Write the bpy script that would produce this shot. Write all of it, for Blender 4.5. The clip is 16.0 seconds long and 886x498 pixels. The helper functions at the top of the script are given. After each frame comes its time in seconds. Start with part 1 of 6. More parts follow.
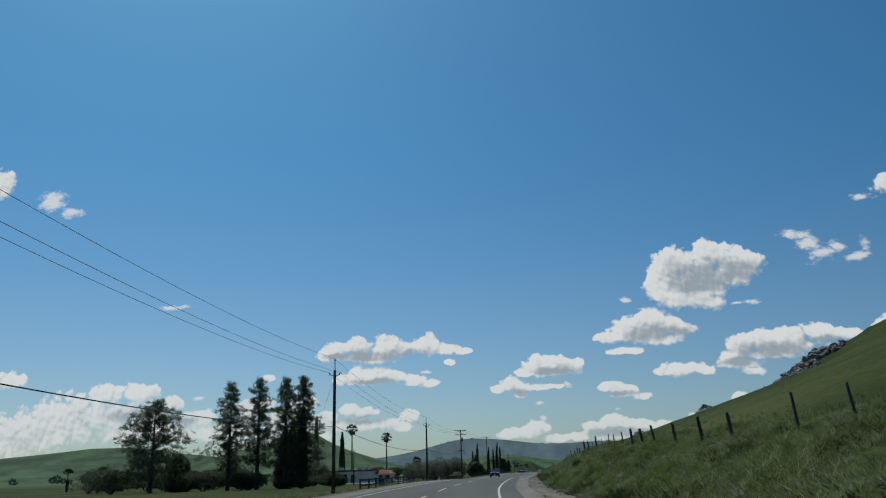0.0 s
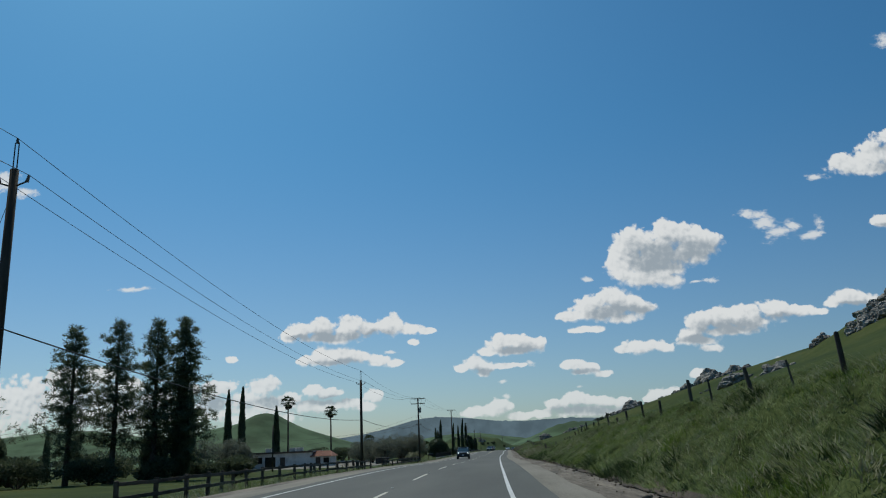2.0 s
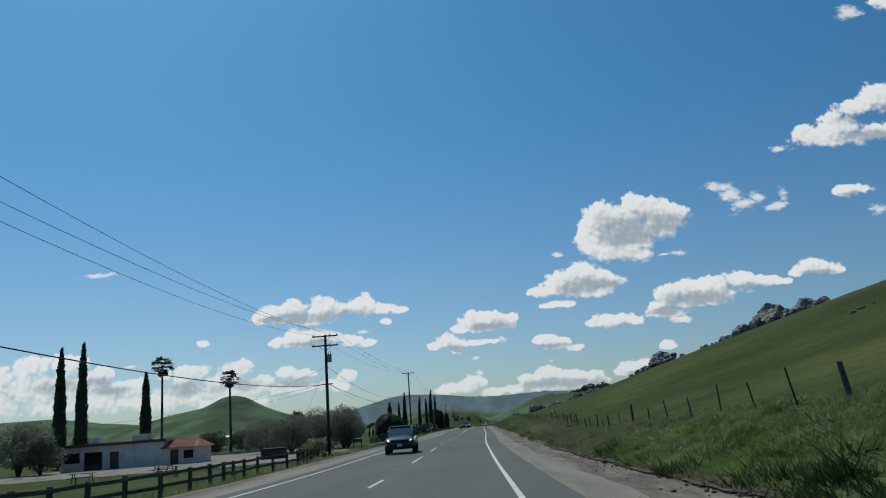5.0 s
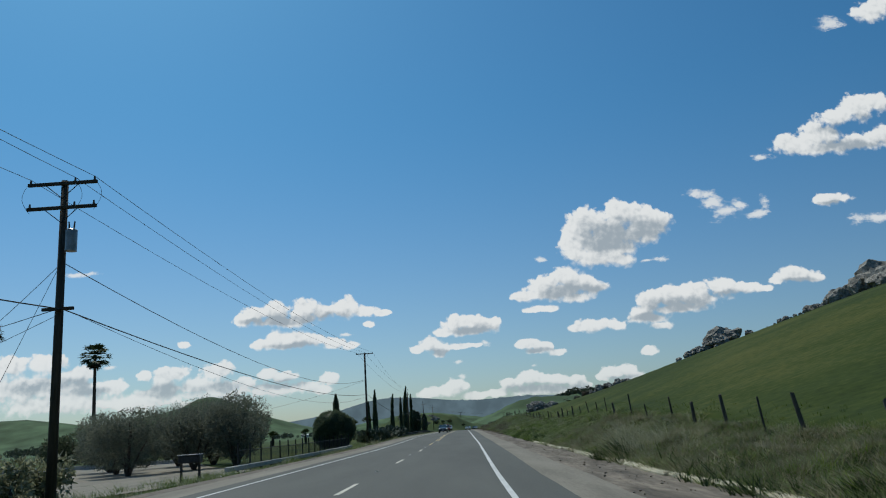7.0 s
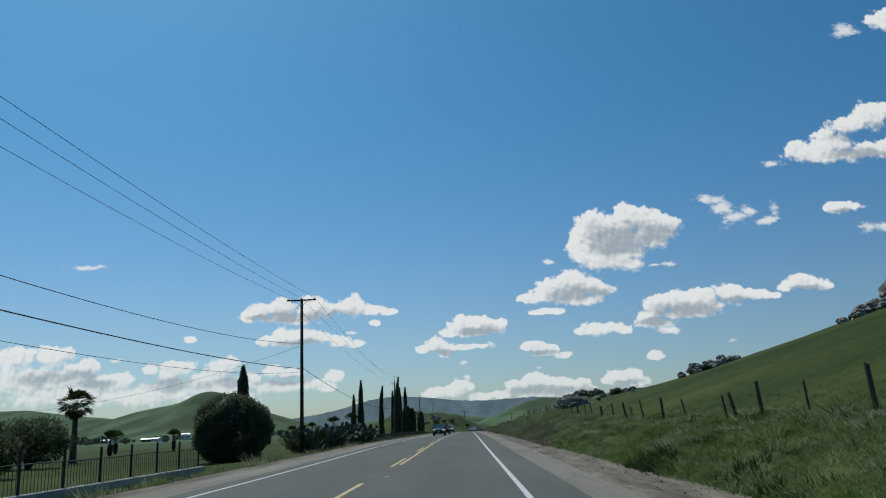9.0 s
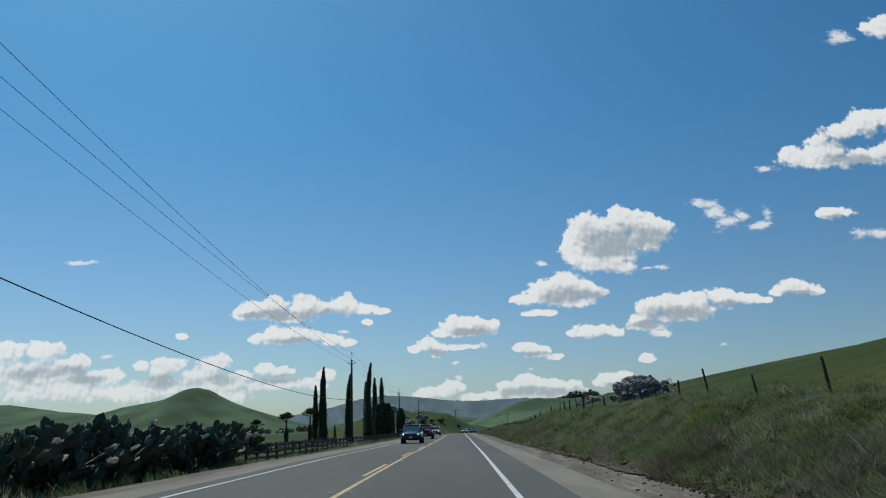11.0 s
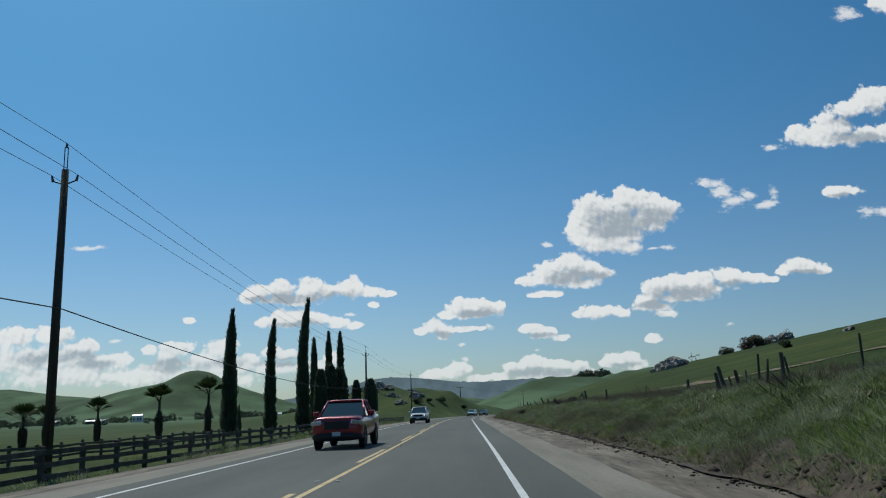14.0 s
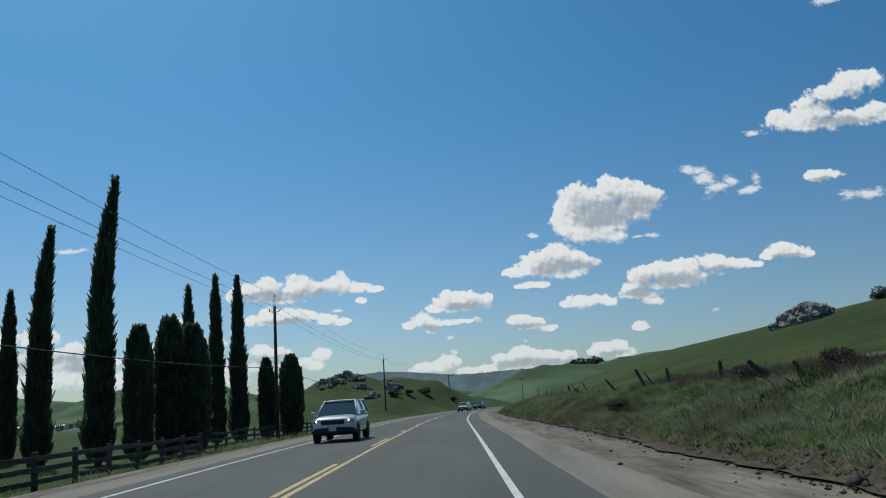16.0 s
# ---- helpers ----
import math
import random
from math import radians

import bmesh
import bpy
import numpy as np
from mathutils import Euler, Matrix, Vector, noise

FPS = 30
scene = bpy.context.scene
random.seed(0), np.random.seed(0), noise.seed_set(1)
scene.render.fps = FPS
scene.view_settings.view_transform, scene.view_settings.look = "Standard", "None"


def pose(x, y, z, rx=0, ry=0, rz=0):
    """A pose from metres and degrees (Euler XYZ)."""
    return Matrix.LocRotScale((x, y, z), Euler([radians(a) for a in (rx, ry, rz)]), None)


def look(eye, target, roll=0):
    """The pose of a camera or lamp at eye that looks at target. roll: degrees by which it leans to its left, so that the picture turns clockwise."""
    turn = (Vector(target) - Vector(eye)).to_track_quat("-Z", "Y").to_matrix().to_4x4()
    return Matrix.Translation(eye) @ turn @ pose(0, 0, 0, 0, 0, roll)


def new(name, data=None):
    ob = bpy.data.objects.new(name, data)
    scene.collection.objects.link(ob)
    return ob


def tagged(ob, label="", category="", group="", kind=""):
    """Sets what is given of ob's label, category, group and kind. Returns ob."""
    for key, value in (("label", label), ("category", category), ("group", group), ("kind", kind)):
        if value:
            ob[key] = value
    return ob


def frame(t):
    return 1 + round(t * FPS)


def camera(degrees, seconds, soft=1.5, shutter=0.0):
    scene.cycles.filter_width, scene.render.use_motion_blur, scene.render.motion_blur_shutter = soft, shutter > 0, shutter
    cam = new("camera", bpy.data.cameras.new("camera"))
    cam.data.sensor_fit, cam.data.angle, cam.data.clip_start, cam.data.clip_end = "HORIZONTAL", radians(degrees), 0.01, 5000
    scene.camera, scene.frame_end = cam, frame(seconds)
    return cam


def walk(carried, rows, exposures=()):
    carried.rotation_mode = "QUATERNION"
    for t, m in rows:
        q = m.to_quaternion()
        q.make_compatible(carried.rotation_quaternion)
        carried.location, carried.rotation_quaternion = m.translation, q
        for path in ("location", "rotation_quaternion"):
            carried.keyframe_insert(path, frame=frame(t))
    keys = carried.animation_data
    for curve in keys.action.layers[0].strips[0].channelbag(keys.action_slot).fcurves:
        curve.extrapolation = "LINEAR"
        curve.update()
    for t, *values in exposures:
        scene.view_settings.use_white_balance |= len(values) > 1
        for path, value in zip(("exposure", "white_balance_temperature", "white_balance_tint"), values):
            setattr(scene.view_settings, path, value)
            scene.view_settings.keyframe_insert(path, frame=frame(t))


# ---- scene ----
# ---- camera and its way ----
cam = camera(59.52, 16.0, soft=1.1)
ROWS = [
    (0, pose(7.78, -162.45, 1.36, 106.04, 1.49, 6.99)),
    (0.5, pose(6.76, -151.11, 1.42, 106.04, 1.63, 6.26)),
    (1, pose(5.89, -139.83, 1.48, 105.70, 2.03, 5.64)),
    (1.5, pose(5.10, -128.48, 1.49, 105.18, 2.37, 4.98)),
    (2, pose(4.46, -117.03, 1.52, 104.49, 2.35, 4.43)),
    (2.5, pose(3.97, -105.65, 1.59, 104.00, 2.25, 3.87)),
    (3, pose(3.67, -94.29, 1.65, 103.65, 2.22, 3.42)),
    (3.5, pose(3.47, -82.75, 1.69, 103.40, 2.55, 3.13)),
    (4, pose(3.31, -71.05, 1.68, 103.13, 3.20, 2.97)),
    (4.2, pose(3.27, -66.33, 1.68, 102.90, 3.74, 2.96)),
    (6.3, pose(2.95, -16.82, 1.29, 102.72, 3.84, 1.82)),
    (6.5, pose(2.86, -12.01, 1.28, 102.88, 3.74, 1.51)),
    (7, pose(2.75, 0.00, 1.28, 102.96, 3.68, 1.30)),
    (7.5, pose(2.72, 12.02, 1.28, 102.92, 3.54, 1.28)),
    (8, pose(2.72, 23.99, 1.28, 102.82, 3.19, 1.34)),
    (8.5, pose(2.75, 35.99, 1.30, 102.81, 2.85, 1.49)),
    (9, pose(2.89, 47.98, 1.30, 102.99, 2.41, 1.58)),
    (9.2, pose(2.93, 52.74, 1.30, 103.07, 1.98, 1.49)),
    (11.3, pose(2.99, 104.84, 1.51, 102.93, 1.67, 0.85)),
    (11.5, pose(3.02, 109.72, 1.52, 102.80, 1.61, 0.82)),
    (12, pose(3.12, 121.90, 1.55, 102.45, 1.72, 0.93)),
    (12.5, pose(3.23, 134.05, 1.55, 102.07, 1.62, 1.07)),
    (13, pose(3.37, 146.46, 1.51, 101.76, 1.69, 1.21)),
    (13.5, pose(3.53, 158.99, 1.46, 101.63, 1.86, 1.33)),
    (14, pose(3.66, 171.64, 1.42, 101.68, 2.13, 1.43)),
    (14.5, pose(3.71, 184.61, 1.42, 101.73, 2.12, 1.36)),
    (15, pose(3.76, 197.74, 1.40, 101.76, 2.50, 1.18)),
    (15.5, pose(3.93, 210.88, 1.36, 101.59, 3.33, 1.04)),
    (16, pose(3.87, 224.04, 1.37, 101.16, 3.84, 0.73)),
]
walk(cam, ROWS, [(0.0, -0.93), (2.0, -0.86), (4.0, -0.78), (16.0, -0.74)])

# ---- world, sun ----
SUN_EL, SUN_AZ = 55.0, -30.0        # degrees; azimuth from +y towards +x

world = bpy.data.worlds.new("sky")
scene.world = world
world.use_nodes = True


def build_sky():
    nt = world.node_tree
    nt.nodes.clear()
    N, L = nt.nodes.new, nt.links.new

    def mth(op, a, b=None, c=None, clamp=False):
        n = N("ShaderNodeMath")
        n.operation, n.use_clamp = op, clamp
        for i, v in enumerate((a, b, c)):
            if v is None:
                continue
            if isinstance(v, (int, float)):
                n.inputs[i].default_value = v
            else:
                L(v, n.inputs[i])
        return n.outputs[0]

    def vec(op, a, b=None, c=None):
        n = N("ShaderNodeVectorMath")
        n.operation = op
        for i, v in enumerate((a, b, c)):
            if v is None:
                continue
            if isinstance(v, tuple):
                n.inputs[i].default_value = v
            else:
                L(v, n.inputs[i])
        return n

    out = N("ShaderNodeOutputWorld")
    sky = N("ShaderNodeTexSky")
    sky.sky_type, sky.sun_disc = "NISHITA", False
    sky.sun_elevation, sky.sun_rotation = radians(SUN_EL), radians(SUN_AZ)
    sky.altitude, sky.air_density, sky.dust_density, sky.ozone_density = 150, 1.0, 0.9, 2.2
    bg = N("ShaderNodeBackground")
    tc = N("ShaderNodeTexCoord")
    sep = N("ShaderNodeSeparateXYZ")
    L(tc.outputs["Generated"], sep.inputs[0])
    x, y, z = sep.outputs
    high = N("ShaderNodeMapRange")
    high.interpolation_type = "SMOOTHSTEP"
    L(z, high.inputs[0])
    for i, v in enumerate((-0.02, 0.42, 0.0, 1.0)):
        high.inputs[i + 1].default_value = v
    shade = N("ShaderNodeMix")
    shade.data_type = "RGBA"
    L(high.outputs[0], shade.inputs["Factor"])
    shade.inputs[6].default_value = (0.92, 1.13, 1.27, 1)
    shade.inputs[7].default_value = (0.41, 1.0, 1.265, 1)
    tint = N("ShaderNodeMix")
    tint.data_type, tint.blend_type = "RGBA", "MULTIPLY"
    tint.inputs["Factor"].default_value = 1.0
    L(sky.outputs[0], tint.inputs[6])
    L(shade.outputs[2], tint.inputs[7])
    L(tint.outputs[2], bg.inputs[0])
    # the thin haze brightens the sky towards the sun
    el, az = radians(SUN_EL), radians(SUN_AZ)
    near = vec("DOT_PRODUCT", tc.outputs["Generated"], (math.sin(az) * math.cos(el), math.cos(az) * math.cos(el), math.sin(el))).outputs["Value"]
    L(mth("MULTIPLY_ADD", mth("MAXIMUM", near, 0.4), 0.041, 0.079), bg.inputs[1])

    yy = mth("MAXIMUM", y, 0.05)
    comb = N("ShaderNodeCombineXYZ")
    L(mth("DIVIDE", x, yy), comb.inputs[0])
    L(mth("DIVIDE", z, yy), comb.inputs[1])
    p = comb.outputs[0]

    def fbm(scale, detail, rough, src):
        n = N("ShaderNodeTexNoise")
        n.noise_dimensions = "2D"
        n.inputs["Scale"].default_value = scale
        n.inputs["Detail"].default_value = detail
        n.inputs["Roughness"].default_value = rough
        L(src, n.inputs["Vector"])
        return n

    # the cloud edges are bent by a coarse and frayed by a fine noise
    warp = fbm(28, 3, 0.5, p)
    off = vec("SUBTRACT", warp.outputs["Color"], (0.5, 0.5, 0.5)).outputs[0]
    off = vec("MULTIPLY", off, (0.010, 0.008, 0)).outputs[0]
    pw = vec("ADD", p, off).outputs[0]
    ps = vec("ADD", pw, (-0.0045, 0.0095, 0)).outputs[0]
    fields = [None, None, None, None]

    def wisp(a, b, ru, rv):
        q = vec("MULTIPLY_ADD", pw, (1 / ru, 1 / rv, 0), (-a / ru, -b / rv, 0)).outputs[0]
        d = vec("LENGTH", q).outputs["Value"]
        fields[2] = d if fields[2] is None else mth("SMOOTH_MIN", fields[2], d, 0.3)

    def core(a, b, ru, rv):
        """The shaded underside and middle of a cloud, away from the sun."""
        q = vec("MULTIPLY_ADD", pw, (1 / ru, 1 / rv, 0), (-a / ru, -b / rv, 0)).outputs[0]
        d = vec("LENGTH", q).outputs["Value"]
        fields[3] = d if fields[3] is None else mth("SMOOTH_MIN", fields[3], d, 0.4)

    def puff(a, b, ru, rv):
        for k, src in enumerate((pw, ps)):
            q = vec("MULTIPLY_ADD", src, (1 / ru, 1 / rv, 0), (-a / ru, -b / rv, 0)).outputs[0]
            d = vec("LENGTH", q).outputs["Value"]
            fields[k] = d if fields[k] is None else mth("SMOOTH_MIN", fields[k], d, 0.55)

    puff(-0.274, 0.153, 0.014, 0.010)
    puff(-0.260, 0.158, 0.018, 0.013)
    puff(-0.230, 0.160, 0.022, 0.016)
    puff(-0.197, 0.158, 0.025, 0.018)
    puff(-0.167, 0.156, 0.021, 0.011)
    puff(-0.140, 0.159, 0.022, 0.016)
    puff(-0.115, 0.154, 0.018, 0.008)
    puff(-0.093, 0.150, 0.014, 0.005)
    puff(-0.219, 0.147, 0.050, 0.008)
    puff(-0.249, 0.119, 0.018, 0.008)
    puff(-0.230, 0.127, 0.017, 0.011)
    puff(-0.208, 0.125, 0.024, 0.011)
    puff(-0.183, 0.122, 0.018, 0.009)
    puff(-0.157, 0.115, 0.022, 0.008)
    puff(-0.136, 0.110, 0.014, 0.005)
    puff(-0.220, 0.117, 0.042, 0.008)
    puff(-0.111, 0.137, 0.008, 0.005)
    puff(-0.014, 0.118, 0.011, 0.006)
    puff(0.001, 0.129, 0.017, 0.013)
    puff(0.017, 0.132, 0.018, 0.011)
    puff(0.034, 0.125, 0.018, 0.011)
    puff(0.050, 0.126, 0.010, 0.011)
    puff(0.019, 0.120, 0.041, 0.007)
    puff(-0.051, 0.099, 0.011, 0.005)
    puff(-0.032, 0.105, 0.015, 0.010)
    puff(-0.019, 0.098, 0.018, 0.009)
    puff(0.006, 0.101, 0.018, 0.005)
    puff(0.025, 0.101, 0.011, 0.003)
    puff(-0.023, 0.091, 0.014, 0.005)
    puff(0.186, 0.252, 0.028, 0.023)
    puff(0.229, 0.263, 0.028, 0.019)
    puff(0.254, 0.255, 0.025, 0.017)
    puff(0.276, 0.249, 0.024, 0.017)
    puff(0.177, 0.233, 0.027, 0.021)
    puff(0.214, 0.234, 0.042, 0.026)
    puff(0.259, 0.236, 0.032, 0.021)
    puff(0.167, 0.212, 0.022, 0.014)
    puff(0.196, 0.205, 0.034, 0.017)
    puff(0.225, 0.200, 0.024, 0.013)
    puff(0.161, 0.243, 0.010, 0.010)
    puff(0.149, 0.181, 0.022, 0.015)
    puff(0.119, 0.172, 0.025, 0.014)
    puff(0.170, 0.172, 0.024, 0.014)
    puff(0.095, 0.159, 0.018, 0.008)
    puff(0.132, 0.160, 0.042, 0.011)
    puff(0.184, 0.164, 0.022, 0.010)
    puff(0.161, 0.153, 0.025, 0.008)
    puff(0.108, 0.141, 0.018, 0.005)
    puff(0.127, 0.142, 0.011, 0.005)
    puff(0.179, 0.115, 0.030, 0.010)
    puff(0.157, 0.112, 0.010, 0.005)
    puff(0.208, 0.112, 0.015, 0.007)
    puff(0.242, 0.127, 0.019, 0.011)
    puff(0.255, 0.141, 0.019, 0.015)
    puff(0.285, 0.146, 0.028, 0.017)
    puff(0.315, 0.148, 0.028, 0.016)
    puff(0.352, 0.153, 0.025, 0.015)
    puff(0.381, 0.152, 0.022, 0.008)
    puff(0.402, 0.148, 0.014, 0.005)
    puff(0.290, 0.130, 0.041, 0.010)
    puff(0.252, 0.119, 0.033, 0.008)
    puff(0.266, 0.110, 0.019, 0.005)
    puff(0.449, 0.161, 0.033, 0.010)
    puff(0.446, 0.166, 0.019, 0.011)
    puff(0.470, 0.158, 0.016, 0.005)
    puff(0.422, 0.157, 0.010, 0.005)
    puff(0.090, 0.097, 0.016, 0.007)
    puff(0.111, 0.092, 0.018, 0.007)
    puff(0.129, 0.085, 0.014, 0.005)
    puff(0.100, 0.088, 0.016, 0.005)
    puff(0.245, 0.078, 0.014, 0.006)
    puff(0.198, 0.054, 0.018, 0.011)
    puff(0.212, 0.056, 0.016, 0.009)
    puff(0.183, 0.049, 0.011, 0.007)
    puff(0.222, 0.046, 0.019, 0.008)
    puff(0.067, 0.048, 0.018, 0.008)
    puff(0.090, 0.055, 0.016, 0.010)
    puff(0.107, 0.051, 0.015, 0.008)
    puff(0.129, 0.050, 0.015, 0.008)
    puff(0.150, 0.048, 0.015, 0.008)
    puff(0.106, 0.038, 0.057, 0.009)
    puff(0.156, 0.039, 0.019, 0.008)
    puff(-0.015, 0.046, 0.022, 0.009)
    puff(-0.004, 0.049, 0.016, 0.011)
    puff(-0.037, 0.041, 0.018, 0.007)
    puff(0.020, 0.037, 0.024, 0.006)
    puff(0.049, 0.037, 0.016, 0.007)
    puff(0.514, 0.262, 0.028, 0.010)
    puff(0.495, 0.261, 0.014, 0.009)
    puff(0.471, 0.342, 0.030, 0.015)
    puff(0.511, 0.352, 0.031, 0.022)
    puff(0.538, 0.377, 0.031, 0.014)
    puff(0.571, 0.388, 0.031, 0.022)
    puff(0.599, 0.393, 0.017, 0.018)
    puff(0.562, 0.338, 0.051, 0.014)
    puff(0.515, 0.333, 0.051, 0.011)
    puff(0.597, 0.345, 0.034, 0.016)
    puff(0.613, 0.530, 0.031, 0.019)
    puff(-0.576, 0.110, 0.034, 0.017)
    puff(-0.528, 0.111, 0.031, 0.014)
    puff(-0.494, 0.094, 0.033, 0.014)
    puff(-0.552, 0.081, 0.058, 0.022)
    puff(-0.479, 0.077, 0.050, 0.015)
    puff(-0.443, 0.076, 0.025, 0.010)
    puff(-0.403, 0.089, 0.011, 0.008)
    puff(-0.377, 0.086, 0.018, 0.013)
    puff(-0.355, 0.089, 0.017, 0.011)
    puff(-0.377, 0.070, 0.025, 0.018)
    puff(-0.337, 0.071, 0.025, 0.015)
    puff(-0.308, 0.087, 0.026, 0.014)
    puff(-0.297, 0.065, 0.041, 0.016)
    puff(-0.275, 0.070, 0.017, 0.011)
    puff(-0.353, 0.125, 0.011, 0.007)
    puff(-0.515, 0.060, 0.091, 0.016)
    puff(-0.406, 0.055, 0.066, 0.015)
    puff(-0.311, 0.047, 0.058, 0.013)
    puff(-0.244, 0.081, 0.015, 0.008)
    puff(-0.224, 0.076, 0.022, 0.008)
    puff(-0.232, 0.060, 0.049, 0.010)
    puff(-0.192, 0.063, 0.016, 0.008)
    puff(-0.162, 0.069, 0.015, 0.010)
    puff(-0.177, 0.057, 0.019, 0.007)
    puff(0.661, 0.545, 0.034, 0.023)
    puff(-0.770, 0.428, 0.021, 0.023)
    puff(-0.807, 0.429, 0.042, 0.032)
    puff(-0.725, 0.137, 0.033, 0.013)
    puff(-0.633, 0.079, 0.067, 0.038)
    puff(-0.700, 0.060, 0.068, 0.034)
    puff(0.194, 0.218, 0.036, 0.017)
    puff(0.162, 0.225, 0.019, 0.015)
    puff(0.227, 0.214, 0.025, 0.014)
    puff(0.155, 0.166, 0.029, 0.012)
    puff(0.321, 0.140, 0.036, 0.010)
    wisp(-0.142, 0.125, 0.008, 0.003)
    wisp(0.038, 0.103, 0.007, 0.004)
    wisp(0.003, 0.080, 0.006, 0.003)
    wisp(0.278, 0.197, 0.010, 0.005)
    wisp(0.254, 0.195, 0.009, 0.002)
    wisp(0.117, 0.207, 0.006, 0.004)
    wisp(0.098, 0.069, 0.006, 0.003)
    wisp(0.004, 0.061, 0.006, 0.004)
    wisp(0.337, 0.282, 0.022, 0.007)
    wisp(0.357, 0.268, 0.019, 0.009)
    wisp(0.370, 0.253, 0.022, 0.012)
    wisp(0.390, 0.263, 0.012, 0.009)
    wisp(0.409, 0.249, 0.015, 0.008)
    wisp(0.421, 0.265, 0.009, 0.009)
    wisp(0.427, 0.327, 0.017, 0.006)
    wisp(-0.493, 0.228, 0.026, 0.004)
    wisp(-0.481, 0.229, 0.014, 0.004)
    wisp(-0.447, 0.102, 0.009, 0.003)
    wisp(0.347, 0.093, 0.009, 0.004)
    wisp(-0.694, 0.396, 0.029, 0.018)
    wisp(-0.661, 0.377, 0.022, 0.009)
    wisp(0.561, 0.233, 0.029, 0.009)
    wisp(0.118, 0.206, 0.007, 0.004)
    wisp(-0.345, 0.06, 0.05, 0.008)
    wisp(0.555, 0.517, 0.023, 0.012)
    core(0.223, 0.233, 0.046, 0.021)
    core(0.261, 0.239, 0.031, 0.014)
    core(0.198, 0.224, 0.022, 0.012)
    core(0.147, 0.161, 0.037, 0.010)
    core(0.177, 0.163, 0.023, 0.007)
    core(0.291, 0.137, 0.046, 0.010)
    core(0.354, 0.144, 0.032, 0.006)
    core(0.245, 0.121, 0.026, 0.006)
    core(-0.201, 0.149, 0.056, 0.007)
    core(-0.267, 0.151, 0.016, 0.004)
    core(-0.212, 0.115, 0.040, 0.005)
    core(0.019, 0.120, 0.032, 0.005)
    core(-0.016, 0.094, 0.017, 0.004)
    core(0.448, 0.156, 0.022, 0.004)
    core(0.546, 0.335, 0.042, 0.007)
    core(0.531, 0.360, 0.026, 0.007)
    core(0.576, 0.373, 0.018, 0.008)
    core(0.106, 0.040, 0.057, 0.007)
    core(-0.523, 0.085, 0.048, 0.009)
    core(-0.377, 0.070, 0.044, 0.009)
    core(-0.300, 0.069, 0.029, 0.007)
    core(-0.479, 0.074, 0.037, 0.006)
    core(0.208, 0.047, 0.021, 0.004)
    core(-0.231, 0.067, 0.036, 0.006)
    core(0.104, 0.089, 0.022, 0.003)
    core(0.513, 0.257, 0.019, 0.003)
    # billows: rounded cells at two sizes, frayed by a fine noise
    def cells(scale, src):
        n = N("ShaderNodeTexVoronoi")
        n.voronoi_dimensions, n.feature = "2D", "SMOOTH_F1"
        n.inputs["Scale"].default_value, n.inputs["Smoothness"].default_value = scale, 0.35
        L(src, n.inputs["Vector"])
        return n.outputs["Distance"]

    def billow(src):
        """Low in the middle of each rounded head, high in the creases between them."""
        shift = vec("SUBTRACT", fbm(60, 4, 0.55, src).outputs["Color"], (0.5, 0.5, 0.5)).outputs[0]
        bent = vec("MULTIPLY_ADD", shift, (0.011, 0.011, 0), src).outputs[0]
        heads = mth("ADD", mth("MULTIPLY", cells(48, bent), 0.46), mth("MULTIPLY", cells(125, bent), 0.32))
        return mth("ADD", heads, mth("MULTIPLY_ADD", fbm(170, 5, 0.6, src).outputs["Fac"], 0.34, -0.45))

    soft = fbm(22, 3, 0.5, p).outputs["Fac"]
    bill = billow(p)
    relief = mth("SUBTRACT", billow(vec("ADD", p, (-0.003, 0.0055, 0)).outputs[0]), bill)
    edge = mth("ADD", fields[0], bill)
    # sunward edges are crisp, the far sides fade to wisps
    turn = mth("SUBTRACT", fields[1], fields[0])
    wide = mth("MINIMUM", mth("MAXIMUM", mth("MULTIPLY_ADD", turn, -0.7, 0.34), 0.12), 0.45)
    dens = N("ShaderNodeMapRange")
    dens.interpolation_type = "SMOOTHSTEP"
    L(edge, dens.inputs[0])
    dens.inputs[1].default_value = 1.06
    L(mth("SUBTRACT", 0.94, wide), dens.inputs[2])
    dens.inputs[3].default_value, dens.inputs[4].default_value = 0.0, 1.0
    dull = N("ShaderNodeMapRange")
    dull.interpolation_type = "SMOOTHSTEP"
    L(mth("ADD", fields[3], mth("MULTIPLY_ADD", soft, 0.7, -0.35)), dull.inputs[0])
    for i, v in enumerate((1.5, 0.3, 0.0, 0.95)):
        dull.inputs[i + 1].default_value = v
    lit = N("ShaderNodeMapRange")
    lit.interpolation_type = "SMOOTHSTEP"
    shine = mth("ADD", mth("MULTIPLY", fields[1], 0.55), mth("MULTIPLY", relief, 1.3))
    L(mth("SUBTRACT", mth("ADD", shine, mth("MULTIPLY_ADD", soft, 0.8, 0.0)), dull.outputs[0]), lit.inputs[0])
    for i, v in enumerate((-0.45, 1.0, 0.0, 1.0)):
        lit.inputs[i + 1].default_value = v
    ramp = N("ShaderNodeMix")
    ramp.data_type = "RGBA"
    L(lit.outputs[0], ramp.inputs["Factor"])
    ramp.inputs[6].default_value = (0.43, 0.505, 0.565, 1)
    ramp.inputs[7].default_value = (0.97, 1.0, 1.0, 1)
    cloud = N("ShaderNodeBackground")
    L(ramp.outputs[2], cloud.inputs[0])
    cloud.inputs[1].default_value = 1.3
    mix = N("ShaderNodeMixShader")
    ahead = mth("GREATER_THAN", y, 0.06)
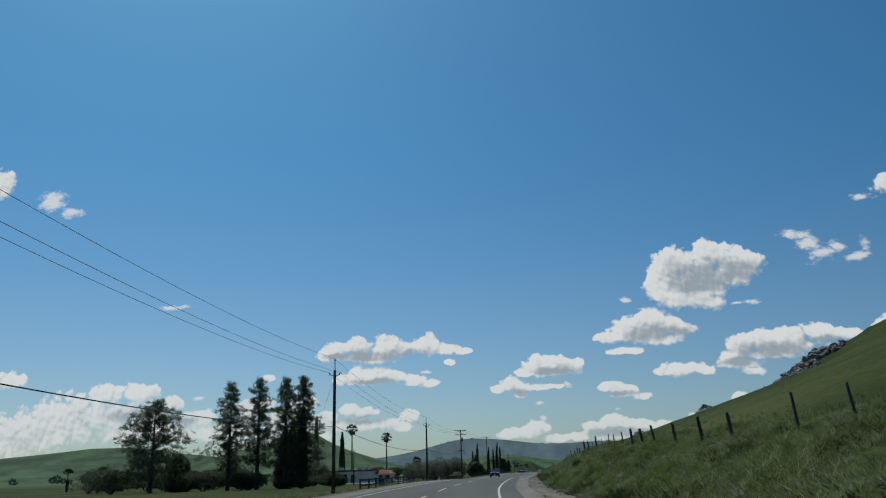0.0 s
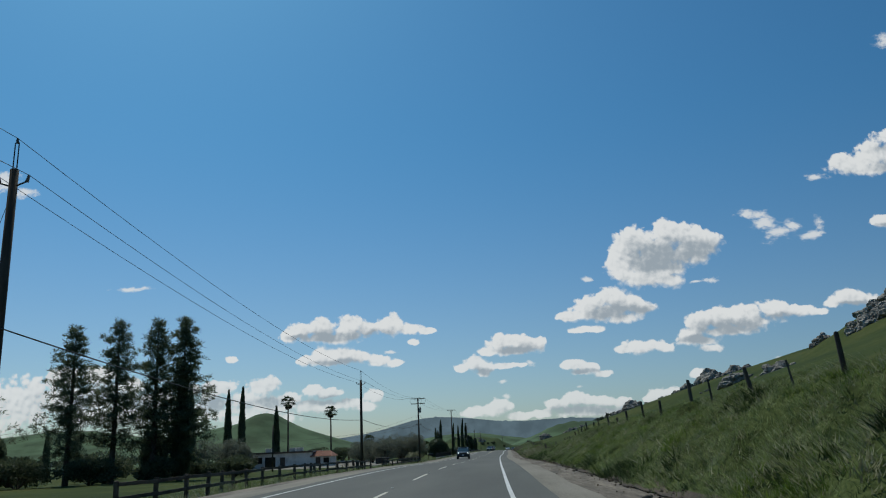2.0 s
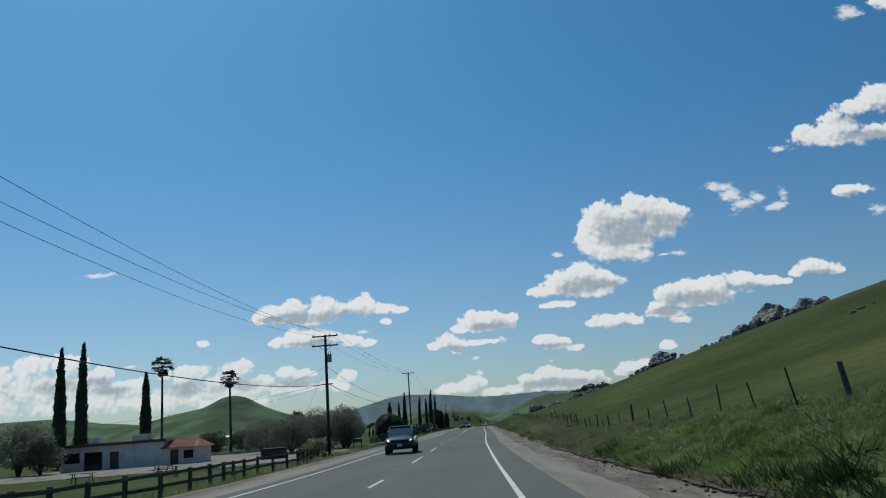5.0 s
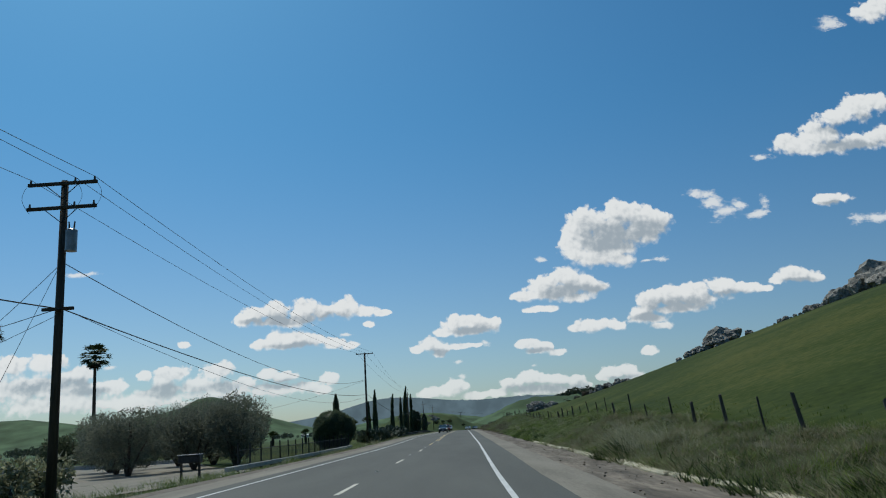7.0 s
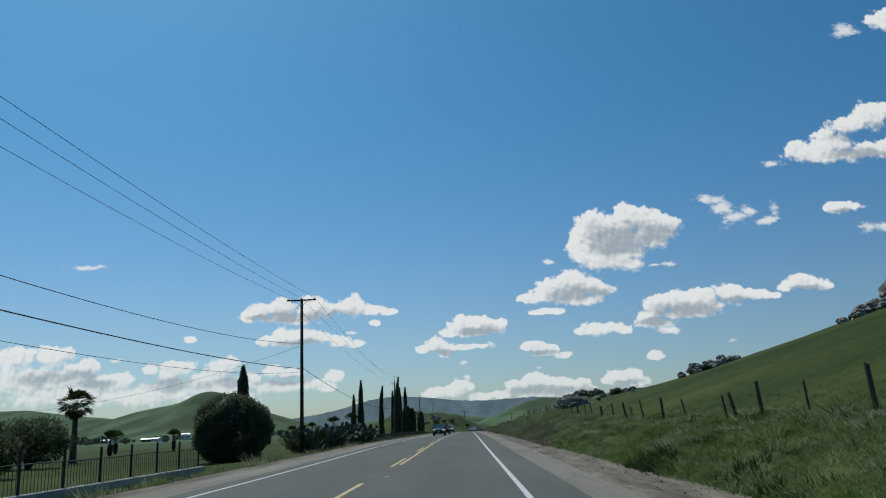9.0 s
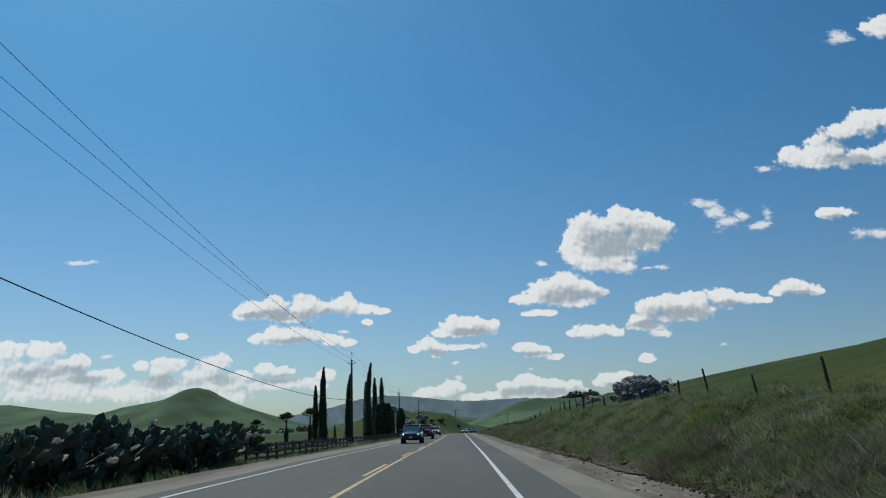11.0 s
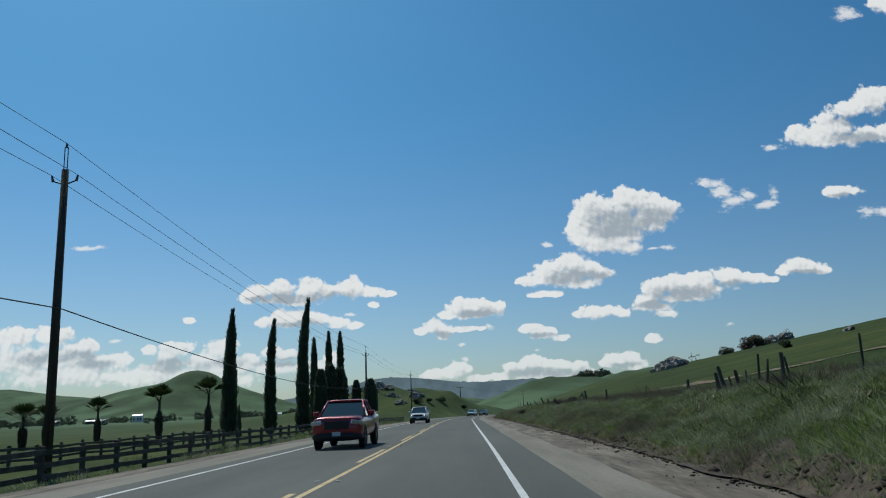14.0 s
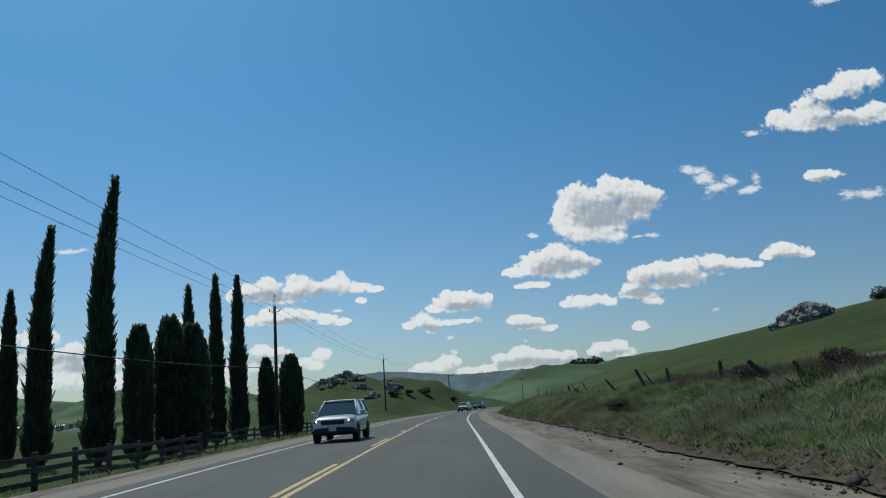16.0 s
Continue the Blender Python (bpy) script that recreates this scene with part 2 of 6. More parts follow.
    # thin ragged wisps
    ragged = fbm(70, 6, 0.7, vec("MULTIPLY", pw, (0.55, 1.0, 0)).outputs[0]).outputs["Fac"]
    thin = N("ShaderNodeMapRange")
    thin.interpolation_type = "SMOOTHSTEP"
    L(mth("ADD", fields[2], mth("MULTIPLY_ADD", ragged, 2.6, -1.3)), thin.inputs[0])
    for i, v in enumerate((1.05, 0.2, 0.0, 0.85)):
        thin.inputs[i + 1].default_value = v
    # no crumbs far outside a cloud
    near_body = N("ShaderNodeMapRange")
    near_body.interpolation_type = "SMOOTHSTEP"
    L(fields[0], near_body.inputs[0])
    for i, v in enumerate((1.22, 1.08, 0.0, 1.0)):
        near_body.inputs[i + 1].default_value = v
    cover = mth("MAXIMUM", mth("MULTIPLY", dens.outputs[0], near_body.outputs[0]), thin.outputs[0])
    low = N("ShaderNodeMapRange")
    L(mth("DIVIDE", z, yy), low.inputs[0])
    for i, v in enumerate((0.03, 0.13, 0.75, 0.97)):
        low.inputs[i + 1].default_value = v
    L(mth("MULTIPLY", mth("MULTIPLY", cover, ahead), low.outputs[0]), mix.inputs[0])
    L(bg.outputs[0], mix.inputs[1])
    L(cloud.outputs[0], mix.inputs[2])
    L(mix.outputs[0], out.inputs[0])


build_sky()

sun = new("sun", bpy.data.lights.new("sun", "SUN"))
sun.data.energy, sun.data.angle, sun.data.color = 4.5, radians(0.53), (0.97, 0.955, 0.83)
sd = Vector((math.sin(radians(SUN_AZ)) * math.cos(radians(SUN_EL)), math.cos(radians(SUN_AZ)) * math.cos(radians(SUN_EL)), math.sin(radians(SUN_EL))))
sun.matrix_world = look(sd * 100, (0, 0, 0))

# ---- materials ----


def material(name, colours, scale=3.0, rough=0.8, metal=0.0, bump=0.2, bump_scale=30.0, fine=0.5, per_object=0.0, coat=0.0, space="world", stretch=(1, 1, 1), spec=0.5):
    """Two-scale noise between three colours (dark, mid, light) with fine relief."""
    m = bpy.data.materials.new(name)
    m.use_nodes = True
    nt = m.node_tree
    N, L = nt.nodes.new, nt.links.new
    b = nt.nodes["Principled BSDF"]
    if space == "world":
        src = N("ShaderNodeNewGeometry").outputs["Position"]
    else:
        src = N("ShaderNodeTexCoord").outputs["Object"]
    mp = N("ShaderNodeMapping")
    mp.inputs["Scale"].default_value = stretch
    L(src, mp.inputs[0])
    n1, n2 = N("ShaderNodeTexNoise"), N("ShaderNodeTexNoise")
    for n, s, d in ((n1, scale, 5), (n2, bump_scale, 6)):
        n.inputs["Scale"].default_value, n.inputs["Detail"].default_value = s, d
        n.inputs["Roughness"].default_value = 0.6
        L(mp.outputs[0], n.inputs["Vector"])
    mixf = N("ShaderNodeMath")
    mixf.operation = "MULTIPLY_ADD"
    L(n2.outputs["Fac"], mixf.inputs[0])
    mixf.inputs[1].default_value = fine
    sub = N("ShaderNodeMath")
    sub.operation = "SUBTRACT"
    L(n1.outputs["Fac"], sub.inputs[0])
    sub.inputs[1].default_value = fine * 0.5
    L(sub.outputs[0], mixf.inputs[2])
    fac = mixf.outputs[0]
    if per_object:
        oi = N("ShaderNodeObjectInfo")
        a = N("ShaderNodeMath")
        a.operation = "MULTIPLY_ADD"
        L(oi.outputs["Random"], a.inputs[0])
        a.inputs[1].default_value = per_object
        L(fac, a.inputs[2])
        fac = a.outputs[0]
    ramp = N("ShaderNodeValToRGB")
    ramp.color_ramp.elements[0].position, ramp.color_ramp.elements[1].position = 0.3, 0.72
    ramp.color_ramp.elements[0].color = (*colours[0], 1)
    ramp.color_ramp.elements[1].color = (*colours[-1], 1)
    if len(colours) > 2:
        e = ramp.color_ramp.elements.new(0.5)
        e.color = (*colours[1], 1)
    L(fac, ramp.inputs[0])
    L(ramp.outputs[0], b.inputs["Base Color"])
    b.inputs["Roughness"].default_value, b.inputs["Metallic"].default_value = rough, metal
    b.inputs["Coat Weight"].default_value = coat
    b.inputs["Specular IOR Level"].default_value = spec
    if bump:
        bp = N("ShaderNodeBump")
        bp.inputs["Strength"].default_value, bp.inputs["Distance"].default_value = bump, 0.02
        L(n2.outputs["Fac"], bp.inputs["Height"])
        L(bp.outputs[0], b.inputs["Normal"])
    return m


def leaf_material(name, dark, light, back=0.35):
    """Foliage: every small island has its own tint; some light passes through."""
    m = bpy.data.materials.new(name)
    m.use_nodes = True
    nt = m.node_tree
    N, L = nt.nodes.new, nt.links.new
    b = nt.nodes["Principled BSDF"]
    g = N("ShaderNodeNewGeometry")
    ramp = N("ShaderNodeValToRGB")
    ramp.color_ramp.elements[0].color, ramp.color_ramp.elements[1].color = (*dark, 1), (*light, 1)
    n = N("ShaderNodeTexNoise")
    n.inputs["Scale"].default_value = 0.7
    L(g.outputs["Position"], n.inputs["Vector"])
    a = N("ShaderNodeMath")
    a.operation = "MULTIPLY_ADD"
    L(g.outputs["Random Per Island"], a.inputs[0])
    a.inputs[1].default_value = 0.6
    s = N("ShaderNodeMath")
    s.operation = "SUBTRACT"
    L(n.outputs["Fac"], s.inputs[0])
    s.inputs[1].default_value = 0.3
    L(s.outputs[0], a.inputs[2])
    L(a.outputs[0], ramp.inputs[0])
    L(ramp.outputs[0], b.inputs["Base Color"])
    b.inputs["Roughness"].default_value = 0.65
    b.inputs["Specular IOR Level"].default_value = 0.25
    tr = N("ShaderNodeBsdfTranslucent")
    L(ramp.outputs[0], tr.inputs[0])
    mx = N("ShaderNodeMixShader")
    mx.inputs[0].default_value = back
    L(b.outputs[0], mx.inputs[1])
    L(tr.outputs[0], mx.inputs[2])
    L(mx.outputs[0], nt.nodes["Material Output"].inputs[0])
    return m


def grass_material(name, dark, mid, light, patch=1.3, back=0.45):
    """Blades tinted patch by patch, so that tufts stand apart from one another."""
    m = bpy.data.materials.new(name)
    m.use_nodes = True
    nt = m.node_tree
    N, L = nt.nodes.new, nt.links.new
    b = nt.nodes["Principled BSDF"]
    g = N("ShaderNodeNewGeometry")
    fac = None
    for scale, weight in ((patch, 1.5), (patch * 5.5, 1.3)):
        n = N("ShaderNodeTexNoise")
        n.inputs["Scale"].default_value, n.inputs["Detail"].default_value = scale, 2
        L(g.outputs["Position"], n.inputs["Vector"])
        a = N("ShaderNodeMath")
        a.operation = "MULTIPLY_ADD"
        L(n.outputs["Fac"], a.inputs[0])
        a.inputs[1].default_value = weight
        if fac is None:
            a.inputs[2].default_value = -1.05
        else:
            L(fac, a.inputs[2])
        fac = a.outputs[0]
    a = N("ShaderNodeMath")
    a.operation = "MULTIPLY_ADD"
    L(g.outputs["Random Per Island"], a.inputs[0])
    a.inputs[1].default_value = 0.3
    L(fac, a.inputs[2])
    ramp = N("ShaderNodeValToRGB")
    ramp.color_ramp.elements[0].position, ramp.color_ramp.elements[1].position = 0.1, 0.95
    ramp.color_ramp.elements[0].color, ramp.color_ramp.elements[1].color = (*dark, 1), (*light, 1)
    ramp.color_ramp.elements.new(0.5).color = (*mid, 1)
    L(a.outputs[0], ramp.inputs[0])
    L(ramp.outputs[0], b.inputs["Base Color"])
    b.inputs["Roughness"].default_value, b.inputs["Specular IOR Level"].default_value = 0.6, 0.25
    tr = N("ShaderNodeBsdfTranslucent")
    L(ramp.outputs[0], tr.inputs[0])
    mx = N("ShaderNodeMixShader")
    mx.inputs[0].default_value = back
    L(b.outputs[0], mx.inputs[1])
    L(tr.outputs[0], mx.inputs[2])
    L(mx.outputs[0], nt.nodes["Material Output"].inputs[0])
    return m


M = {
    "grass": material("grass", [(0.022, 0.038, 0.007), (0.042, 0.062, 0.011), (0.088, 0.094, 0.024)], scale=0.06, bump=0.5, bump_scale=2.2, fine=0.7, rough=0.95, spec=0.1),
    "asphalt": material("asphalt", [(0.058, 0.060, 0.052), (0.078, 0.080, 0.069), (0.100, 0.102, 0.088)], scale=0.35, bump=0.35, bump_scale=40, fine=0.5, rough=0.85, stretch=(1, 0.12, 1)),
    "gravel": material("gravel", [(0.16, 0.142, 0.112), (0.215, 0.193, 0.154), (0.27, 0.243, 0.195)], scale=0.9, bump=0.6, bump_scale=22, fine=0.5, rough=0.95, stretch=(1, 0.12, 1)),
    "dirt": material("dirt", [(0.07, 0.055, 0.04), (0.145, 0.118, 0.088), (0.27, 0.225, 0.172)], scale=1.6, bump=0.7, bump_scale=9, fine=0.6, rough=0.95, stretch=(1, 0.14, 1)),
    "soil": material("soil", [(0.03, 0.021, 0.014), (0.062, 0.044, 0.029), (0.11, 0.08, 0.055)], scale=1.5, bump=0.9, bump_scale=8, fine=0.7, rough=0.95),
    "white_paint": material("white_paint", [(0.45, 0.45, 0.43), (0.62, 0.62, 0.6), (0.72, 0.72, 0.7)], scale=2, bump=0.2, bump_scale=30, rough=0.6),
    "yellow_paint": material("yellow_paint", [(0.42, 0.29, 0.10), (0.55, 0.40, 0.16), (0.62, 0.48, 0.24)], scale=2, bump=0.2, bump_scale=30, rough=0.6),
    "cream_paint": material("cream_paint", [(0.44, 0.41, 0.33), (0.58, 0.54, 0.44), (0.66, 0.62, 0.52)], scale=2, bump=0.2, bump_scale=30, rough=0.6),
    "pole_wood": material("pole_wood", [(0.035, 0.025, 0.018), (0.06, 0.045, 0.033), (0.10, 0.08, 0.06)], scale=1.5, bump=0.5, bump_scale=30, stretch=(4, 4, 0.3), rough=0.9),
    "post_wood": material("post_wood", [(0.03, 0.024, 0.02), (0.055, 0.045, 0.036), (0.10, 0.085, 0.07)], scale=2, bump=0.5, bump_scale=25, stretch=(3, 3, 0.5), rough=0.9, per_object=0.2),
    "rail_wood": material("rail_wood", [(0.035, 0.026, 0.02), (0.06, 0.045, 0.035), (0.11, 0.09, 0.07)], scale=2, bump=0.5, bump_scale=25, rough=0.9, per_object=0.2),
    "bark": material("bark", [(0.04, 0.03, 0.02), (0.08, 0.06, 0.045), (0.14, 0.11, 0.085)], scale=2, bump=0.8, bump_scale=14, rough=0.95, stretch=(2, 2, 0.6)),
    "metal": material("metal", [(0.22, 0.22, 0.22), (0.32, 0.32, 0.33), (0.42, 0.42, 0.43)], scale=3, bump=0.1, rough=0.45, metal=0.9),
    "dark_metal": material("dark_metal", [(0.015, 0.015, 0.016), (0.03, 0.03, 0.03), (0.05, 0.05, 0.05)], scale=3, bump=0.1, rough=0.55, metal=0.3),
    "wire": material("wire", [(0.02, 0.02, 0.02), (0.035, 0.035, 0.035)], scale=3, bump=0, rough=0.6),
    "porcelain": material("porcelain", [(0.10, 0.07, 0.05), (0.16, 0.11, 0.08)], scale=3, bump=0, rough=0.25),
    "rock": material("rock", [(0.09, 0.085, 0.076), (0.22, 0.205, 0.18), (0.42, 0.39, 0.34)], scale=0.9, bump=1.0, bump_scale=5, fine=0.9, rough=0.9),
    "stucco": material("stucco", [(0.55, 0.53, 0.5), (0.68, 0.66, 0.63), (0.75, 0.74, 0.71)], scale=1.2, bump=0.2, bump_scale=30, rough=0.9),
    "roof_tile": material("roof_tile", [(0.2, 0.08, 0.05), (0.32, 0.14, 0.09), (0.4, 0.2, 0.13)], scale=2, bump=0.4, bump_scale=10, rough=0.9),
    "concrete": material("concrete", [(0.3, 0.29, 0.27), (0.4, 0.39, 0.37), (0.48, 0.47, 0.44)], scale=1.2, bump=0.3, bump_scale=14, rough=0.9),
    "cypress_leaf": leaf_material("cypress_leaf", (0.065, 0.09, 0.055), (0.15, 0.185, 0.11), 0.5),
    "pine_leaf": leaf_material("pine_leaf", (0.07, 0.095, 0.06), (0.165, 0.20, 0.12), 0.55),
    "bush_leaf": leaf_material("bush_leaf", (0.05, 0.068, 0.038), (0.13, 0.155, 0.085), 0.4),
    "olive_leaf": leaf_material("olive_leaf", (0.095, 0.11, 0.082), (0.23, 0.245, 0.185), 0.45),
    "palm_leaf": leaf_material("palm_leaf", (0.025, 0.045, 0.015), (0.08, 0.11, 0.04), 0.2),
    "palm_dead": leaf_material("palm_dead", (0.05, 0.04, 0.025), (0.12, 0.095, 0.06), 0.1),
    "turf": material("turf", [(0.035, 0.045, 0.015), (0.065, 0.085, 0.028), (0.115, 0.14, 0.05)], scale=0.8, bump=0.8, bump_scale=7, fine=0.8, rough=1.0, spec=0.05),
    "brown_stalk": leaf_material("brown_stalk", (0.07, 0.055, 0.042), (0.19, 0.155, 0.12), 0.3),
    "fresh_blade": grass_material("fresh_blade", (0.05, 0.09, 0.012), (0.12, 0.19, 0.03), (0.22, 0.29, 0.06), 0.9),
    "grass_blade": grass_material("grass_blade", (0.07, 0.10, 0.03), (0.17, 0.225, 0.085), (0.38, 0.42, 0.22), 1.8),
    "dry_grass": grass_material("dry_grass", (0.12, 0.13, 0.07), (0.27, 0.28, 0.17), (0.50, 0.49, 0.36), 1.7),
    "hill_blade": leaf_material("hill_blade", (0.05, 0.085, 0.013), (0.12, 0.16, 0.035), 0.4),
    "straw_blade": grass_material("straw_blade", (0.10, 0.095, 0.05), (0.22, 0.205, 0.125), (0.40, 0.37, 0.26), 1.5),
    "grey_blade": grass_material("grey_blade", (0.09, 0.115, 0.06), (0.20, 0.235, 0.145), (0.38, 0.41, 0.29), 1.5),
    "weed_leaf": leaf_material("weed_leaf", (0.018, 0.034, 0.010), (0.06, 0.09, 0.03), 0.35),
    # far belts: leaf colour lightened to carry the haze of distance
    "tree_far": leaf_material("tree_far", (0.05, 0.068, 0.045), (0.10, 0.12, 0.08), 0.2),
}


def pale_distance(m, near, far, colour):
    """Haze put into the colour: grass turns paler, greyer with distance, mottled like scrub."""
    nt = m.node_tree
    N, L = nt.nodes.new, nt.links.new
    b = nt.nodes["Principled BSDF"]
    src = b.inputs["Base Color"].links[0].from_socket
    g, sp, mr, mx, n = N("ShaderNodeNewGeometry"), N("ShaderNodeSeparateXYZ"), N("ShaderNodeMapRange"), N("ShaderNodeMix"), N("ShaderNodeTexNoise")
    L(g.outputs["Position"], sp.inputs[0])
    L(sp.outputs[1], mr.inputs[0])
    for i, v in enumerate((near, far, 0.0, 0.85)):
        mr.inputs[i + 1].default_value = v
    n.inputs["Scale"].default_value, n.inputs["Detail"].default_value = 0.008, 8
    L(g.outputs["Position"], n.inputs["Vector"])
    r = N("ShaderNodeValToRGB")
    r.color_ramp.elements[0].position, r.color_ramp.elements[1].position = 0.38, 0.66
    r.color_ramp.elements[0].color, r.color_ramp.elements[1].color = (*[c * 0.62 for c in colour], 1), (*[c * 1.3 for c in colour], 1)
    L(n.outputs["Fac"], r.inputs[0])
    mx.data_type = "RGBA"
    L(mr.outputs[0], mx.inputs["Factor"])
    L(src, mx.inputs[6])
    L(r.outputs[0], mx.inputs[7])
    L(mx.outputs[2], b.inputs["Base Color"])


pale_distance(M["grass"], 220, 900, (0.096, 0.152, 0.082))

# ---- ground plan: centre line, road level, banks ----
TAB = np.arange(-500.0, 900.0, 1.0)


def smooth_table(ys, vs, width=15):
    t = np.interp(TAB, ys, vs)
    k = np.ones(2 * width + 1) / (2 * width + 1)
    for _ in range(2):
        t = np.convolve(np.pad(t, width, mode="edge"), k, mode="valid")
    return t


XC_T = smooth_table([-500, -200, -162, -140, -117, -100, -65, -17, 17, 62, 110, 147, 197, 240, 290, 330, 360, 390, 430, 480, 560],
                    [40, 8.8, 5.0, 3.1, 1.6, 0.93, 0.48, 0.1, -0.08, 0.36, 0.4, 0.62, 0.93, 1.0, 1.25, 2.4, 4.2, 7.0, 13, 24, 48], 7)
ZR_T = smooth_table([-500, -200, -162, -128, -105, -83, -66, -45, -17, 36, 58, 78, 105, 134, 159, 184, 224, 250, 300, 396, 520, 800],
                    [-1.5, 0.0, 0.06, 0.19, 0.27, 0.39, 0.41, 0.28, 0.0, 0.0, 0.0, 0.05, 0.21, 0.26, 0.17, 0.12, 0.075, 0.05, -0.25, -0.8, -1.6, -4.0], 7)
HB_T = smooth_table([-500, -160, -135, -115, -95, -80, -55, -48, -40, -33, -20, 10, 30, 45, 58, 75, 105, 137, 150, 170, 185, 203, 225, 250, 270, 340, 500],
                    [1.9, 1.9, 2.1, 2.3, 2.35, 2.1, 2.0, 1.9, 1.5, 1.2, 1.0, 0.75, 0.6, 0.9, 1.25, 1.2, 1.35, 1.6, 1.75, 1.9, 1.35, 0.95, 0.9, 0.98, 1.1, 1.2, 1.1], 4)
CREST_T = smooth_table([-500, -160, -110, -95, -70, -45, -25, -10, 5, 15, 27, 35, 55, 66, 80, 95, 115, 128, 150, 175, 195, 225, 250, 285, 330],
                       [0.1, 0.1, 0.2, 0.4, 0.3, 0.45, 0.3, 0.15, -0.35, -0.3, -0.1, 0.35, 0.3, 0.0, -0.2, -0.25, 0.1, 0.45, 0.25, 0.35, 0.25, 0.3, 0.15, 0.05, 0], 4)
TOE_T = smooth_table([-500, 165, 195, 250, 330, 600], [7.15, 7.15, 7.65, 7.7, 7.5, 7.5], 6)
SL_Y = [-500, -200, -120, -60, 0, 60, 115, 160, 190, 240, 295, 355, 420, 600]
SA_T = smooth_table(SL_Y, [0.35, 0.419, 0.375, 0.307, 0.219, 0.356, 0.301, 0.178, 0.22, 0.206, 0.229, 0.302, 0.131, 0.06], 12)
SB_T = smooth_table(SL_Y, [0.379, 0.424, 0.455, 0.40, 0.36, 0.32, 0.314, 0.235, 0.22, 0.198, 0.22, 0.153, 0.124, 0.085], 12)


def xc(y): return np.interp(y, TAB, XC_T)
def zr(y): return np.interp(y, TAB, ZR_T)


# far hills: x, y, height, half widths, turn
HILLS = [
    (-841, 2640, 68.0, 150, 240, 0),
    (-841, 2640, 41.0, 58, 150, 0),
    (-650, 2750, 39, 140, 200, 0),
    (-1080, 2800, 92, 190, 200, 0),
    (-1450, 3200, 79, 220, 240, 0),
    (-1900, 3500, 120, 260, 300, 0),
    (-2300, 3300, 78.3, 300, 300, 0),
    (-300, 3500, 40.9, 220, 200, 0),
    (-2900, 3000, 83.0, 400, 400, 0),
    (-60, 3600, 43.3, 200, 200, 0),
    (110, 1150, 27.6, 60, 120, 0),
    (230, 1300, 20.6, 90, 140, 0),
    (380, 1500, 53.7, 150, 200, 0),
    (295, 2000, 60.0, 80, 150, 0),
    (72, -10, 6.0, 14, 20, 0),
    (-24, 430, 8.2, 18, 22, 0),
    (2, 455, 5.7, 20, 24, 0),
    (28, 500, 4.4, 24, 30, 0),
    (-60, 470, 3.8, 26, 30, 0),
]


def ground(x, y):
    """Height of the land."""
    x, y = np.asarray(x, float), np.asarray(y, float)
    xp = x - xc(y)
    r = zr(y)
    # right: bank, then hillside that flattens far up
    hb, sa, sb = (np.interp(y, TAB, t) for t in (HB_T, SA_T, SB_T))
    toe = np.interp(y, TAB, TOE_T)
    k = np.clip((xp - toe) / (11.4 - toe), 0, 1)
    cut = np.clip((xp - toe) / 0.45, 0, 1) * np.interp(y, [20, 90, 180, 330], [0.1, 0.22, 0.34, 0.3])
    bank = cut + (hb - 0.3) * (0.55 * k + 0.45 * k * k * (3 - 2 * k))
    crest = np.interp(y, TAB, CREST_T) * np.clip((xp - toe - 0.5) / 3.4, 0, 1) * np.exp(-np.maximum(xp - 11.6, 0) / 7.0)
    e = np.maximum(xp - 11.3, 0)
    hill = sa * np.minimum(e, 20) + sb * 220 * (1 - np.exp(-np.maximum(e - 20, 0) / 220))
    fade = np.clip((700 - y) / 250, 0, 1)
    right = bank + crest + hill * fade
    right = np.where(xp > 160, right * np.clip(1 - (xp - 160) / 900, 0.15, 1), right)
    # left: verge falls to the field
    d = np.maximum(-xp - 6.5, 0)
    left = -0.75 * (1 - np.exp(-d / 5.0)) - 0.0035 * np.minimum(d, 1500)
    z = r + np.where(xp > 0, right, left) - 0.06
    z = z + 0.05 * np.sin(x * 0.9) * np.sin(y * 0.7) * np.clip((np.abs(xp) - 8) / 4, 0, 1)
    z = z + (0.14 * np.sin(y * 1.9 + 1.3 * np.sin(xp * 1.1)) + 0.12 * np.sin(y * 0.83 + xp * 1.4) + 0.09 * np.sin(y * 3.7 - xp * 2.1)) * np.clip((xp - toe - 0.2) / 1.0, 0, 1) * np.clip((13.5 - xp) / 2, 0, 1)
    z = z + 6.0 * np.clip((y - 400) / 500, 0, 1) * np.clip((-xp - 60) / 120, 0, 1)
    for hx, hy, hh, sx, sy, a in HILLS:
        c, s = math.cos(radians(a)), math.sin(radians(a))
        u, v = ((x - hx) * c + (y - hy) * s) / sx, (-(x - hx) * s + (y - hy) * c) / sy
        lump = 1 + 0.16 * np.sin(x / (0.35 * sx) + hy) * np.cos(y / (0.4 * sx)) + 0.07 * np.sin(x / (0.13 * sx) + y / (0.17 * sx))
        if hy > 2000:
            lump = 1 + 0.12 * (lump - 1)
        near = np.clip((np.abs(xp) - 7) / 10, 0, 1) if hy < 700 else 1
        z = z + hh * np.exp(-0.5 * (u * u + v * v)) * lump * near
    return z


def gz(x, y): return float(ground(np.array([x]), np.array([y]))[0])


# ---- mesh helpers ----


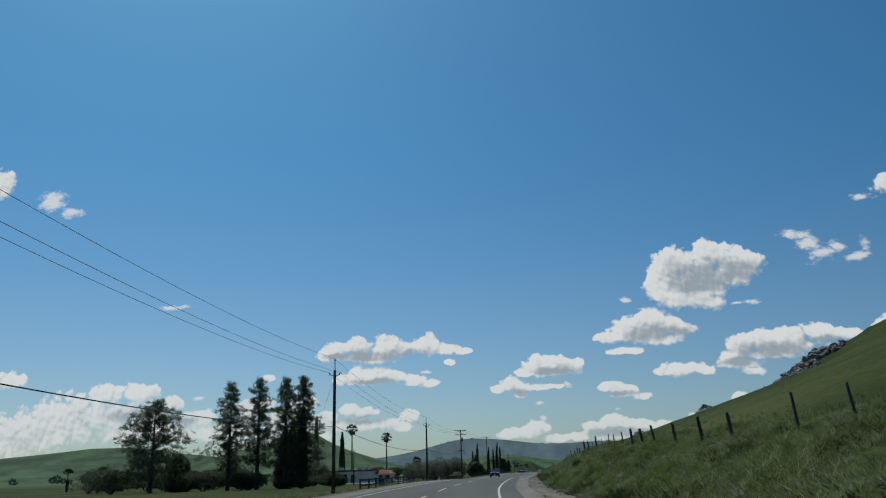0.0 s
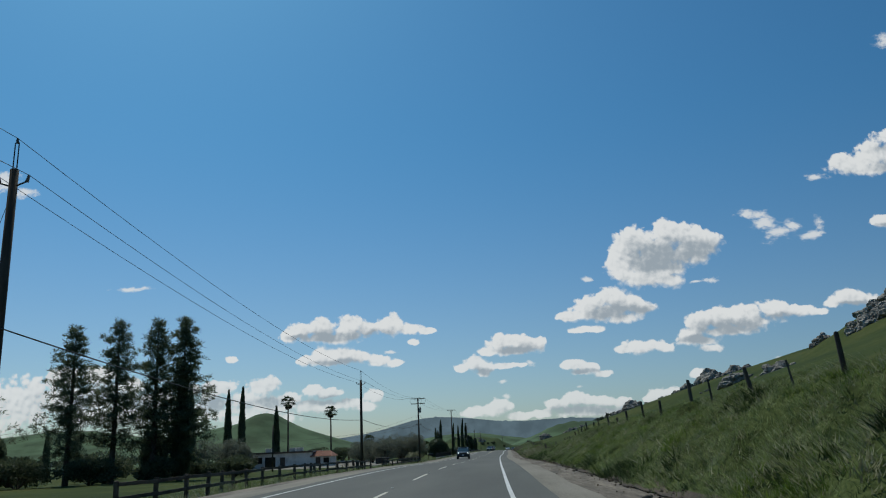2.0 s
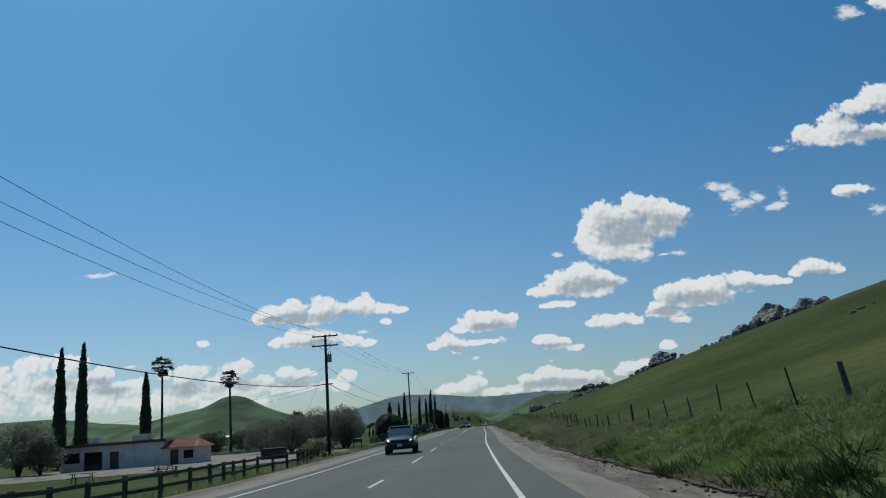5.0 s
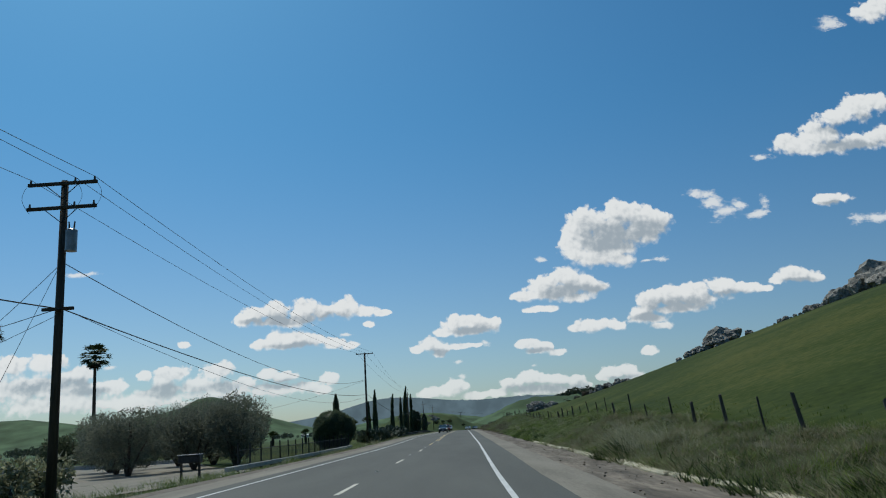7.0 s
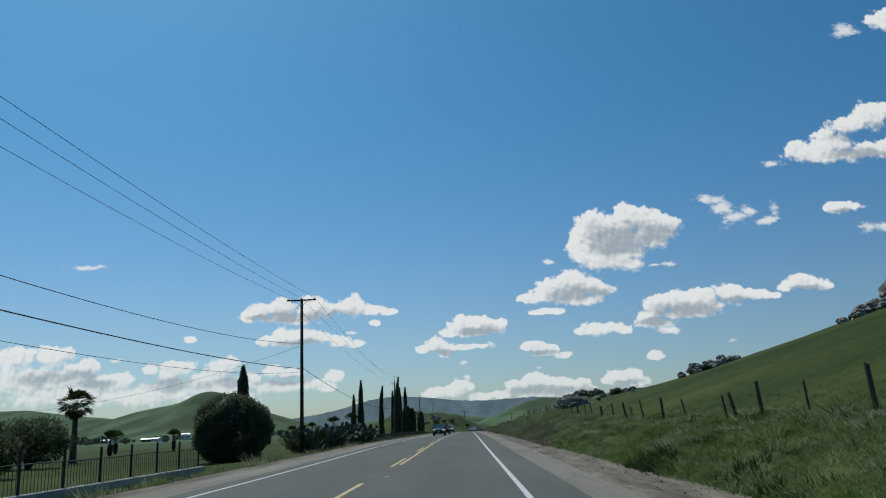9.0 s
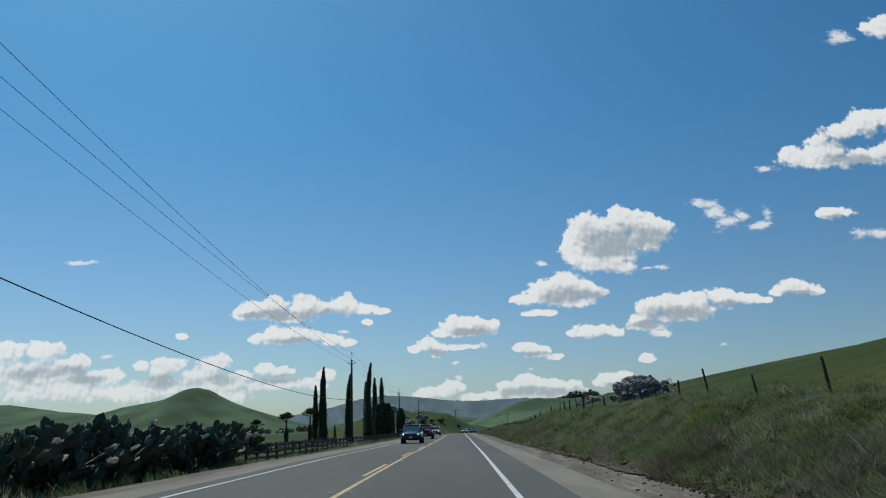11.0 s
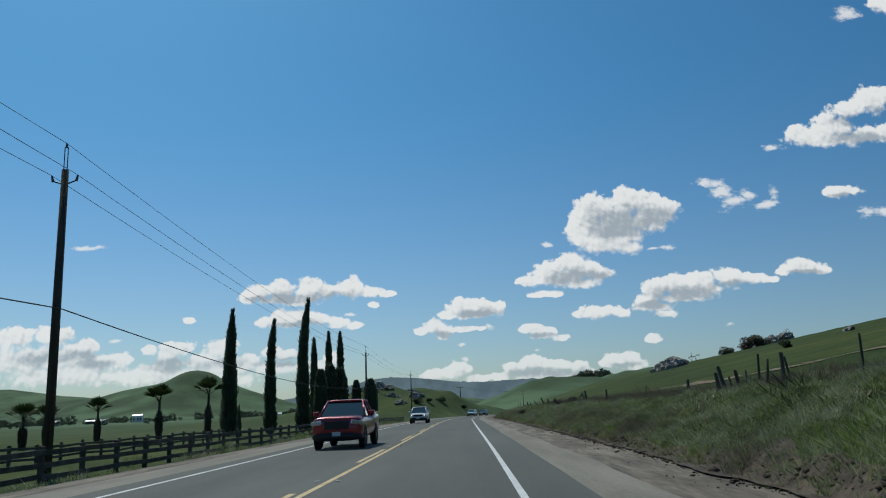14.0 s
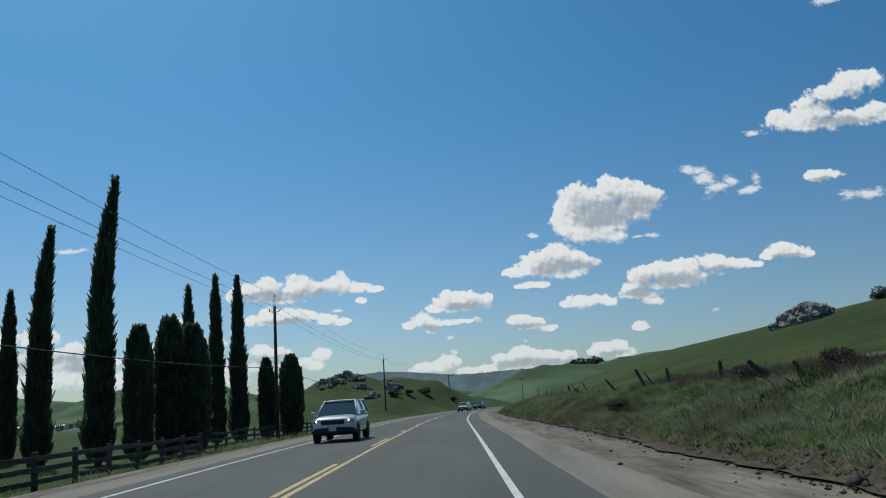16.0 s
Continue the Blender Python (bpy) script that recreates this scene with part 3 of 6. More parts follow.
def mesh_arrays(name, verts, faces, mat, smooth=False):
    """A mesh object from a vertex array and an array of equal faces."""
    me = bpy.data.meshes.new(name)
    verts, faces = np.asarray(verts, np.float32), np.asarray(faces, np.int32)
    n, k = faces.shape
    me.vertices.add(len(verts))
    me.vertices.foreach_set("co", verts.ravel())
    me.loops.add(n * k)
    me.loops.foreach_set("vertex_index", faces.ravel())
    me.polygons.add(n)
    me.polygons.foreach_set("loop_start", np.arange(0, n * k, k, dtype=np.int32))
    me.polygons.foreach_set("loop_total", np.full(n, k, np.int32))
    if smooth:
        me.polygons.foreach_set("use_smooth", np.ones(n, bool))
    me.update(calc_edges=True)
    me.validate()
    me.materials.append(mat)
    return me


def part(name, bm, mat, parent=None, label="", smooth=False):
    """Links a bmesh, or a ready mesh, as one mesh object under a thing."""
    if isinstance(bm, bpy.types.Mesh):
        me = bm
    else:
        me = bpy.data.meshes.new(name)
        bm.normal_update()
        bm.to_mesh(me)
        bm.free()
        me.materials.append(mat)
        if smooth:
            for f in me.polygons:
                f.use_smooth = True
    ob = new(name, me)
    if parent is not None:
        ob.parent = parent
    if label:
        tagged(ob, label)
    return ob


def thing(name, m, label, category, group="", kind=""):
    ob = new(name)
    ob.empty_display_size = 0.3
    ob.matrix_basis = m
    return tagged(ob, label, category, group, kind)


def box(bm, size, at=(0, 0, 0), rot=(0, 0, 0), bevel=0.0):
    r = bmesh.ops.create_cube(bm, size=1.0, matrix=pose(*at, *rot) @ Matrix.Diagonal((*size, 1)))
    if bevel:
        es = {e for v in r["verts"] for e in v.link_edges}
        bmesh.ops.bevel(bm, geom=list(es), offset=bevel, segments=1, affect="EDGES")
    return bm


def rod(bm, a, b, r0, r1=None, seg=8):
    """A tapered round bar from a to b."""
    a, b = Vector(a), Vector(b)
    r1 = r0 if r1 is None else r1
    m = Matrix.Translation((a + b) / 2) @ (b - a).to_track_quat("Z", "Y").to_matrix().to_4x4()
    bmesh.ops.create_cone(bm, cap_ends=True, segments=seg, radius1=r0, radius2=r1, depth=(b - a).length, matrix=m)
    return bm


def tube_arrays(paths, seg=5):
    """Tubes along polylines with radii: (points n x 3, radii n)."""
    V, F, o = [], [], 0
    ang = np.arange(seg) * 2 * np.pi / seg
    for pts, rad in paths:
        pts, rad = np.asarray(pts, float), np.asarray(rad, float)
        tang = np.gradient(pts, axis=0)
        tang /= np.linalg.norm(tang, axis=1)[:, None] + 1e-9
        ref = np.where(np.abs(tang[:, 2:3]) < 0.9, np.array([[0, 0, 1.0]]), np.array([[1.0, 0, 0]]))
        a = np.cross(tang, ref)
        a /= np.linalg.norm(a, axis=1)[:, None] + 1e-9
        b = np.cross(tang, a)
        ring = pts[:, None] + rad[:, None, None] * (np.cos(ang)[None, :, None] * a[:, None] + np.sin(ang)[None, :, None] * b[:, None])
        V.append(ring.reshape(-1, 3))
        n = len(pts)
        i = np.arange(n - 1)[:, None] * seg + np.arange(seg)[None]
        j = np.arange(n - 1)[:, None] * seg + (np.arange(seg)[None] + 1) % seg
        F.append(np.stack([i, j, j + seg, i + seg], -1).reshape(-1, 4) + o)
        o += n * seg
    return np.concatenate(V), np.concatenate(F)


def leaf_quads(c, d, w, h, g):
    """Quads at centres c along directions d, width w, length h, random turn."""
    n = len(c)
    d = d / (np.linalg.norm(d, axis=1)[:, None] + 1e-9)
    r = g.normal(size=(n, 3))
    s = np.cross(d, r)
    s /= np.linalg.norm(s, axis=1)[:, None] + 1e-9
    w, h = np.broadcast_to(w, n)[:, None], np.broadcast_to(h, n)[:, None]
    V = np.stack([c - s * w * 0.5, c + s * w * 0.5, c + d * h + s * w * 0.18, c + d * h - s * w * 0.18], 1).reshape(-1, 3)
    return V, np.arange(4 * n).reshape(-1, 4)


def icosphere(bm, r, m, sub=2):
    return bmesh.ops.create_icosphere(bm, subdivisions=sub, radius=r, matrix=m)["verts"]


# ---- the land ----
def geo(a, b, n): return np.sign(a) * np.geomspace(abs(a), abs(b), n)


cols = np.unique(np.concatenate([geo(-4500, -60, 46), np.arange(-1500, -420, 22.0), np.arange(-60, -14, 2.5), np.arange(-14, 6.6, 0.8), np.arange(6.6, 13.5, 0.3), np.arange(13.5, 36, 1.2), np.arange(36, 130, 3.0), geo(130, 4500, 40)]))
rows_y = np.unique(np.concatenate([-200 - np.geomspace(1, 3000, 24), np.arange(-200, 330, 0.5), np.arange(330, 700, 5.0), np.geomspace(700, 4900, 100)]))
GY, GX = np.meshgrid(rows_y, cols, indexing="ij")
GX = GX + xc(GY) * np.clip((900 - GY) / 200, 0, 1)
GZ = ground(GX, GY)
nr, nc = GX.shape
idx = np.arange(nr * nc).reshape(nr, nc)
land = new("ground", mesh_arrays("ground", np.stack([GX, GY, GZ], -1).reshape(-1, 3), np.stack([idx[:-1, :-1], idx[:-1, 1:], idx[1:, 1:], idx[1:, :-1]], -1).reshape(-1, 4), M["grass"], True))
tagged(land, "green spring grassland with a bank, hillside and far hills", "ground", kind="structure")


def strip(name, x0, x1, y0, y1, lift, mat, label, category, wob0=0.0, wob1=0.0, step=1.5, nx=4, follow=False, seed=0):
    """A long sheet along the road between two lateral lines."""
    ys = np.arange(y0, y1 + step, step)
    g = np.random.default_rng(seed)
    def wob(a):
        w = np.convolve(g.normal(size=len(ys) + 8), np.ones(5) / 5, mode="valid")[:len(ys)]
        return a * w
    a, b = x0 + wob(wob0), x1 + wob(wob1)
    f = np.linspace(0, 1, nx + 1)
    X = a[:, None] * (1 - f) + b[:, None] * f
    Y = np.repeat(ys[:, None], nx + 1, 1)
    W = X + xc(Y)
    Z = (np.maximum(ground(W, Y) + 0.06, zr(Y) - 5) if follow else zr(Y)) + lift
    n = len(ys)
    i = np.arange(n * (nx + 1)).reshape(n, nx + 1)
    ob = new(name, mesh_arrays(name, np.stack([W, Y, Z], -1).reshape(-1, 3), np.stack([i[:-1, :-1], i[:-1, 1:], i[1:, 1:], i[1:, :-1]], -1).reshape(-1, 4), mat, True))
    if label:
        tagged(ob, label, category, kind="structure")
    return ob


road = strip("road", -4.35, 4.72, -220, 640, 0.0, M["asphalt"], "two-lane worn grey asphalt highway", "road", 0.03, 0.03)
strip("shoulder_right", 4.6, 5.72, -220, 640, -0.012, M["gravel"], "pale compacted gravel shoulder along the highway", "shoulder", 0.02, 0.12, seed=1)
strip("shoulder_left", -5.6, -4.25, -220, 640, -0.012, M["gravel"], "pale gravel shoulder along the highway", "shoulder", 0.15, 0.02, seed=2)
strip("dirt_verge_right", 5.5, 8.2, -220, 520, -0.03, M["dirt"], "brown rutted dirt verge below the grass bank", "verge", 0.1, 0.35, seed=3)
strip("dirt_verge_left", -7.4, -5.3, -220, 520, -0.03, M["dirt"], "brown dirt verge beside the highway", "verge", 0.5, 0.1, seed=4, follow=True)


def line_piece(name, x0, w, y0, y1, mat, lift=0.005, step=2.0):
    ob = strip(name, x0 - w / 2, x0 + w / 2, y0, y1, lift, mat, "", "", step=min(step, y1 - y0), nx=1)
    ob.parent = road
    return ob


line_piece("edge_line", 3.66, 0.12, -220, 600, M["white_paint"])
line_piece("edge_line", -3.66, 0.12, -220, 600, M["white_paint"])
for k in range(-14, 34):
    y0 = 20.8 + 14.63 * k - 3.4
    line_piece("lane_dash", -0.1 if y0 > 60 else 0, 0.12, y0, y0 + 3.4, M["yellow_paint" if y0 > 60 else "cream_paint"], step=3.4)
line_piece("solid_line", 0.12, 0.12, 77, 600, M["yellow_paint"])


def marker(x, y):
    """A worn raised pavement marker."""
    bm = bmesh.new()
    box(bm, (0.1, 0.1, 0.018), (0, 0, 0.009), bevel=0.006)
    ob = part("pavement_marker", bm, M["white_paint"], road)
    ob.matrix_basis = pose(x + float(xc(y)), y, float(zr(y)) + 0.002)


for k in range(-14, 20):
    y0 = 20.8 + 14.63 * k + 5.6
    marker(-0.12, y0)
    if y0 > 60:
        marker(0.3, y0)

# ---- utility poles and wires ----
# x, y, top height, kind
POLES = [(-7.6, -160, 10.6, "fork"), (-9.6, -96.3, 11.1, "fork"), (-10.6, -33.5, 10.1, "fork"), (-10.9, 26.4, 10.8, "double"), (-10.6, 113.5, 12.6, "single"),
         (-10.2, 197.9, 11.3, "fork"), (-10.6, 288.9, 11.2, "fork"), (-10.8, 395.8, 12.6, "fork"), (3.0, 470, 9.4, "single"), (32.0, 540, 8.4, "single")]


def utility_pole(x, y, top, kind):
    z0 = gz(x, y)
    h = top - z0
    p = thing("utility_pole", pose(x, y, z0), "tall dark weathered wooden utility pole", "utility pole", "power line poles")
    bm = bmesh.new()
    rod(bm, (0, 0, -0.5), (0, 0, h - (1.0 if kind == "fork" else 0)), 0.17, 0.12, 12)
    part("shaft", bm, M["pole_wood"], p, smooth=True)
    pins = []
    if kind == "fork":
        bm = bmesh.new()
        for s in (-0.06, 0.06):
            rod(bm, (s, 0, h - 1.15), (s, 0, h - 0.15), 0.018)
        rod(bm, (-0.06, 0, h - 0.15), (0.06, 0, h - 0.15), 0.018)
        part("top_bracket", bm, M["dark_metal"], p)
        bm = bmesh.new()
        rod(bm, (0, 0, h - 0.16), (0, 0, h), 0.05, 0.03)
        part("insulator", bm, M["porcelain"], p)
        pins.append((0, 0, h))
        for s in (-1, 1):
            bm = bmesh.new()
            rod(bm, (0, 0, h - 1.55), (s * 0.42, 0, h - 1.4), 0.03, 0.025)
            part("arm", bm, M["dark_metal"], p)
            bm = bmesh.new()
            rod(bm, (s * 0.42, 0, h - 1.42), (s * 0.47, 0, h - 1.2), 0.055, 0.035)
            part("insulator", bm, M["porcelain"], p)
            pins.append((s * 0.46, 0, h - 1.2))
    else:
        arms = [h - 0.15, h - 1.05] if kind == "double" else [h - 0.15]
        for k, a in enumerate(arms):
            bm = bmesh.new()
            box(bm, (2.5, 0.1, 0.12), (0, -0.17, a), bevel=0.012)
            part("crossarm", bm, M["pole_wood"], p)
            bm = bmesh.new()
            for s in (-1, 1):
                rod(bm, (s * 0.6, -0.2, a - 0.05), (0, -0.16, a - 0.55), 0.015)
            part("brace", bm, M["dark_metal"], p)
            for s in (-1.15, 0.0 if kind == "single" else 0.45, 1.15):
                bm = bmesh.new()
                rod(bm, (s, -0.17, a + 0.06), (s, -0.17, a + 0.2), 0.045, 0.03)
                part("insulator", bm, M["porcelain"], p)
                if k == 0:
                    pins.append((s, -0.17, a + 0.2))
    return p, z0, [Vector((x, y, z0)) + Vector(q) for q in pins]


def wire(a, b, sag, r, name, label):
    n = 24
    f = np.linspace(0, 1, n)
    a, b = np.array(a), np.array(b)
    pts = a[None] * (1 - f[:, None]) + b[None] * f[:, None]
    pts[:, 2] -= sag * 4 * f * (1 - f)
    v, q = tube_arrays([(pts, np.full(n, r))], 5)
    return tagged(new(name, mesh_arrays(name, v, q, M["wire"], True)), label, "wire", "overhead lines")


pins, bases = [], []
for row in POLES:
    p, z0, q = utility_pole(*row)
    q = [q[1], q[0], q[2]] if row[3] == "fork" else q
    pins.append(q)
    bases.append((row[0], row[1], z0, row[2]))
for i in range(len(POLES) - 1):
    for k in range(3):
        wire(pins[i][k], pins[i + 1][k], 0.9, 0.0105, "power_wire", "thin dark bare overhead power conductor")
COMM = [4.7, 5.3, 4.9, 6.1, 6.63, 5.3, 5.1, 4.7, 4.3, 4.0]
for i in range(len(POLES) - 1):
    a, b = bases[i], bases[i + 1]
    wire((a[0] + 0.16, a[1], COMM[i]), (b[0] + 0.16, b[1], COMM[i + 1]), 0.8 if i < 3 else 1.15, 0.024, "phone_cable", "thick black sagging telephone cable")

# the transformer pole by the driveway carries more
px, py, pz = bases[3][0], bases[3][1], bases[3][2]
can = thing("pole_transformer", pose(px + 0.36, py - 0.1, 8.15), "grey cylindrical transformer can on the utility pole", "transformer")
bm = bmesh.new()
rod(bm, (0, 0, 0), (0, 0, 0.75), 0.2, 0.2, 16)
rod(bm, (0, 0, 0.75), (0, 0, 0.82), 0.21, 0.12, 16)
part("tank", bm, M["metal"], can, smooth=False)
for sx in (-0.08, 0.08):
    bm = bmesh.new()
    rod(bm, (sx, 0, 0.8), (sx * 1.3, 0, 1.08), 0.035, 0.025, 8)
    part("bushing", bm, M["porcelain"], can)
bm = bmesh.new()
box(bm, (0.14, 0.08, 0.5), (-0.24, 0, 0.4), bevel=0.01)
part("bracket", bm, M["dark_metal"], can)
arm = thing("cable_arm", pose(px, py - 0.2, 6.1), "short low wooden crossarm carrying telephone cable", "crossarm")
bm = bmesh.new()
box(bm, (1.1, 0.1, 0.11), (0.05, 0, 0), bevel=0.01)
part("beam", bm, M["pole_wood"], arm)
q4 = bases[4]
wire((px + 0.1, py, 7.75), (q4[0], q4[1], 8.77), 2.0, 0.016, "service_cable", "black twisted secondary cable between poles")
wire((px + 0.4, py, 6.0), (q4[0] + 0.1, q4[1], 6.4), 1.9, 0.01, "service_cable", "thin dark secondary cable between poles")
wire((px, py, 7.75), (-43, 57, 3.3), 0.9, 0.012, "service_drop", "black service drop sagging to the house")
wire((px, py, 6.15), (-60, 48, 5.0), 1.2, 0.014, "service_drop", "black service drop sagging past the house")
wire((px, py, 5.95), (-60, 62, 4.2), 1.4, 0.01, "service_drop", "thin service drop sagging past the house")
wire((q4[0], q4[1], 8.6), (-44, 128, 4.6), 1.0, 0.012, "service_drop", "thin service drop running into the field")
wire((px - 0.05, py, 7.7), (-15.2, 26.8, gz(-15.2, 26.8)), 0.02, 0.009, "guy_wire", "taut steel guy wire anchored beside the pole")
wire((bases[1][0], bases[1][1], 9.4), (-13.6, -95.0, gz(-13.6, -95)), 0.02, 0.009, "guy_wire", "taut steel guy wire anchored beside the pole")
sp = thing("service_pole", pose(-33, 10, gz(-33, 10)), "thin dark wooden service pole on the lawn", "utility pole")
bm = bmesh.new()
rod(bm, (0, 0, -0.4), (0, 0, 7.4), 0.13, 0.09, 10)
part("shaft", bm, M["pole_wood"], sp, smooth=True)
# jumper loops between the crossarms
for k, sx in enumerate((-1.15, 0.45, 1.15)):
    f = np.linspace(0, 1, 12)
    pts = np.stack([px + sx + 0.28 * np.sin(f * np.pi) * (1 if k else -1), py - 0.2 + 0 * f, 10.8 - 0.05 - 1.15 * f], -1)
    v, q = tube_arrays([(pts, np.full(12, 0.008))], 4)
    tagged(new("jumper_wire", mesh_arrays("jumper_wire", v, q, M["wire"], True)), "thin jumper wire looped between two crossarms", "wire", "overhead lines")

# ---- vegetation ----
def trunk_mesh(name, pts, rads, mat, seg=8):
    v, f = tube_arrays([(pts, rads)], seg)
    return mesh_arrays(name, v, f, mat, True)


def cypress(x, y, top, r, lean=0.0, seed=1, n=3800, label="tall narrow dark green Italian cypress", fat=False, ragged=1.0):
    g = np.random.default_rng(seed)
    z0 = gz(x, y)
    h = top - z0
    t = thing("cypress_tree", pose(x, y, z0 - 0.05), label, "tree", "cypress trees")

    def prof(u):
        if fat:
            return r * np.minimum(1, (1.04 - u) * 3.2) ** 0.6 * np.minimum(1, 0.55 + u * 3)
        return r * np.clip(np.minimum(1, 0.62 + u * 3.2) * (1.05 - 0.78 * u) * np.minimum(1, (1.0 - u) * 5 + 0.06) * (1 + 0.06 * np.sin(u * 19 + seed) + 0.04 * np.sin(u * 43 + 2 * seed)), 0.015, None)

    ln = lean * h
    c, s = 1.0, 0.1

    def axis(u):
        b = ln * np.maximum(u - 0.45, 0) ** 2 * 2.2
        return np.stack([b * c, b * s, u * h], -1)

    u = np.sort(g.uniform(0.02, 1, n)) ** 0.9
    a = g.uniform(0, 2 * np.pi, n)
    lump = 1 + 0.16 * np.sin(a * 3 + u * 40) * np.sin(u * 55 + a) + g.normal(0, 0.07, n) * ragged
    rr = prof(u) * lump * g.uniform(0.82, 1.0, n)
    out = np.stack([np.cos(a), np.sin(a), 0 * a], -1)
    cen = axis(u) + out * rr[:, None]
    d = out * g.uniform(0.05, 0.4, n)[:, None] * ragged + np.array([0, 0, 1.0]) + g.normal(0, 0.12, (n, 3))
    V, F = leaf_quads(cen, d, g.uniform(0.10, 0.22, n) * (0.7 + r * 0.4), g.uniform(0.25, 0.55, n) * min(1.3, h / 9), g)
    uu = np.linspace(0.015, 0.985, 26)
    cv, cf = tube_arrays([(axis(uu), prof(uu) * 0.86)], 12)
    part("crown", mesh_arrays("crown", np.concatenate([V, cv]), np.concatenate([F, cf + len(V)]), M["cypress_leaf"]), None, t)
    part("trunk", trunk_mesh("trunk", [(0, 0, -0.3), (0, 0, 0.2), (0, 0, h * 0.3)], [0.24, 0.2, 0.12], M["bark"]), None, t)
    return t


def conifer(x, y, top, r, seed=1, sparse=1.0, label="tall dark green conifer with ragged drooping limbs", bare=0.12, droop=0.15, nb=64):
    g = np.random.default_rng(seed)
    z0 = gz(x, y)
    h = top - z0
    t = thing("pine_tree", pose(x, y, z0), label, "tree", "conifers beside the highway")
    part("trunk", trunk_mesh("trunk", [(0, 0, -0.3), (0.05, 0, h * 0.3), (0, 0.06, h * 0.65), (0, 0, h * 0.97)], [0.38, 0.3, 0.18, 0.03], M["bark"], 10), None, t)
    V, F, o, paths = [], [], 0, []
    for k in range(nb):
        u = bare + (1 - bare) * (k + g.uniform(0, 1)) / nb
        L = r * (min(1, (u - bare) * 3 + 0.45) * (1.02 - u) ** 0.72 * g.uniform(0.4, 1.2) * 1.5 + 0.06)
        a = k * 2.4 + g.uniform(-0.6, 0.6)
        up = g.uniform(0.05, 0.5) + 0.35 * u
        f = np.linspace(0, 1, 6)
        pts = np.stack([np.cos(a) * L * f, np.sin(a) * L * f, u * h + L * (up * f - (droop + 0.1) * f * f)], -1)
        paths.append((pts, 0.045 * (1 - 0.8 * f) * (0.4 + (1 - u))))
        # the needles stand in loose clumps with gaps between them
        for _ in range(2 + int(L * 2.3)):
            q = g.uniform(0.25, 1.05)
            m = int(20 * sparse)
            c = np.array([np.interp(q, f, pts[:, i]) for i in range(3)]) + g.normal(0, 0.09 + 0.1 * L * q, 3) * np.array([1, 1, 0.7])
            w = g.uniform(0.16, 0.42)
            cen = c + g.normal(0, 0.55, (m, 3)) * np.array([w, w, w * 0.75])
            d = (cen - c) / w + np.array([np.cos(a) * 0.5, np.sin(a) * 0.5, 0.35]) + g.normal(0, 0.4, (m, 3))
            v, q4 = leaf_quads(cen, d, g.uniform(0.05, 0.12, m), g.uniform(0.2, 0.42, m), g)
            V.append(v)
            F.append(q4 + o)
            o += len(v)
    for path in paths:
        bv, bf = tube_arrays([path], 5)
        part("limb", mesh_arrays("limb", bv, bf, M["bark"], True), None, t)
    part("crown", mesh_arrays("crown", np.concatenate(V), np.concatenate(F), M["pine_leaf"]), None, t)
    return t


def bush(x, y, size, seed=1, mat="bush_leaf", n=5000, label="rounded dark green bush", name="bush", trunk=True, leaf=0.2, lobes=14, group="", zoff=0.0):
    """A crown of leafy lobes; size = half widths and height."""
    g = np.random.default_rng(seed)
    z0 = gz(x, y) + zoff
    sx, sy, h = size
    t = thing(name, pose(x, y, z0), label, "tree" if trunk else "bush", group)
    c = g.uniform(-1, 1, (lobes, 3))
    c /= np.maximum(np.linalg.norm(c, axis=1)[:, None], 0.8)
    c = c * np.array([sx, sy, h * 0.5]) * 0.62 + np.array([0, 0, h * 0.55])
    rl = g.uniform(0.3, 0.52, lobes)
    k = g.integers(0, lobes, n)
    d = g.normal(size=(n, 3))
    d /= np.linalg.norm(d, axis=1)[:, None]
    cen = c[k] + d * (rl[k] * g.uniform(0.72, 1.06, n))[:, None] * np.array([sx, sy, h * 0.5])
    cen[:, 2] = np.maximum(cen[:, 2], g.uniform(0.0, 0.25, n) * h if not trunk else 0.12 * h)
    V, F = leaf_quads(cen, d + g.normal(0, 0.7, (n, 3)), g.uniform(0.35, 0.8, n) * leaf, g.uniform(0.7, 1.5, n) * leaf, g)
    part("crown", mesh_arrays("crown", V, F, M[mat]), None, t)
    paths = []
    for j in range(min(lobes, 8)):
        e = c[j]
        f = np.linspace(0, 1, 5)[:, None]
        paths.append((np.array([0, 0, -0.15]) * (1 - f) + e * f + np.array([0, 0, h * 0.12]) * (f * (1 - f)), (0.07 * h / 3) * (1.1 - f[:, 0] * 0.8)))
    bv, bf = tube_arrays(paths, 6)
    part("branching_stem", mesh_arrays("branching_stem", bv, bf, M["bark"], True), None, t)
    return t


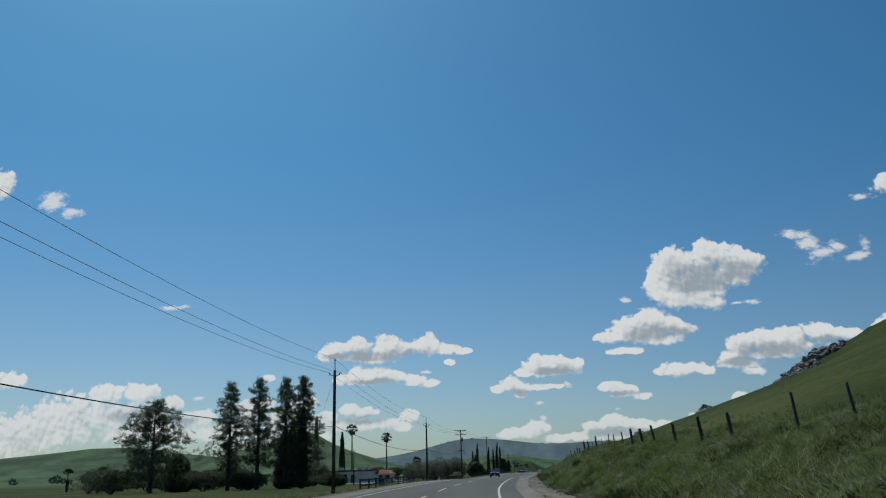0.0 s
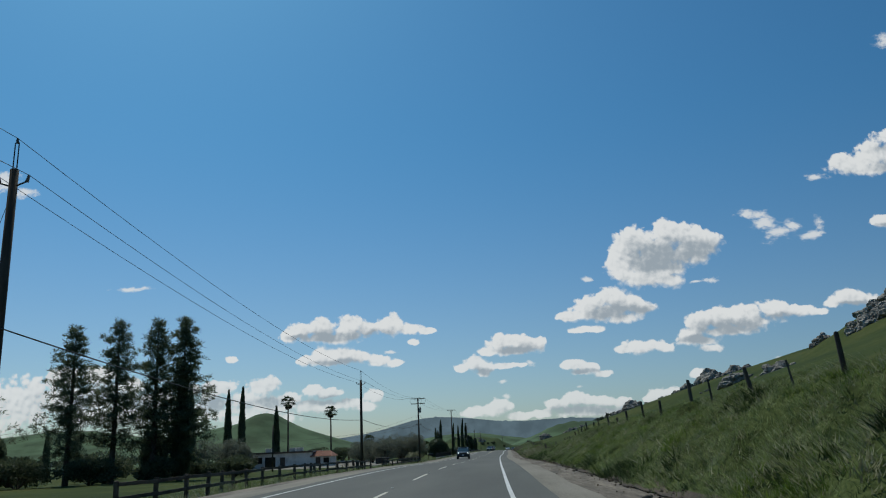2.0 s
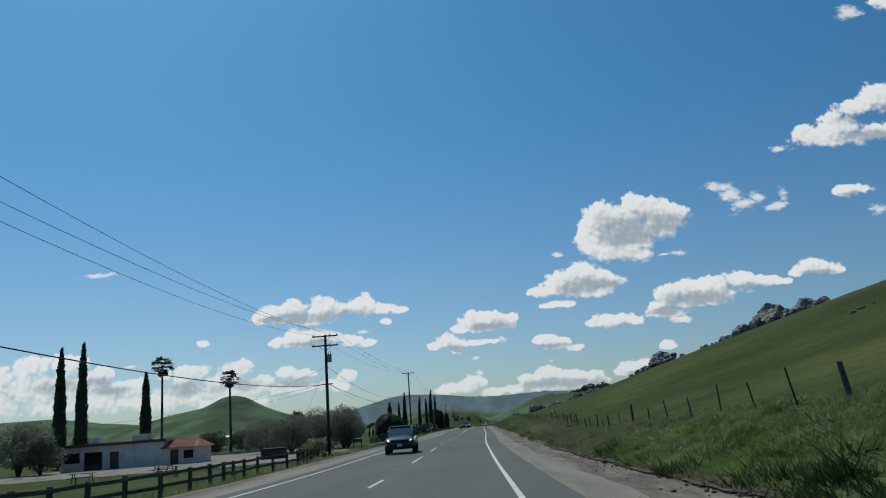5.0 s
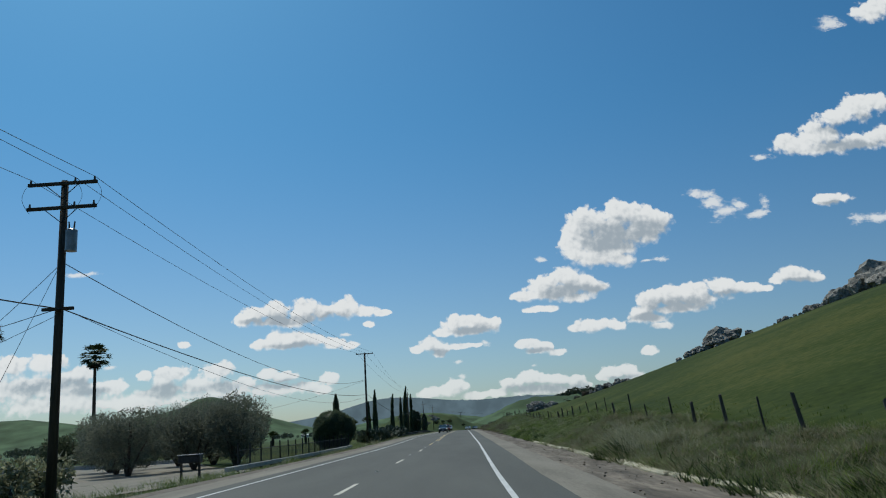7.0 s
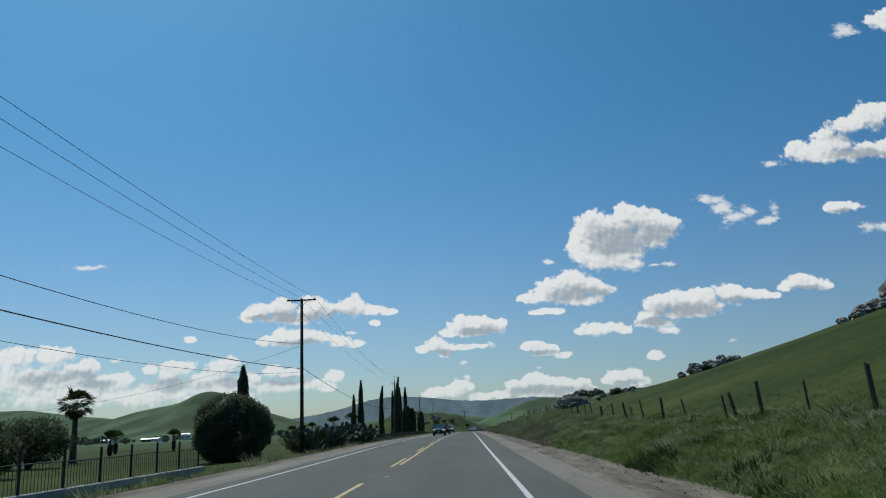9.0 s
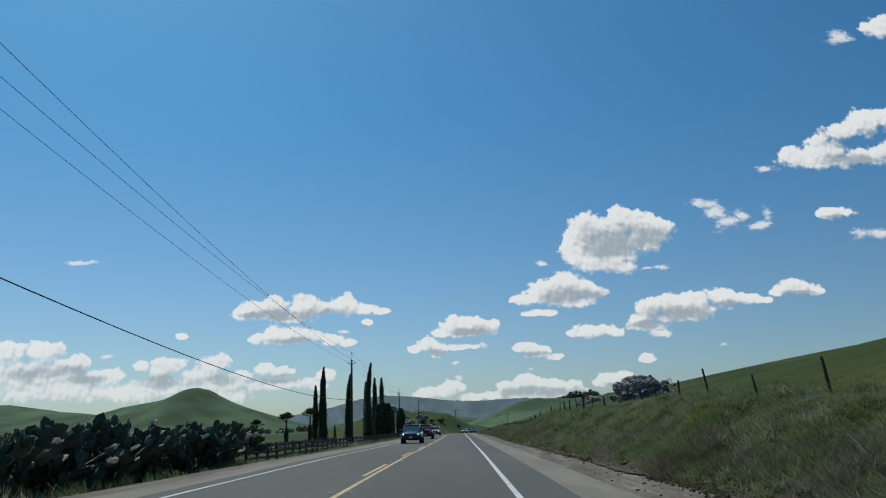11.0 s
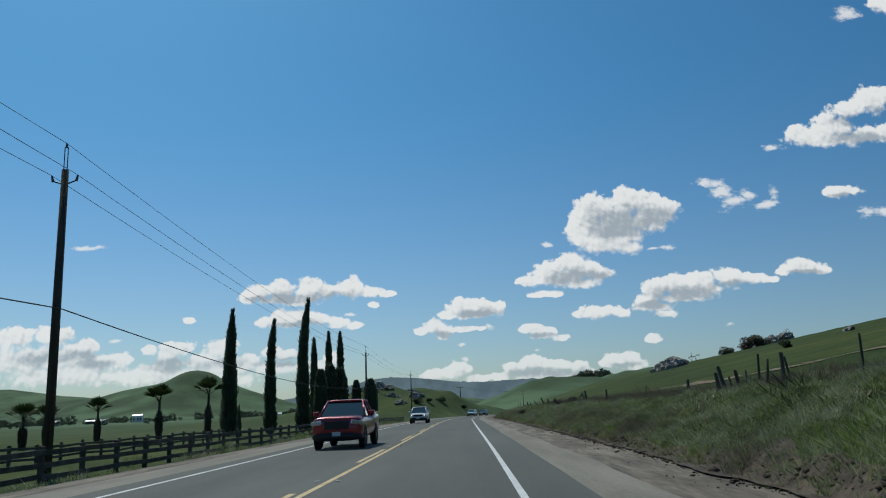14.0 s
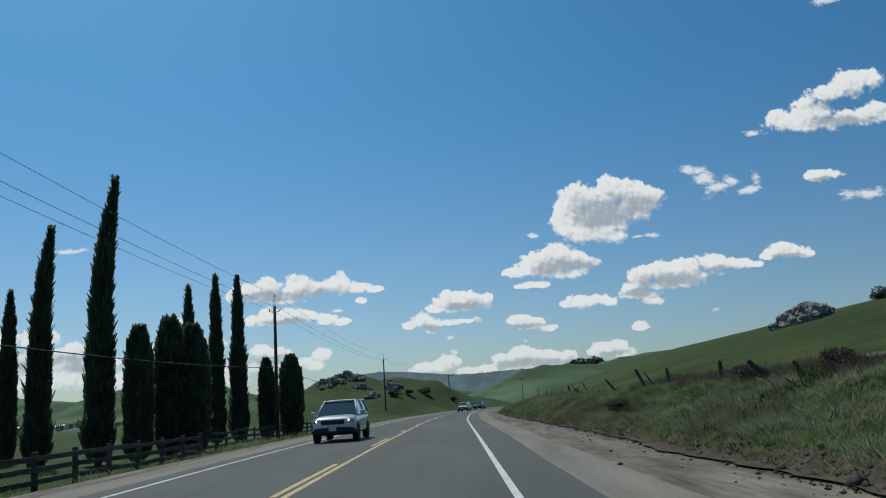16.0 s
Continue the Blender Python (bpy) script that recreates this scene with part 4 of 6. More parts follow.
def dome_shrub(x, y, r, h, seed, n=15000, mat="cypress_leaf", label="dense clipped dome-shaped dark green shrub"):
    """A closely clipped shrub: a leafy shell round a dense inner mass."""
    g = np.random.default_rng(seed)
    t = thing("round_shrub", pose(x, y, gz(x, y)), label, "bush")
    d = g.normal(size=(n, 3))
    d /= np.linalg.norm(d, axis=1)[:, None]
    a = np.arctan2(d[:, 1], d[:, 0])
    lump = 1 + 0.05 * np.sin(3 * a + 5 * d[:, 2]) + 0.04 * np.sin(7 * a - 9 * d[:, 2]) + g.normal(0, 0.03, n)
    c = d * lump[:, None] * np.array([r, r, h * 0.52]) * g.uniform(0.9, 1.0, (n, 1)) + np.array([0, 0, h * 0.48])
    c[:, 2] = np.maximum(c[:, 2], 0.05)
    V, F = leaf_quads(c, d + g.normal(0, 0.6, (n, 3)), g.uniform(0.06, 0.12, n), g.uniform(0.1, 0.2, n), g)
    u = np.linspace(0.02, 0.98, 18)
    cv, cf = tube_arrays([(np.stack([0 * u, 0 * u, h * u], -1), 0.9 * r * np.sqrt(np.clip(1 - ((u - 0.48) / 0.52) ** 2, 0.001, 1)))], 20)
    part("crown", mesh_arrays("crown", np.concatenate([V, cv]), np.concatenate([F, cf + len(V)]), M[mat]), None, t)
    part("trunk", trunk_mesh("trunk", [(0, 0, -0.2), (0, 0, h * 0.3)], [0.2, 0.15], M["bark"]), None, t)
    return t


def palm(x, y, top, seed=1, crown=1.7, tr=0.16, bottle=False, n=34, label="slender fan palm with a tall bare trunk"):
    g = np.random.default_rng(seed)
    z0 = gz(x, y)
    h = top - z0 - crown * 0.45
    t = thing("palm_tree", pose(x, y, z0, 0, 0, g.uniform(0, 360)), label, "palm", "fan palms")
    u = np.linspace(0, 1, 14)
    lean = g.uniform(-0.015, 0.015) * h
    if bottle:
        rad = tr * np.interp(u, [0, 0.25, 0.55, 0.72, 1.0], [1.0, 1.35, 1.5, 0.62, 0.55])
    else:
        rad = tr * (1.35 - 0.55 * u) * (1 + 0.3 * np.exp(-u * 18))
    part("trunk", trunk_mesh("trunk", np.stack([lean * u * u, 0 * u, u * h * 1.02 - 0.2 * (1 - u)], -1), rad, M["bark"], 10), None, t)
    if bottle:
        m = 420
        uu = g.uniform(0.02, 0.72, m)
        a = g.uniform(0, 2 * np.pi, m)
        rr = np.interp(uu, u, rad)
        c = np.stack([np.cos(a) * rr + lean * uu * uu, np.sin(a) * rr, uu * h], -1)
        V, F = leaf_quads(c, np.stack([np.cos(a) * 0.5, np.sin(a) * 0.5, 0 * a + 1], -1), g.uniform(0.07, 0.13, m), g.uniform(0.18, 0.34, m), g)
        part("shaggy_bark", mesh_arrays("leaf_bases", V, F, M["palm_dead"]), None, t)
    for dead in ((False,) if bottle else (False, True)):
        V, F, o = [], [], 0
        for k in range(n if not dead else n // 2):
            a = k * 2.399 + g.uniform(-0.2, 0.2)
            el = (g.uniform(0.45, 1.4) if bottle else g.uniform(-0.5, 1.25)) if not dead else g.uniform(-1.4, -0.75)
            L = crown * g.uniform(0.38, 0.5) * (0.7 if dead else 0.85 if bottle else 1)
            d = np.array([np.cos(a) * math.cos(el), np.sin(a) * math.cos(el), math.sin(el)])
            s = np.cross(d, [0, 0, 1.0]); s /= np.linalg.norm(s) + 1e-9
            nn = np.cross(s, d)
            b0 = np.array([lean, 0, h])
            hub = b0 + d * L
            v, f = tube_arrays([(np.stack([b0, b0 + d * L * 0.5, hub]), np.array([0.03, 0.02, 0.015]))], 4)
            V.append(v); F.append(f + o); o += len(v)
            m = 13
            for j in range(m):
                w = (j - (m - 1) / 2) / ((m - 1) / 2) * (0.85 if bottle else 1.25)
                e = d * math.cos(w) + s * math.sin(w) + nn * g.uniform(-0.15, 0.15)
                R = crown * 0.42 * g.uniform(0.8, 1.1) * (0.75 if dead else 1)
                tip = hub + e * R - np.array([0, 0, 1]) * R * (g.uniform(0.0, 0.12) if bottle else g.uniform(0.1, 0.35))
                sd_ = np.cross(e, nn) * 0.035 * crown
                mid = hub + e * R * 0.55
                V.append(np.stack([hub, mid - sd_, tip, mid + sd_])); F.append(np.arange(4)[None] + o); o += 4
        part("dead_skirt" if dead else "frond_crown", mesh_arrays("fronds", np.concatenate(V), np.concatenate(F), M["palm_dead" if dead else "palm_leaf"]), None, t)
    return t


def boulder_mesh(seed, sub=3, rough=0.28):
    bm = bmesh.new()
    icosphere(bm, 1.0, Matrix(), sub)
    o = Vector((seed * 7.1, seed * 3.3, seed * 1.7))
    for v in bm.verts:
        d = v.co.normalized()
        k = noise.fractal(d * 1.3 + o, 1.0, 2.2, 4) * rough * 1.6
        cell = noise.voronoi(d * 1.9 + o)[0]
        crack = min(0.25, (cell[1] - cell[0])) - 0.25
        v.co = d * (1 + k + crack * 0.75)
    me = bpy.data.meshes.new("boulder")
    bm.to_mesh(me)
    bm.free()
    me.materials.append(M["rock"])
    return me


BOULDERS = [boulder_mesh(s) for s in range(1, 8)]


def outcrop(x, y, w, h, n, seed, label="cracked grey granite outcrop on the grassy slope", spread=1.0, dep=None):
    """A heap of boulders half sunk into the slope; w = half width along x."""
    g = np.random.default_rng(seed)
    dep = dep or w * 0.7
    z0 = gz(x, y)
    t = thing("rock_outcrop", pose(x, y, z0), label, "rock", "granite outcrops")
    for k in range(n):
        f = (k + 0.5) / n
        a = g.uniform(0, 2 * np.pi)
        q = (f ** 0.7) * spread
        px, py = math.cos(a) * w * q, math.sin(a) * dep * q
        s = h * (0.62 - 0.42 * f) * g.uniform(0.75, 1.2)
        ob = new("boulder", BOULDERS[int(g.integers(0, len(BOULDERS)))])
        ob.parent = t
        sc = Vector((s * g.uniform(1.0, 1.6), s * g.uniform(0.9, 1.3), s * g.uniform(0.8, 1.15)))
        ob.matrix_basis = Matrix.LocRotScale((px, py, gz(x + px, y + py) - z0 + s * 0.28 + (1 - f) * h * 0.12), Euler((g.uniform(-0.4, 0.4), g.uniform(-0.4, 0.4), g.uniform(0, 6.3))), sc)
    return t


# ---- trees beside the house ----
conifer(-56.8, -35.1, 13.8, 5.6, 11, 1.35, "broad dark green pine with an open ragged crown", 0.1, 0.05, 105)
conifer(-47.1, -26.1, 17.6, 3.6, 12, 1.2, bare=0.14, nb=115)
conifer(-42.4, -24.5, 18.5, 3.3, 13, 1.1, bare=0.2, nb=110)
conifer(-37.5, -24.3, 18.4, 3.1, 14, 1.25, bare=0.16, nb=115)
conifer(-34.7, -22.8, 18.7, 3.2, 15, 1.5, bare=0.12, nb=130)
cypress(-34.8, -22.5, 13.0, 1.15, 0.0, 28, 4200, "dense dark climber grown up a pine trunk")
cypress(-54.5, -30, 5.2, 2.0, 0.0, 29, 4200, "broad dark evergreen mass at the foot of the pines", True)
cypress(-38.6, -21.5, 5.0, 1.5, 0.0, 30, 4200, "broad dark evergreen mass at the foot of the pines", True)
cypress(-48.6, 10, 12.6, 1.0, 0.0, 25)
cypress(-47.2, 10.5, 13.2, 1.0, 0.0, 26)
cypress(-64.8, 78.5, 18.1, 1.2, 0.0, 21)
cypress(-61.2, 78.5, 18.7, 1.1, 0.01, 22)
cypress(-56.3, 92, 14.3, 1.15, 0.0, 23)
cypress(-89, 40, 8.3, 0.8, 0.0, 27, label="slim dark cypress in the field")
for k, (bx, by, sx, sy, h) in enumerate([(-52, -32, 4, 3, 3.2), (-45, -21, 3.5, 3, 2.6), (-58, -20, 4, 3, 3.5), (-39, -17, 3, 2.4, 2.2), (-31, -14, 2.4, 2, 2.4), (-66, -10, 5, 4, 4), (-78, 5, 5, 4, 4.5), (-40, -2, 3, 2.5, 2.6), (-92, 20, 5, 4, 4.2), (-70, 22, 4, 3, 3.4), (-62, -38, 5, 4, 3.6), (-48, -34, 4.5, 3, 3.0), (-42, -30, 3.5, 3, 2.8), (-36, -26, 3, 2.5, 2.4), (-50, -12, 4.5, 3.5, 3.8), (-57, 4, 5, 4, 4.6), (-66, 12, 5, 4, 4.4), (-76, -14, 6, 4, 4.2), (-86, -4, 6, 5, 5), (-47, 6, 4, 3, 3.4), (-38, 8, 3, 2.5, 2.6)]):
    bush(bx, by, (sx, sy, h), 100 + k, "bush_leaf", 3600, "untidy dark green shrub under the pines", "shrub", False, 0.28, 14, "shrubs under the pines")
for k, (bx, by, sx, sy, h) in enumerate([(-60.5, 50, 4.2, 3.2, 6.2), (-55, 51, 4.5, 3.4, 6.8), (-51, 49, 3.2, 3.0, 5.0)]):
    bush(bx, by, (sx, sy, h), 120 + k, "olive_leaf", 7000, "soft grey-green olive tree by the house", "olive_tree", True, 0.2, 18, "olive trees")
for k, (bx, by, sx, h) in enumerate([(-44.6, 96, 3.2, 4.2), (-39.5, 97, 3.0, 4.0), (-32.6, 95, 3.4, 5.2), (-27.5, 97, 2.6, 3.8), (-47.5, 99, 2.6, 3.6)]):
    bush(bx, by, (sx, sx * 0.85, h), 130 + k, "bush_leaf", 4200, "round dark green tree beside the parking lot", "round_tree", False, 0.22, 18, "trees by the lot")
for k, (bx, by, sx, sy, h) in enumerate([(-25, 78, 3.6, 3.2, 5.8), (-21, 76, 3.4, 3.2, 6.4), (-17, 70, 3.0, 3.0, 6.0), (-15.2, 63, 2.6, 2.6, 5.2), (-18.8, 64, 2.8, 2.6, 5.4), (-22.5, 60, 3.2, 2.8, 5.0), (-26, 66, 3.2, 3.0, 5.2), (-30, 74, 3.6, 3.2, 5.0)]):
    bush(bx, by, (sx, sy, h), 140 + k, "olive_leaf", 13000, "dusty grey-green spreading olive tree behind the fence", "olive_tree", True, 0.13, 26, "olive trees")
bush(-34.3, 115, (3.4, 3.0, 4.4), 150, "bush_leaf", 8000, "large rounded dark green shrub by the fence", "round_shrub", False, 0.2, 26)
dome_shrub(-14.3, 106.5, 2.75, 4.8, 71, 26000)
cypress(-14.35, 109.2, 6.5, 0.7, 0.0, 24, label="dark cypress standing behind a clipped round shrub")
# ---- cypress row by the field ----
cypress(-26.7, 274, 15.2, 1.03, 0.02, 31)
cypress(-30.0, 283.6, 11.7, 0.78, 0.0, 41)
cypress(-20.4, 270, 13.1, 0.74, 0.05, 32)
cypress(-15.9, 268, 15.3, 0.82, 0.07, 33)
cypress(-19.1, 292.5, 12.7, 0.75, 0.0, 34)
cypress(-17.0, 293.6, 13.7, 0.8, 0.0, 35)
cypress(-15.4, 295, 13.8, 0.85, 0.0, 36)
for k, (px, py, pt, pr) in enumerate([(-13.7, 268, 6.6, 0.72), (-13.0, 271.0, 7.4, 0.85), (-11.9, 271.8, 6.9, 0.95), (-13.0, 295.6, 6.2, 0.68), (-10.8, 295.7, 6.4, 1.0)]):
    cypress(px, py, pt, pr, 0.0, 44 + k, 4200, "broad blunt-topped dark green cypress", True)
cypress(-22.2, 262.6, 2.7, 0.32, 0.0, 51, 700, "young thin cypress by the fence")
# ---- palms ----
palm(-52.5, 90, 16.4, 61, 2.7, 0.2)
palm(-42.6, 97.3, 13.8, 62, 2.5, 0.2)
palm(-59.6, 44, 11.3, 63, 3.6, 0.32, n=40)
palm(-37.7, 129.7, 6.4, 64, 2.5, 0.27)
for k, (px, py, pt) in enumerate([(-33.4, 267.5, 4.6), (-38.4, 262, 3.3), (-43.3, 260, 2.7), (-29.5, 274, 5.4), (-43.3, 234.8, 2.5), (-37.5, 245, 2.5), (-50, 222, 2.4), (-55, 205, 2.4), (-60, 190, 2.4), (-112, 30, 3.6), (-120, 60, 4.2), (-95, 50, 2.4), (-52, 170, 2.2)]):
    palm(px, py, pt + 0.35, 70 + k, 2.4 if pt < 4 else 3.1, 0.21 if pt < 4 else 0.27, True, 22, "short stout fan palm with a shaggy brown trunk")

# ---- brush and prickly pear hedge beside the verge ----
def prickly_pear(x, y, h, seed):
    g = np.random.default_rng(seed)
    z0 = gz(x, y)
    t = thing("prickly_pear", pose(x, y, z0), "tangled dusty prickly pear cactus beside the road", "cactus", "cactus hedge")
    stack = [(Vector((g.uniform(-0.8, 0.8), g.uniform(-0.8, 0.8), 0)), Vector((g.normal(0, 0.3), g.normal(0, 0.3), 1)), 0) for _ in range(9)]
    while stack:
        p0, d, lev = stack.pop()
        d = d.normalized()
        s = g.uniform(0.16, 0.26)
        c = p0 + d * s
        m = Matrix.Translation(c) @ d.to_track_quat("Z", "Y").to_matrix().to_4x4() @ pose(0, 0, 0, 0, 0, g.uniform(0, 180)) @ Matrix.Diagonal((s * 0.78, s * 0.16, s * 1.1, 1))
        ob = new("pad", PAD)
        ob.parent = t
        ob.matrix_basis = m
        if c.z < h * g.uniform(0.6, 1.0) and lev < 7:
            for _ in range(2 if g.uniform() < 0.55 else 1):
                stack.append((c + d * s * 0.8, d + Vector((g.normal(0, 0.55), g.normal(0, 0.55), g.uniform(-0.1, 0.4))), lev + 1))
    return t


M["cactus"] = material("cactus", [(0.035, 0.05, 0.03), (0.06, 0.085, 0.05), (0.12, 0.14, 0.09)], scale=1.5, bump=0.3, bump_scale=20, rough=0.7)
bm = bmesh.new()
icosphere(bm, 1.0, Matrix(), 1)
PAD = bpy.data.meshes.new("pad")
bm.to_mesh(PAD)
bm.free()
PAD.materials.append(M["cactus"])
gc = np.random.default_rng(33)
for k in range(20):
    yy = 112.5 + 1.55 * k
    prickly_pear(-8.7 - gc.uniform(0.2, 2.6) + float(xc(yy)), yy, gc.uniform(1.3, 2.1), 300 + k)
for k in range(9):
    yy = 114 + 3.2 * k
    bush(-11.5 + float(xc(yy)) + gc.uniform(-1, 1), yy, (1.7, 1.7, gc.uniform(1.4, 2.0)), 330 + k, "bush_leaf", 1500, "low dark brush behind the cactus", "brush", False, 0.16, 9, "brush along the road")
for k, (bx, by) in enumerate([(-11.6, 27.5), (-12.6, 26.2), (-11.9, 25.4)]):
    bush(bx, by, (0.9, 0.9, 1.9), 350 + k, "dry_grass", 900, "dry leafless scrub at the foot of the pole", "dry_scrub", False, 0.16, 8, "scrub")

# ---- left: house and lot ----
house = thing("house", pose(-43.5, 52, gz(-43.5, 52)), "low flat-roofed off-white house with a tiled wing", "house")
def wall_box(name, size, at, mat, parent, label="", bevel=0.0):
    bm = bmesh.new()
    box(bm, size, at, bevel=bevel)
    return part(name, bm, M[mat], parent, label)


M["shade_glass"] = material("shade_glass", [(0.01, 0.012, 0.014), (0.02, 0.022, 0.025)], scale=2, bump=0, rough=0.08)
M["trim_brown"] = material("trim_brown", [(0.07, 0.05, 0.04), (0.11, 0.085, 0.065)], scale=2, bump=0.2, rough=0.8)
wall_box("wall", (13.2, 9, 3.2), (0, 4.5, 1.4), "stucco", house)
wall_box("roof", (14.0, 9.8, 0.28), (0, 4.5, 3.14), "concrete", house, "flat grey roof slab with a dark fascia")
wall_box("fascia", (14.06, 0.06, 0.34), (0, -0.42, 3.1), "trim_brown", house)
for k, (cx_, w, hgt, z) in enumerate([(-5.2, 2.0, 1.2, 1.6), (-2.4, 2.2, 2.2, 1.1), (0.3, 1.0, 2.05, 1.05)]):
    win = wall_box("window" if k != 2 else "door", (w, 0.08, hgt), (cx_, -0.03, z), "shade_glass" if k != 2 else "trim_brown", house)
    for sx in (-1, 1):
        wall_box("frame", (0.08, 0.12, hgt + 0.1), (cx_ + sx * w / 2, -0.05, z), "trim_brown", win)
    wall_box("frame", (w + 0.1, 0.12, 0.08), (cx_, -0.05, z + hgt / 2), "trim_brown", win)
for k, (ax, ay) in enumerate([(-3.6, 3.0), (1.2, 5.0), (3.4, 2.6)]):
    wall_box("roof_unit", (1.3, 1.1, 0.8), (ax, ay, 3.68), "concrete", house, "boxy grey rooftop cooler", 0.04)
wing = wall_box("wing_wall", (4.2, 5.5, 2.3), (8.7, 2.8, 0.95), "stucco", house, "shaded plaster wing wall")
wall_box("door", (1.0, 0.08, 2.0), (8.0, 0.0, 0.85), "trim_brown", house)
wall_box("window", (1.2, 0.08, 1.0), (9.8, 0.0, 1.2), "shade_glass", house)
bm = bmesh.new()
for v in ((6.3, -0.5, 2.05), (11.2, -0.5, 2.05), (11.2, 6.0, 2.05), (6.3, 6.0, 2.05), (6.3, 2.7, 3.15), (10.2, 2.7, 3.15)):
    bm.verts.new(v)
bm.verts.ensure_lookup_table()
for f in ((0, 1, 5, 4), (1, 2, 5), (2, 3, 4, 5), (3, 0, 4), (3, 2, 1, 0)):
    bm.faces.new([bm.verts[i] for i in f])
tile_roof = part("tile_roof", bm, M["roof_tile"], house, "orange-red clay tile roof")
for k in range(17):
    bm = bmesh.new()
    x0 = 6.5 + 0.28 * k
    top = 3.17 if x0 < 10.2 else 3.17 - (x0 - 10.2) * 1.1
    rod(bm, (x0, -0.52, 2.08), (min(x0, 10.2), 2.7 - (0 if x0 < 10.2 else (x0 - 10.2) * 3.0), top), 0.07, 0.07, 6)
    part("tile_course", bm, M["roof_tile"], tile_roof)

lot_rows = np.arange(26, 96, 2.0)


def sheet(name, x0f, x1f, ys, lift, mat, label, category, nx=12):
    V = []
    for yy in ys:
        for f in np.linspace(0, 1, nx + 1):
            x = x0f(yy) * (1 - f) + x1f(yy) * f
            V.append((x, yy, gz(x, yy) + lift))
    i = np.arange(len(ys) * (nx + 1)).reshape(len(ys), nx + 1)
    return tagged(new(name, mesh_arrays(name, V, np.stack([i[:-1, :-1], i[:-1, 1:], i[1:, 1:], i[1:, :-1]], -1).reshape(-1, 4), M[mat], True)), label, category, kind="structure")


sheet("parking_lot", lambda y: -58 + 0.12 * (y - 26), lambda y: -8.5 - max(0, (y - 44)) * 0.42 - max(0, 34 - y) * 0.9, lot_rows, 0.035, "gravel", "pale paved lot and driveway beside the house", "driveway")
wall_box("low_wall", (26, 0.3, 0.5), (0, 0, 0.2), "concrete", thing("low_wall", pose(-40, 90, gz(-40, 90)), "long low pale concrete wall behind the lot", "wall"), "", 0.02)

# dark skip by the driveway
skip = thing("trash_skip", pose(-19.8, 40.5, gz(-19.8, 40.5), 0, 0, 8), "dark low metal trash container on the lot", "container")
bm = bmesh.new()
box(bm, (2.7, 1.5, 1.05), (0, 0, 0.6), bevel=0.05)
part("body", bm, M["dark_metal"], skip)
bm = bmesh.new()
box(bm, (2.78, 1.58, 0.1), (0, 0, 1.17), bevel=0.03)
part("lid", bm, M["dark_metal"], skip)
for sx in (-1.1, 1.1):
    bm = bmesh.new()
    box(bm, (0.15, 1.3, 0.12), (sx, 0, 0.06))
    part("skid", bm, M["metal"], skip)

# picnic tables on the lawn
def picnic_table(x, y, rz):
    t = thing("picnic_table", pose(x, y, gz(x, y), 0, 0, rz), "brown wooden picnic table on the lawn", "table", "picnic tables")
    for k in range(4):
        bm = bmesh.new()
        box(bm, (1.8, 0.17, 0.04), (0, -0.28 + 0.187 * k, 0.75), bevel=0.006)
        part("top_board", bm, M["rail_wood"], t)
    for s in (-1, 1):
        bm = bmesh.new()
        box(bm, (1.8, 0.24, 0.04), (0, s * 0.68, 0.45), bevel=0.006)
        part("bench", bm, M["rail_wood"], t)
        for q in (-1, 1):
            bm = bmesh.new()
            rod(bm, (s * 0.65, q * 0.62, 0), (s * 0.65, q * 0.22, 0.73), 0.04, 0.04, 6)
            part("leg", bm, M["rail_wood"], t)


for q in [(-28, 14, 10), (-24, 20, -15), (-20.5, 12, 30)]:
    picnic_table(*q)

# ---- left fences ----
def rail_fence(name, y0, y1, xp, step, heights, label, post_h=1.05, drop=(), pr=0.07, board=(0.035, 0.13)):
    """Posts every step metres with boards between them."""
    ys = np.arange(y0, y1 + 0.01, step)
    x = lambda yy: xp(yy) + float(xc(yy))
    t = thing(name, pose(x(y0), y0, gz(x(y0), y0)), label, "fence")
    o = Vector((x(y0), y0, gz(x(y0), y0)))
    g = np.random.default_rng(int(abs(y0)) + 3)
    bm = bmesh.new()
    box(bm, (pr * 2, pr * 2, post_h + 0.3), (0, 0, (post_h - 0.3) / 2), bevel=0.012)
    pm = bpy.data.meshes.new("post")
    bm.to_mesh(pm)
    bm.free()
    pm.materials.append(M["rail_wood"])
    bm = bmesh.new()
    box(bm, (1, board[0], board[1]), bevel=0.006)
    rm = bpy.data.meshes.new("rail")
    bm.to_mesh(rm)
    bm.free()
    rm.materials.append(M["rail_wood"])
    P = []
    for k, yy in enumerate(ys):
        if any(a <= yy <= b for a, b in drop):
            P.append(None)
            continue
        p = Vector((x(yy), yy, gz(x(yy), yy)))
        P.append(p)
        ob = new("post", pm)
        ob.parent = t
        ob.matrix_basis = Matrix.Translation(p - o) @ pose(0, 0, 0, g.uniform(-2, 2), g.uniform(-2, 2), g.uniform(-4, 4))
    for a, b in zip(P, P[1:]):
        if a is None or b is None:
            continue
        for h in heights:
            q, w = a + Vector((0.09, 0, h + g.uniform(-0.03, 0.03))), b + Vector((0.09, 0, h + g.uniform(-0.03, 0.03)))
            d = w - q
            ob = new("rail", rm)
            ob.parent = t
            ob.matrix_basis = Matrix.Translation((q + w) / 2 - o) @ d.to_track_quat("X", "Z").to_matrix().to_4x4() @ Matrix.Diagonal((d.length + 0.1, 1, 1, 1))
    return t


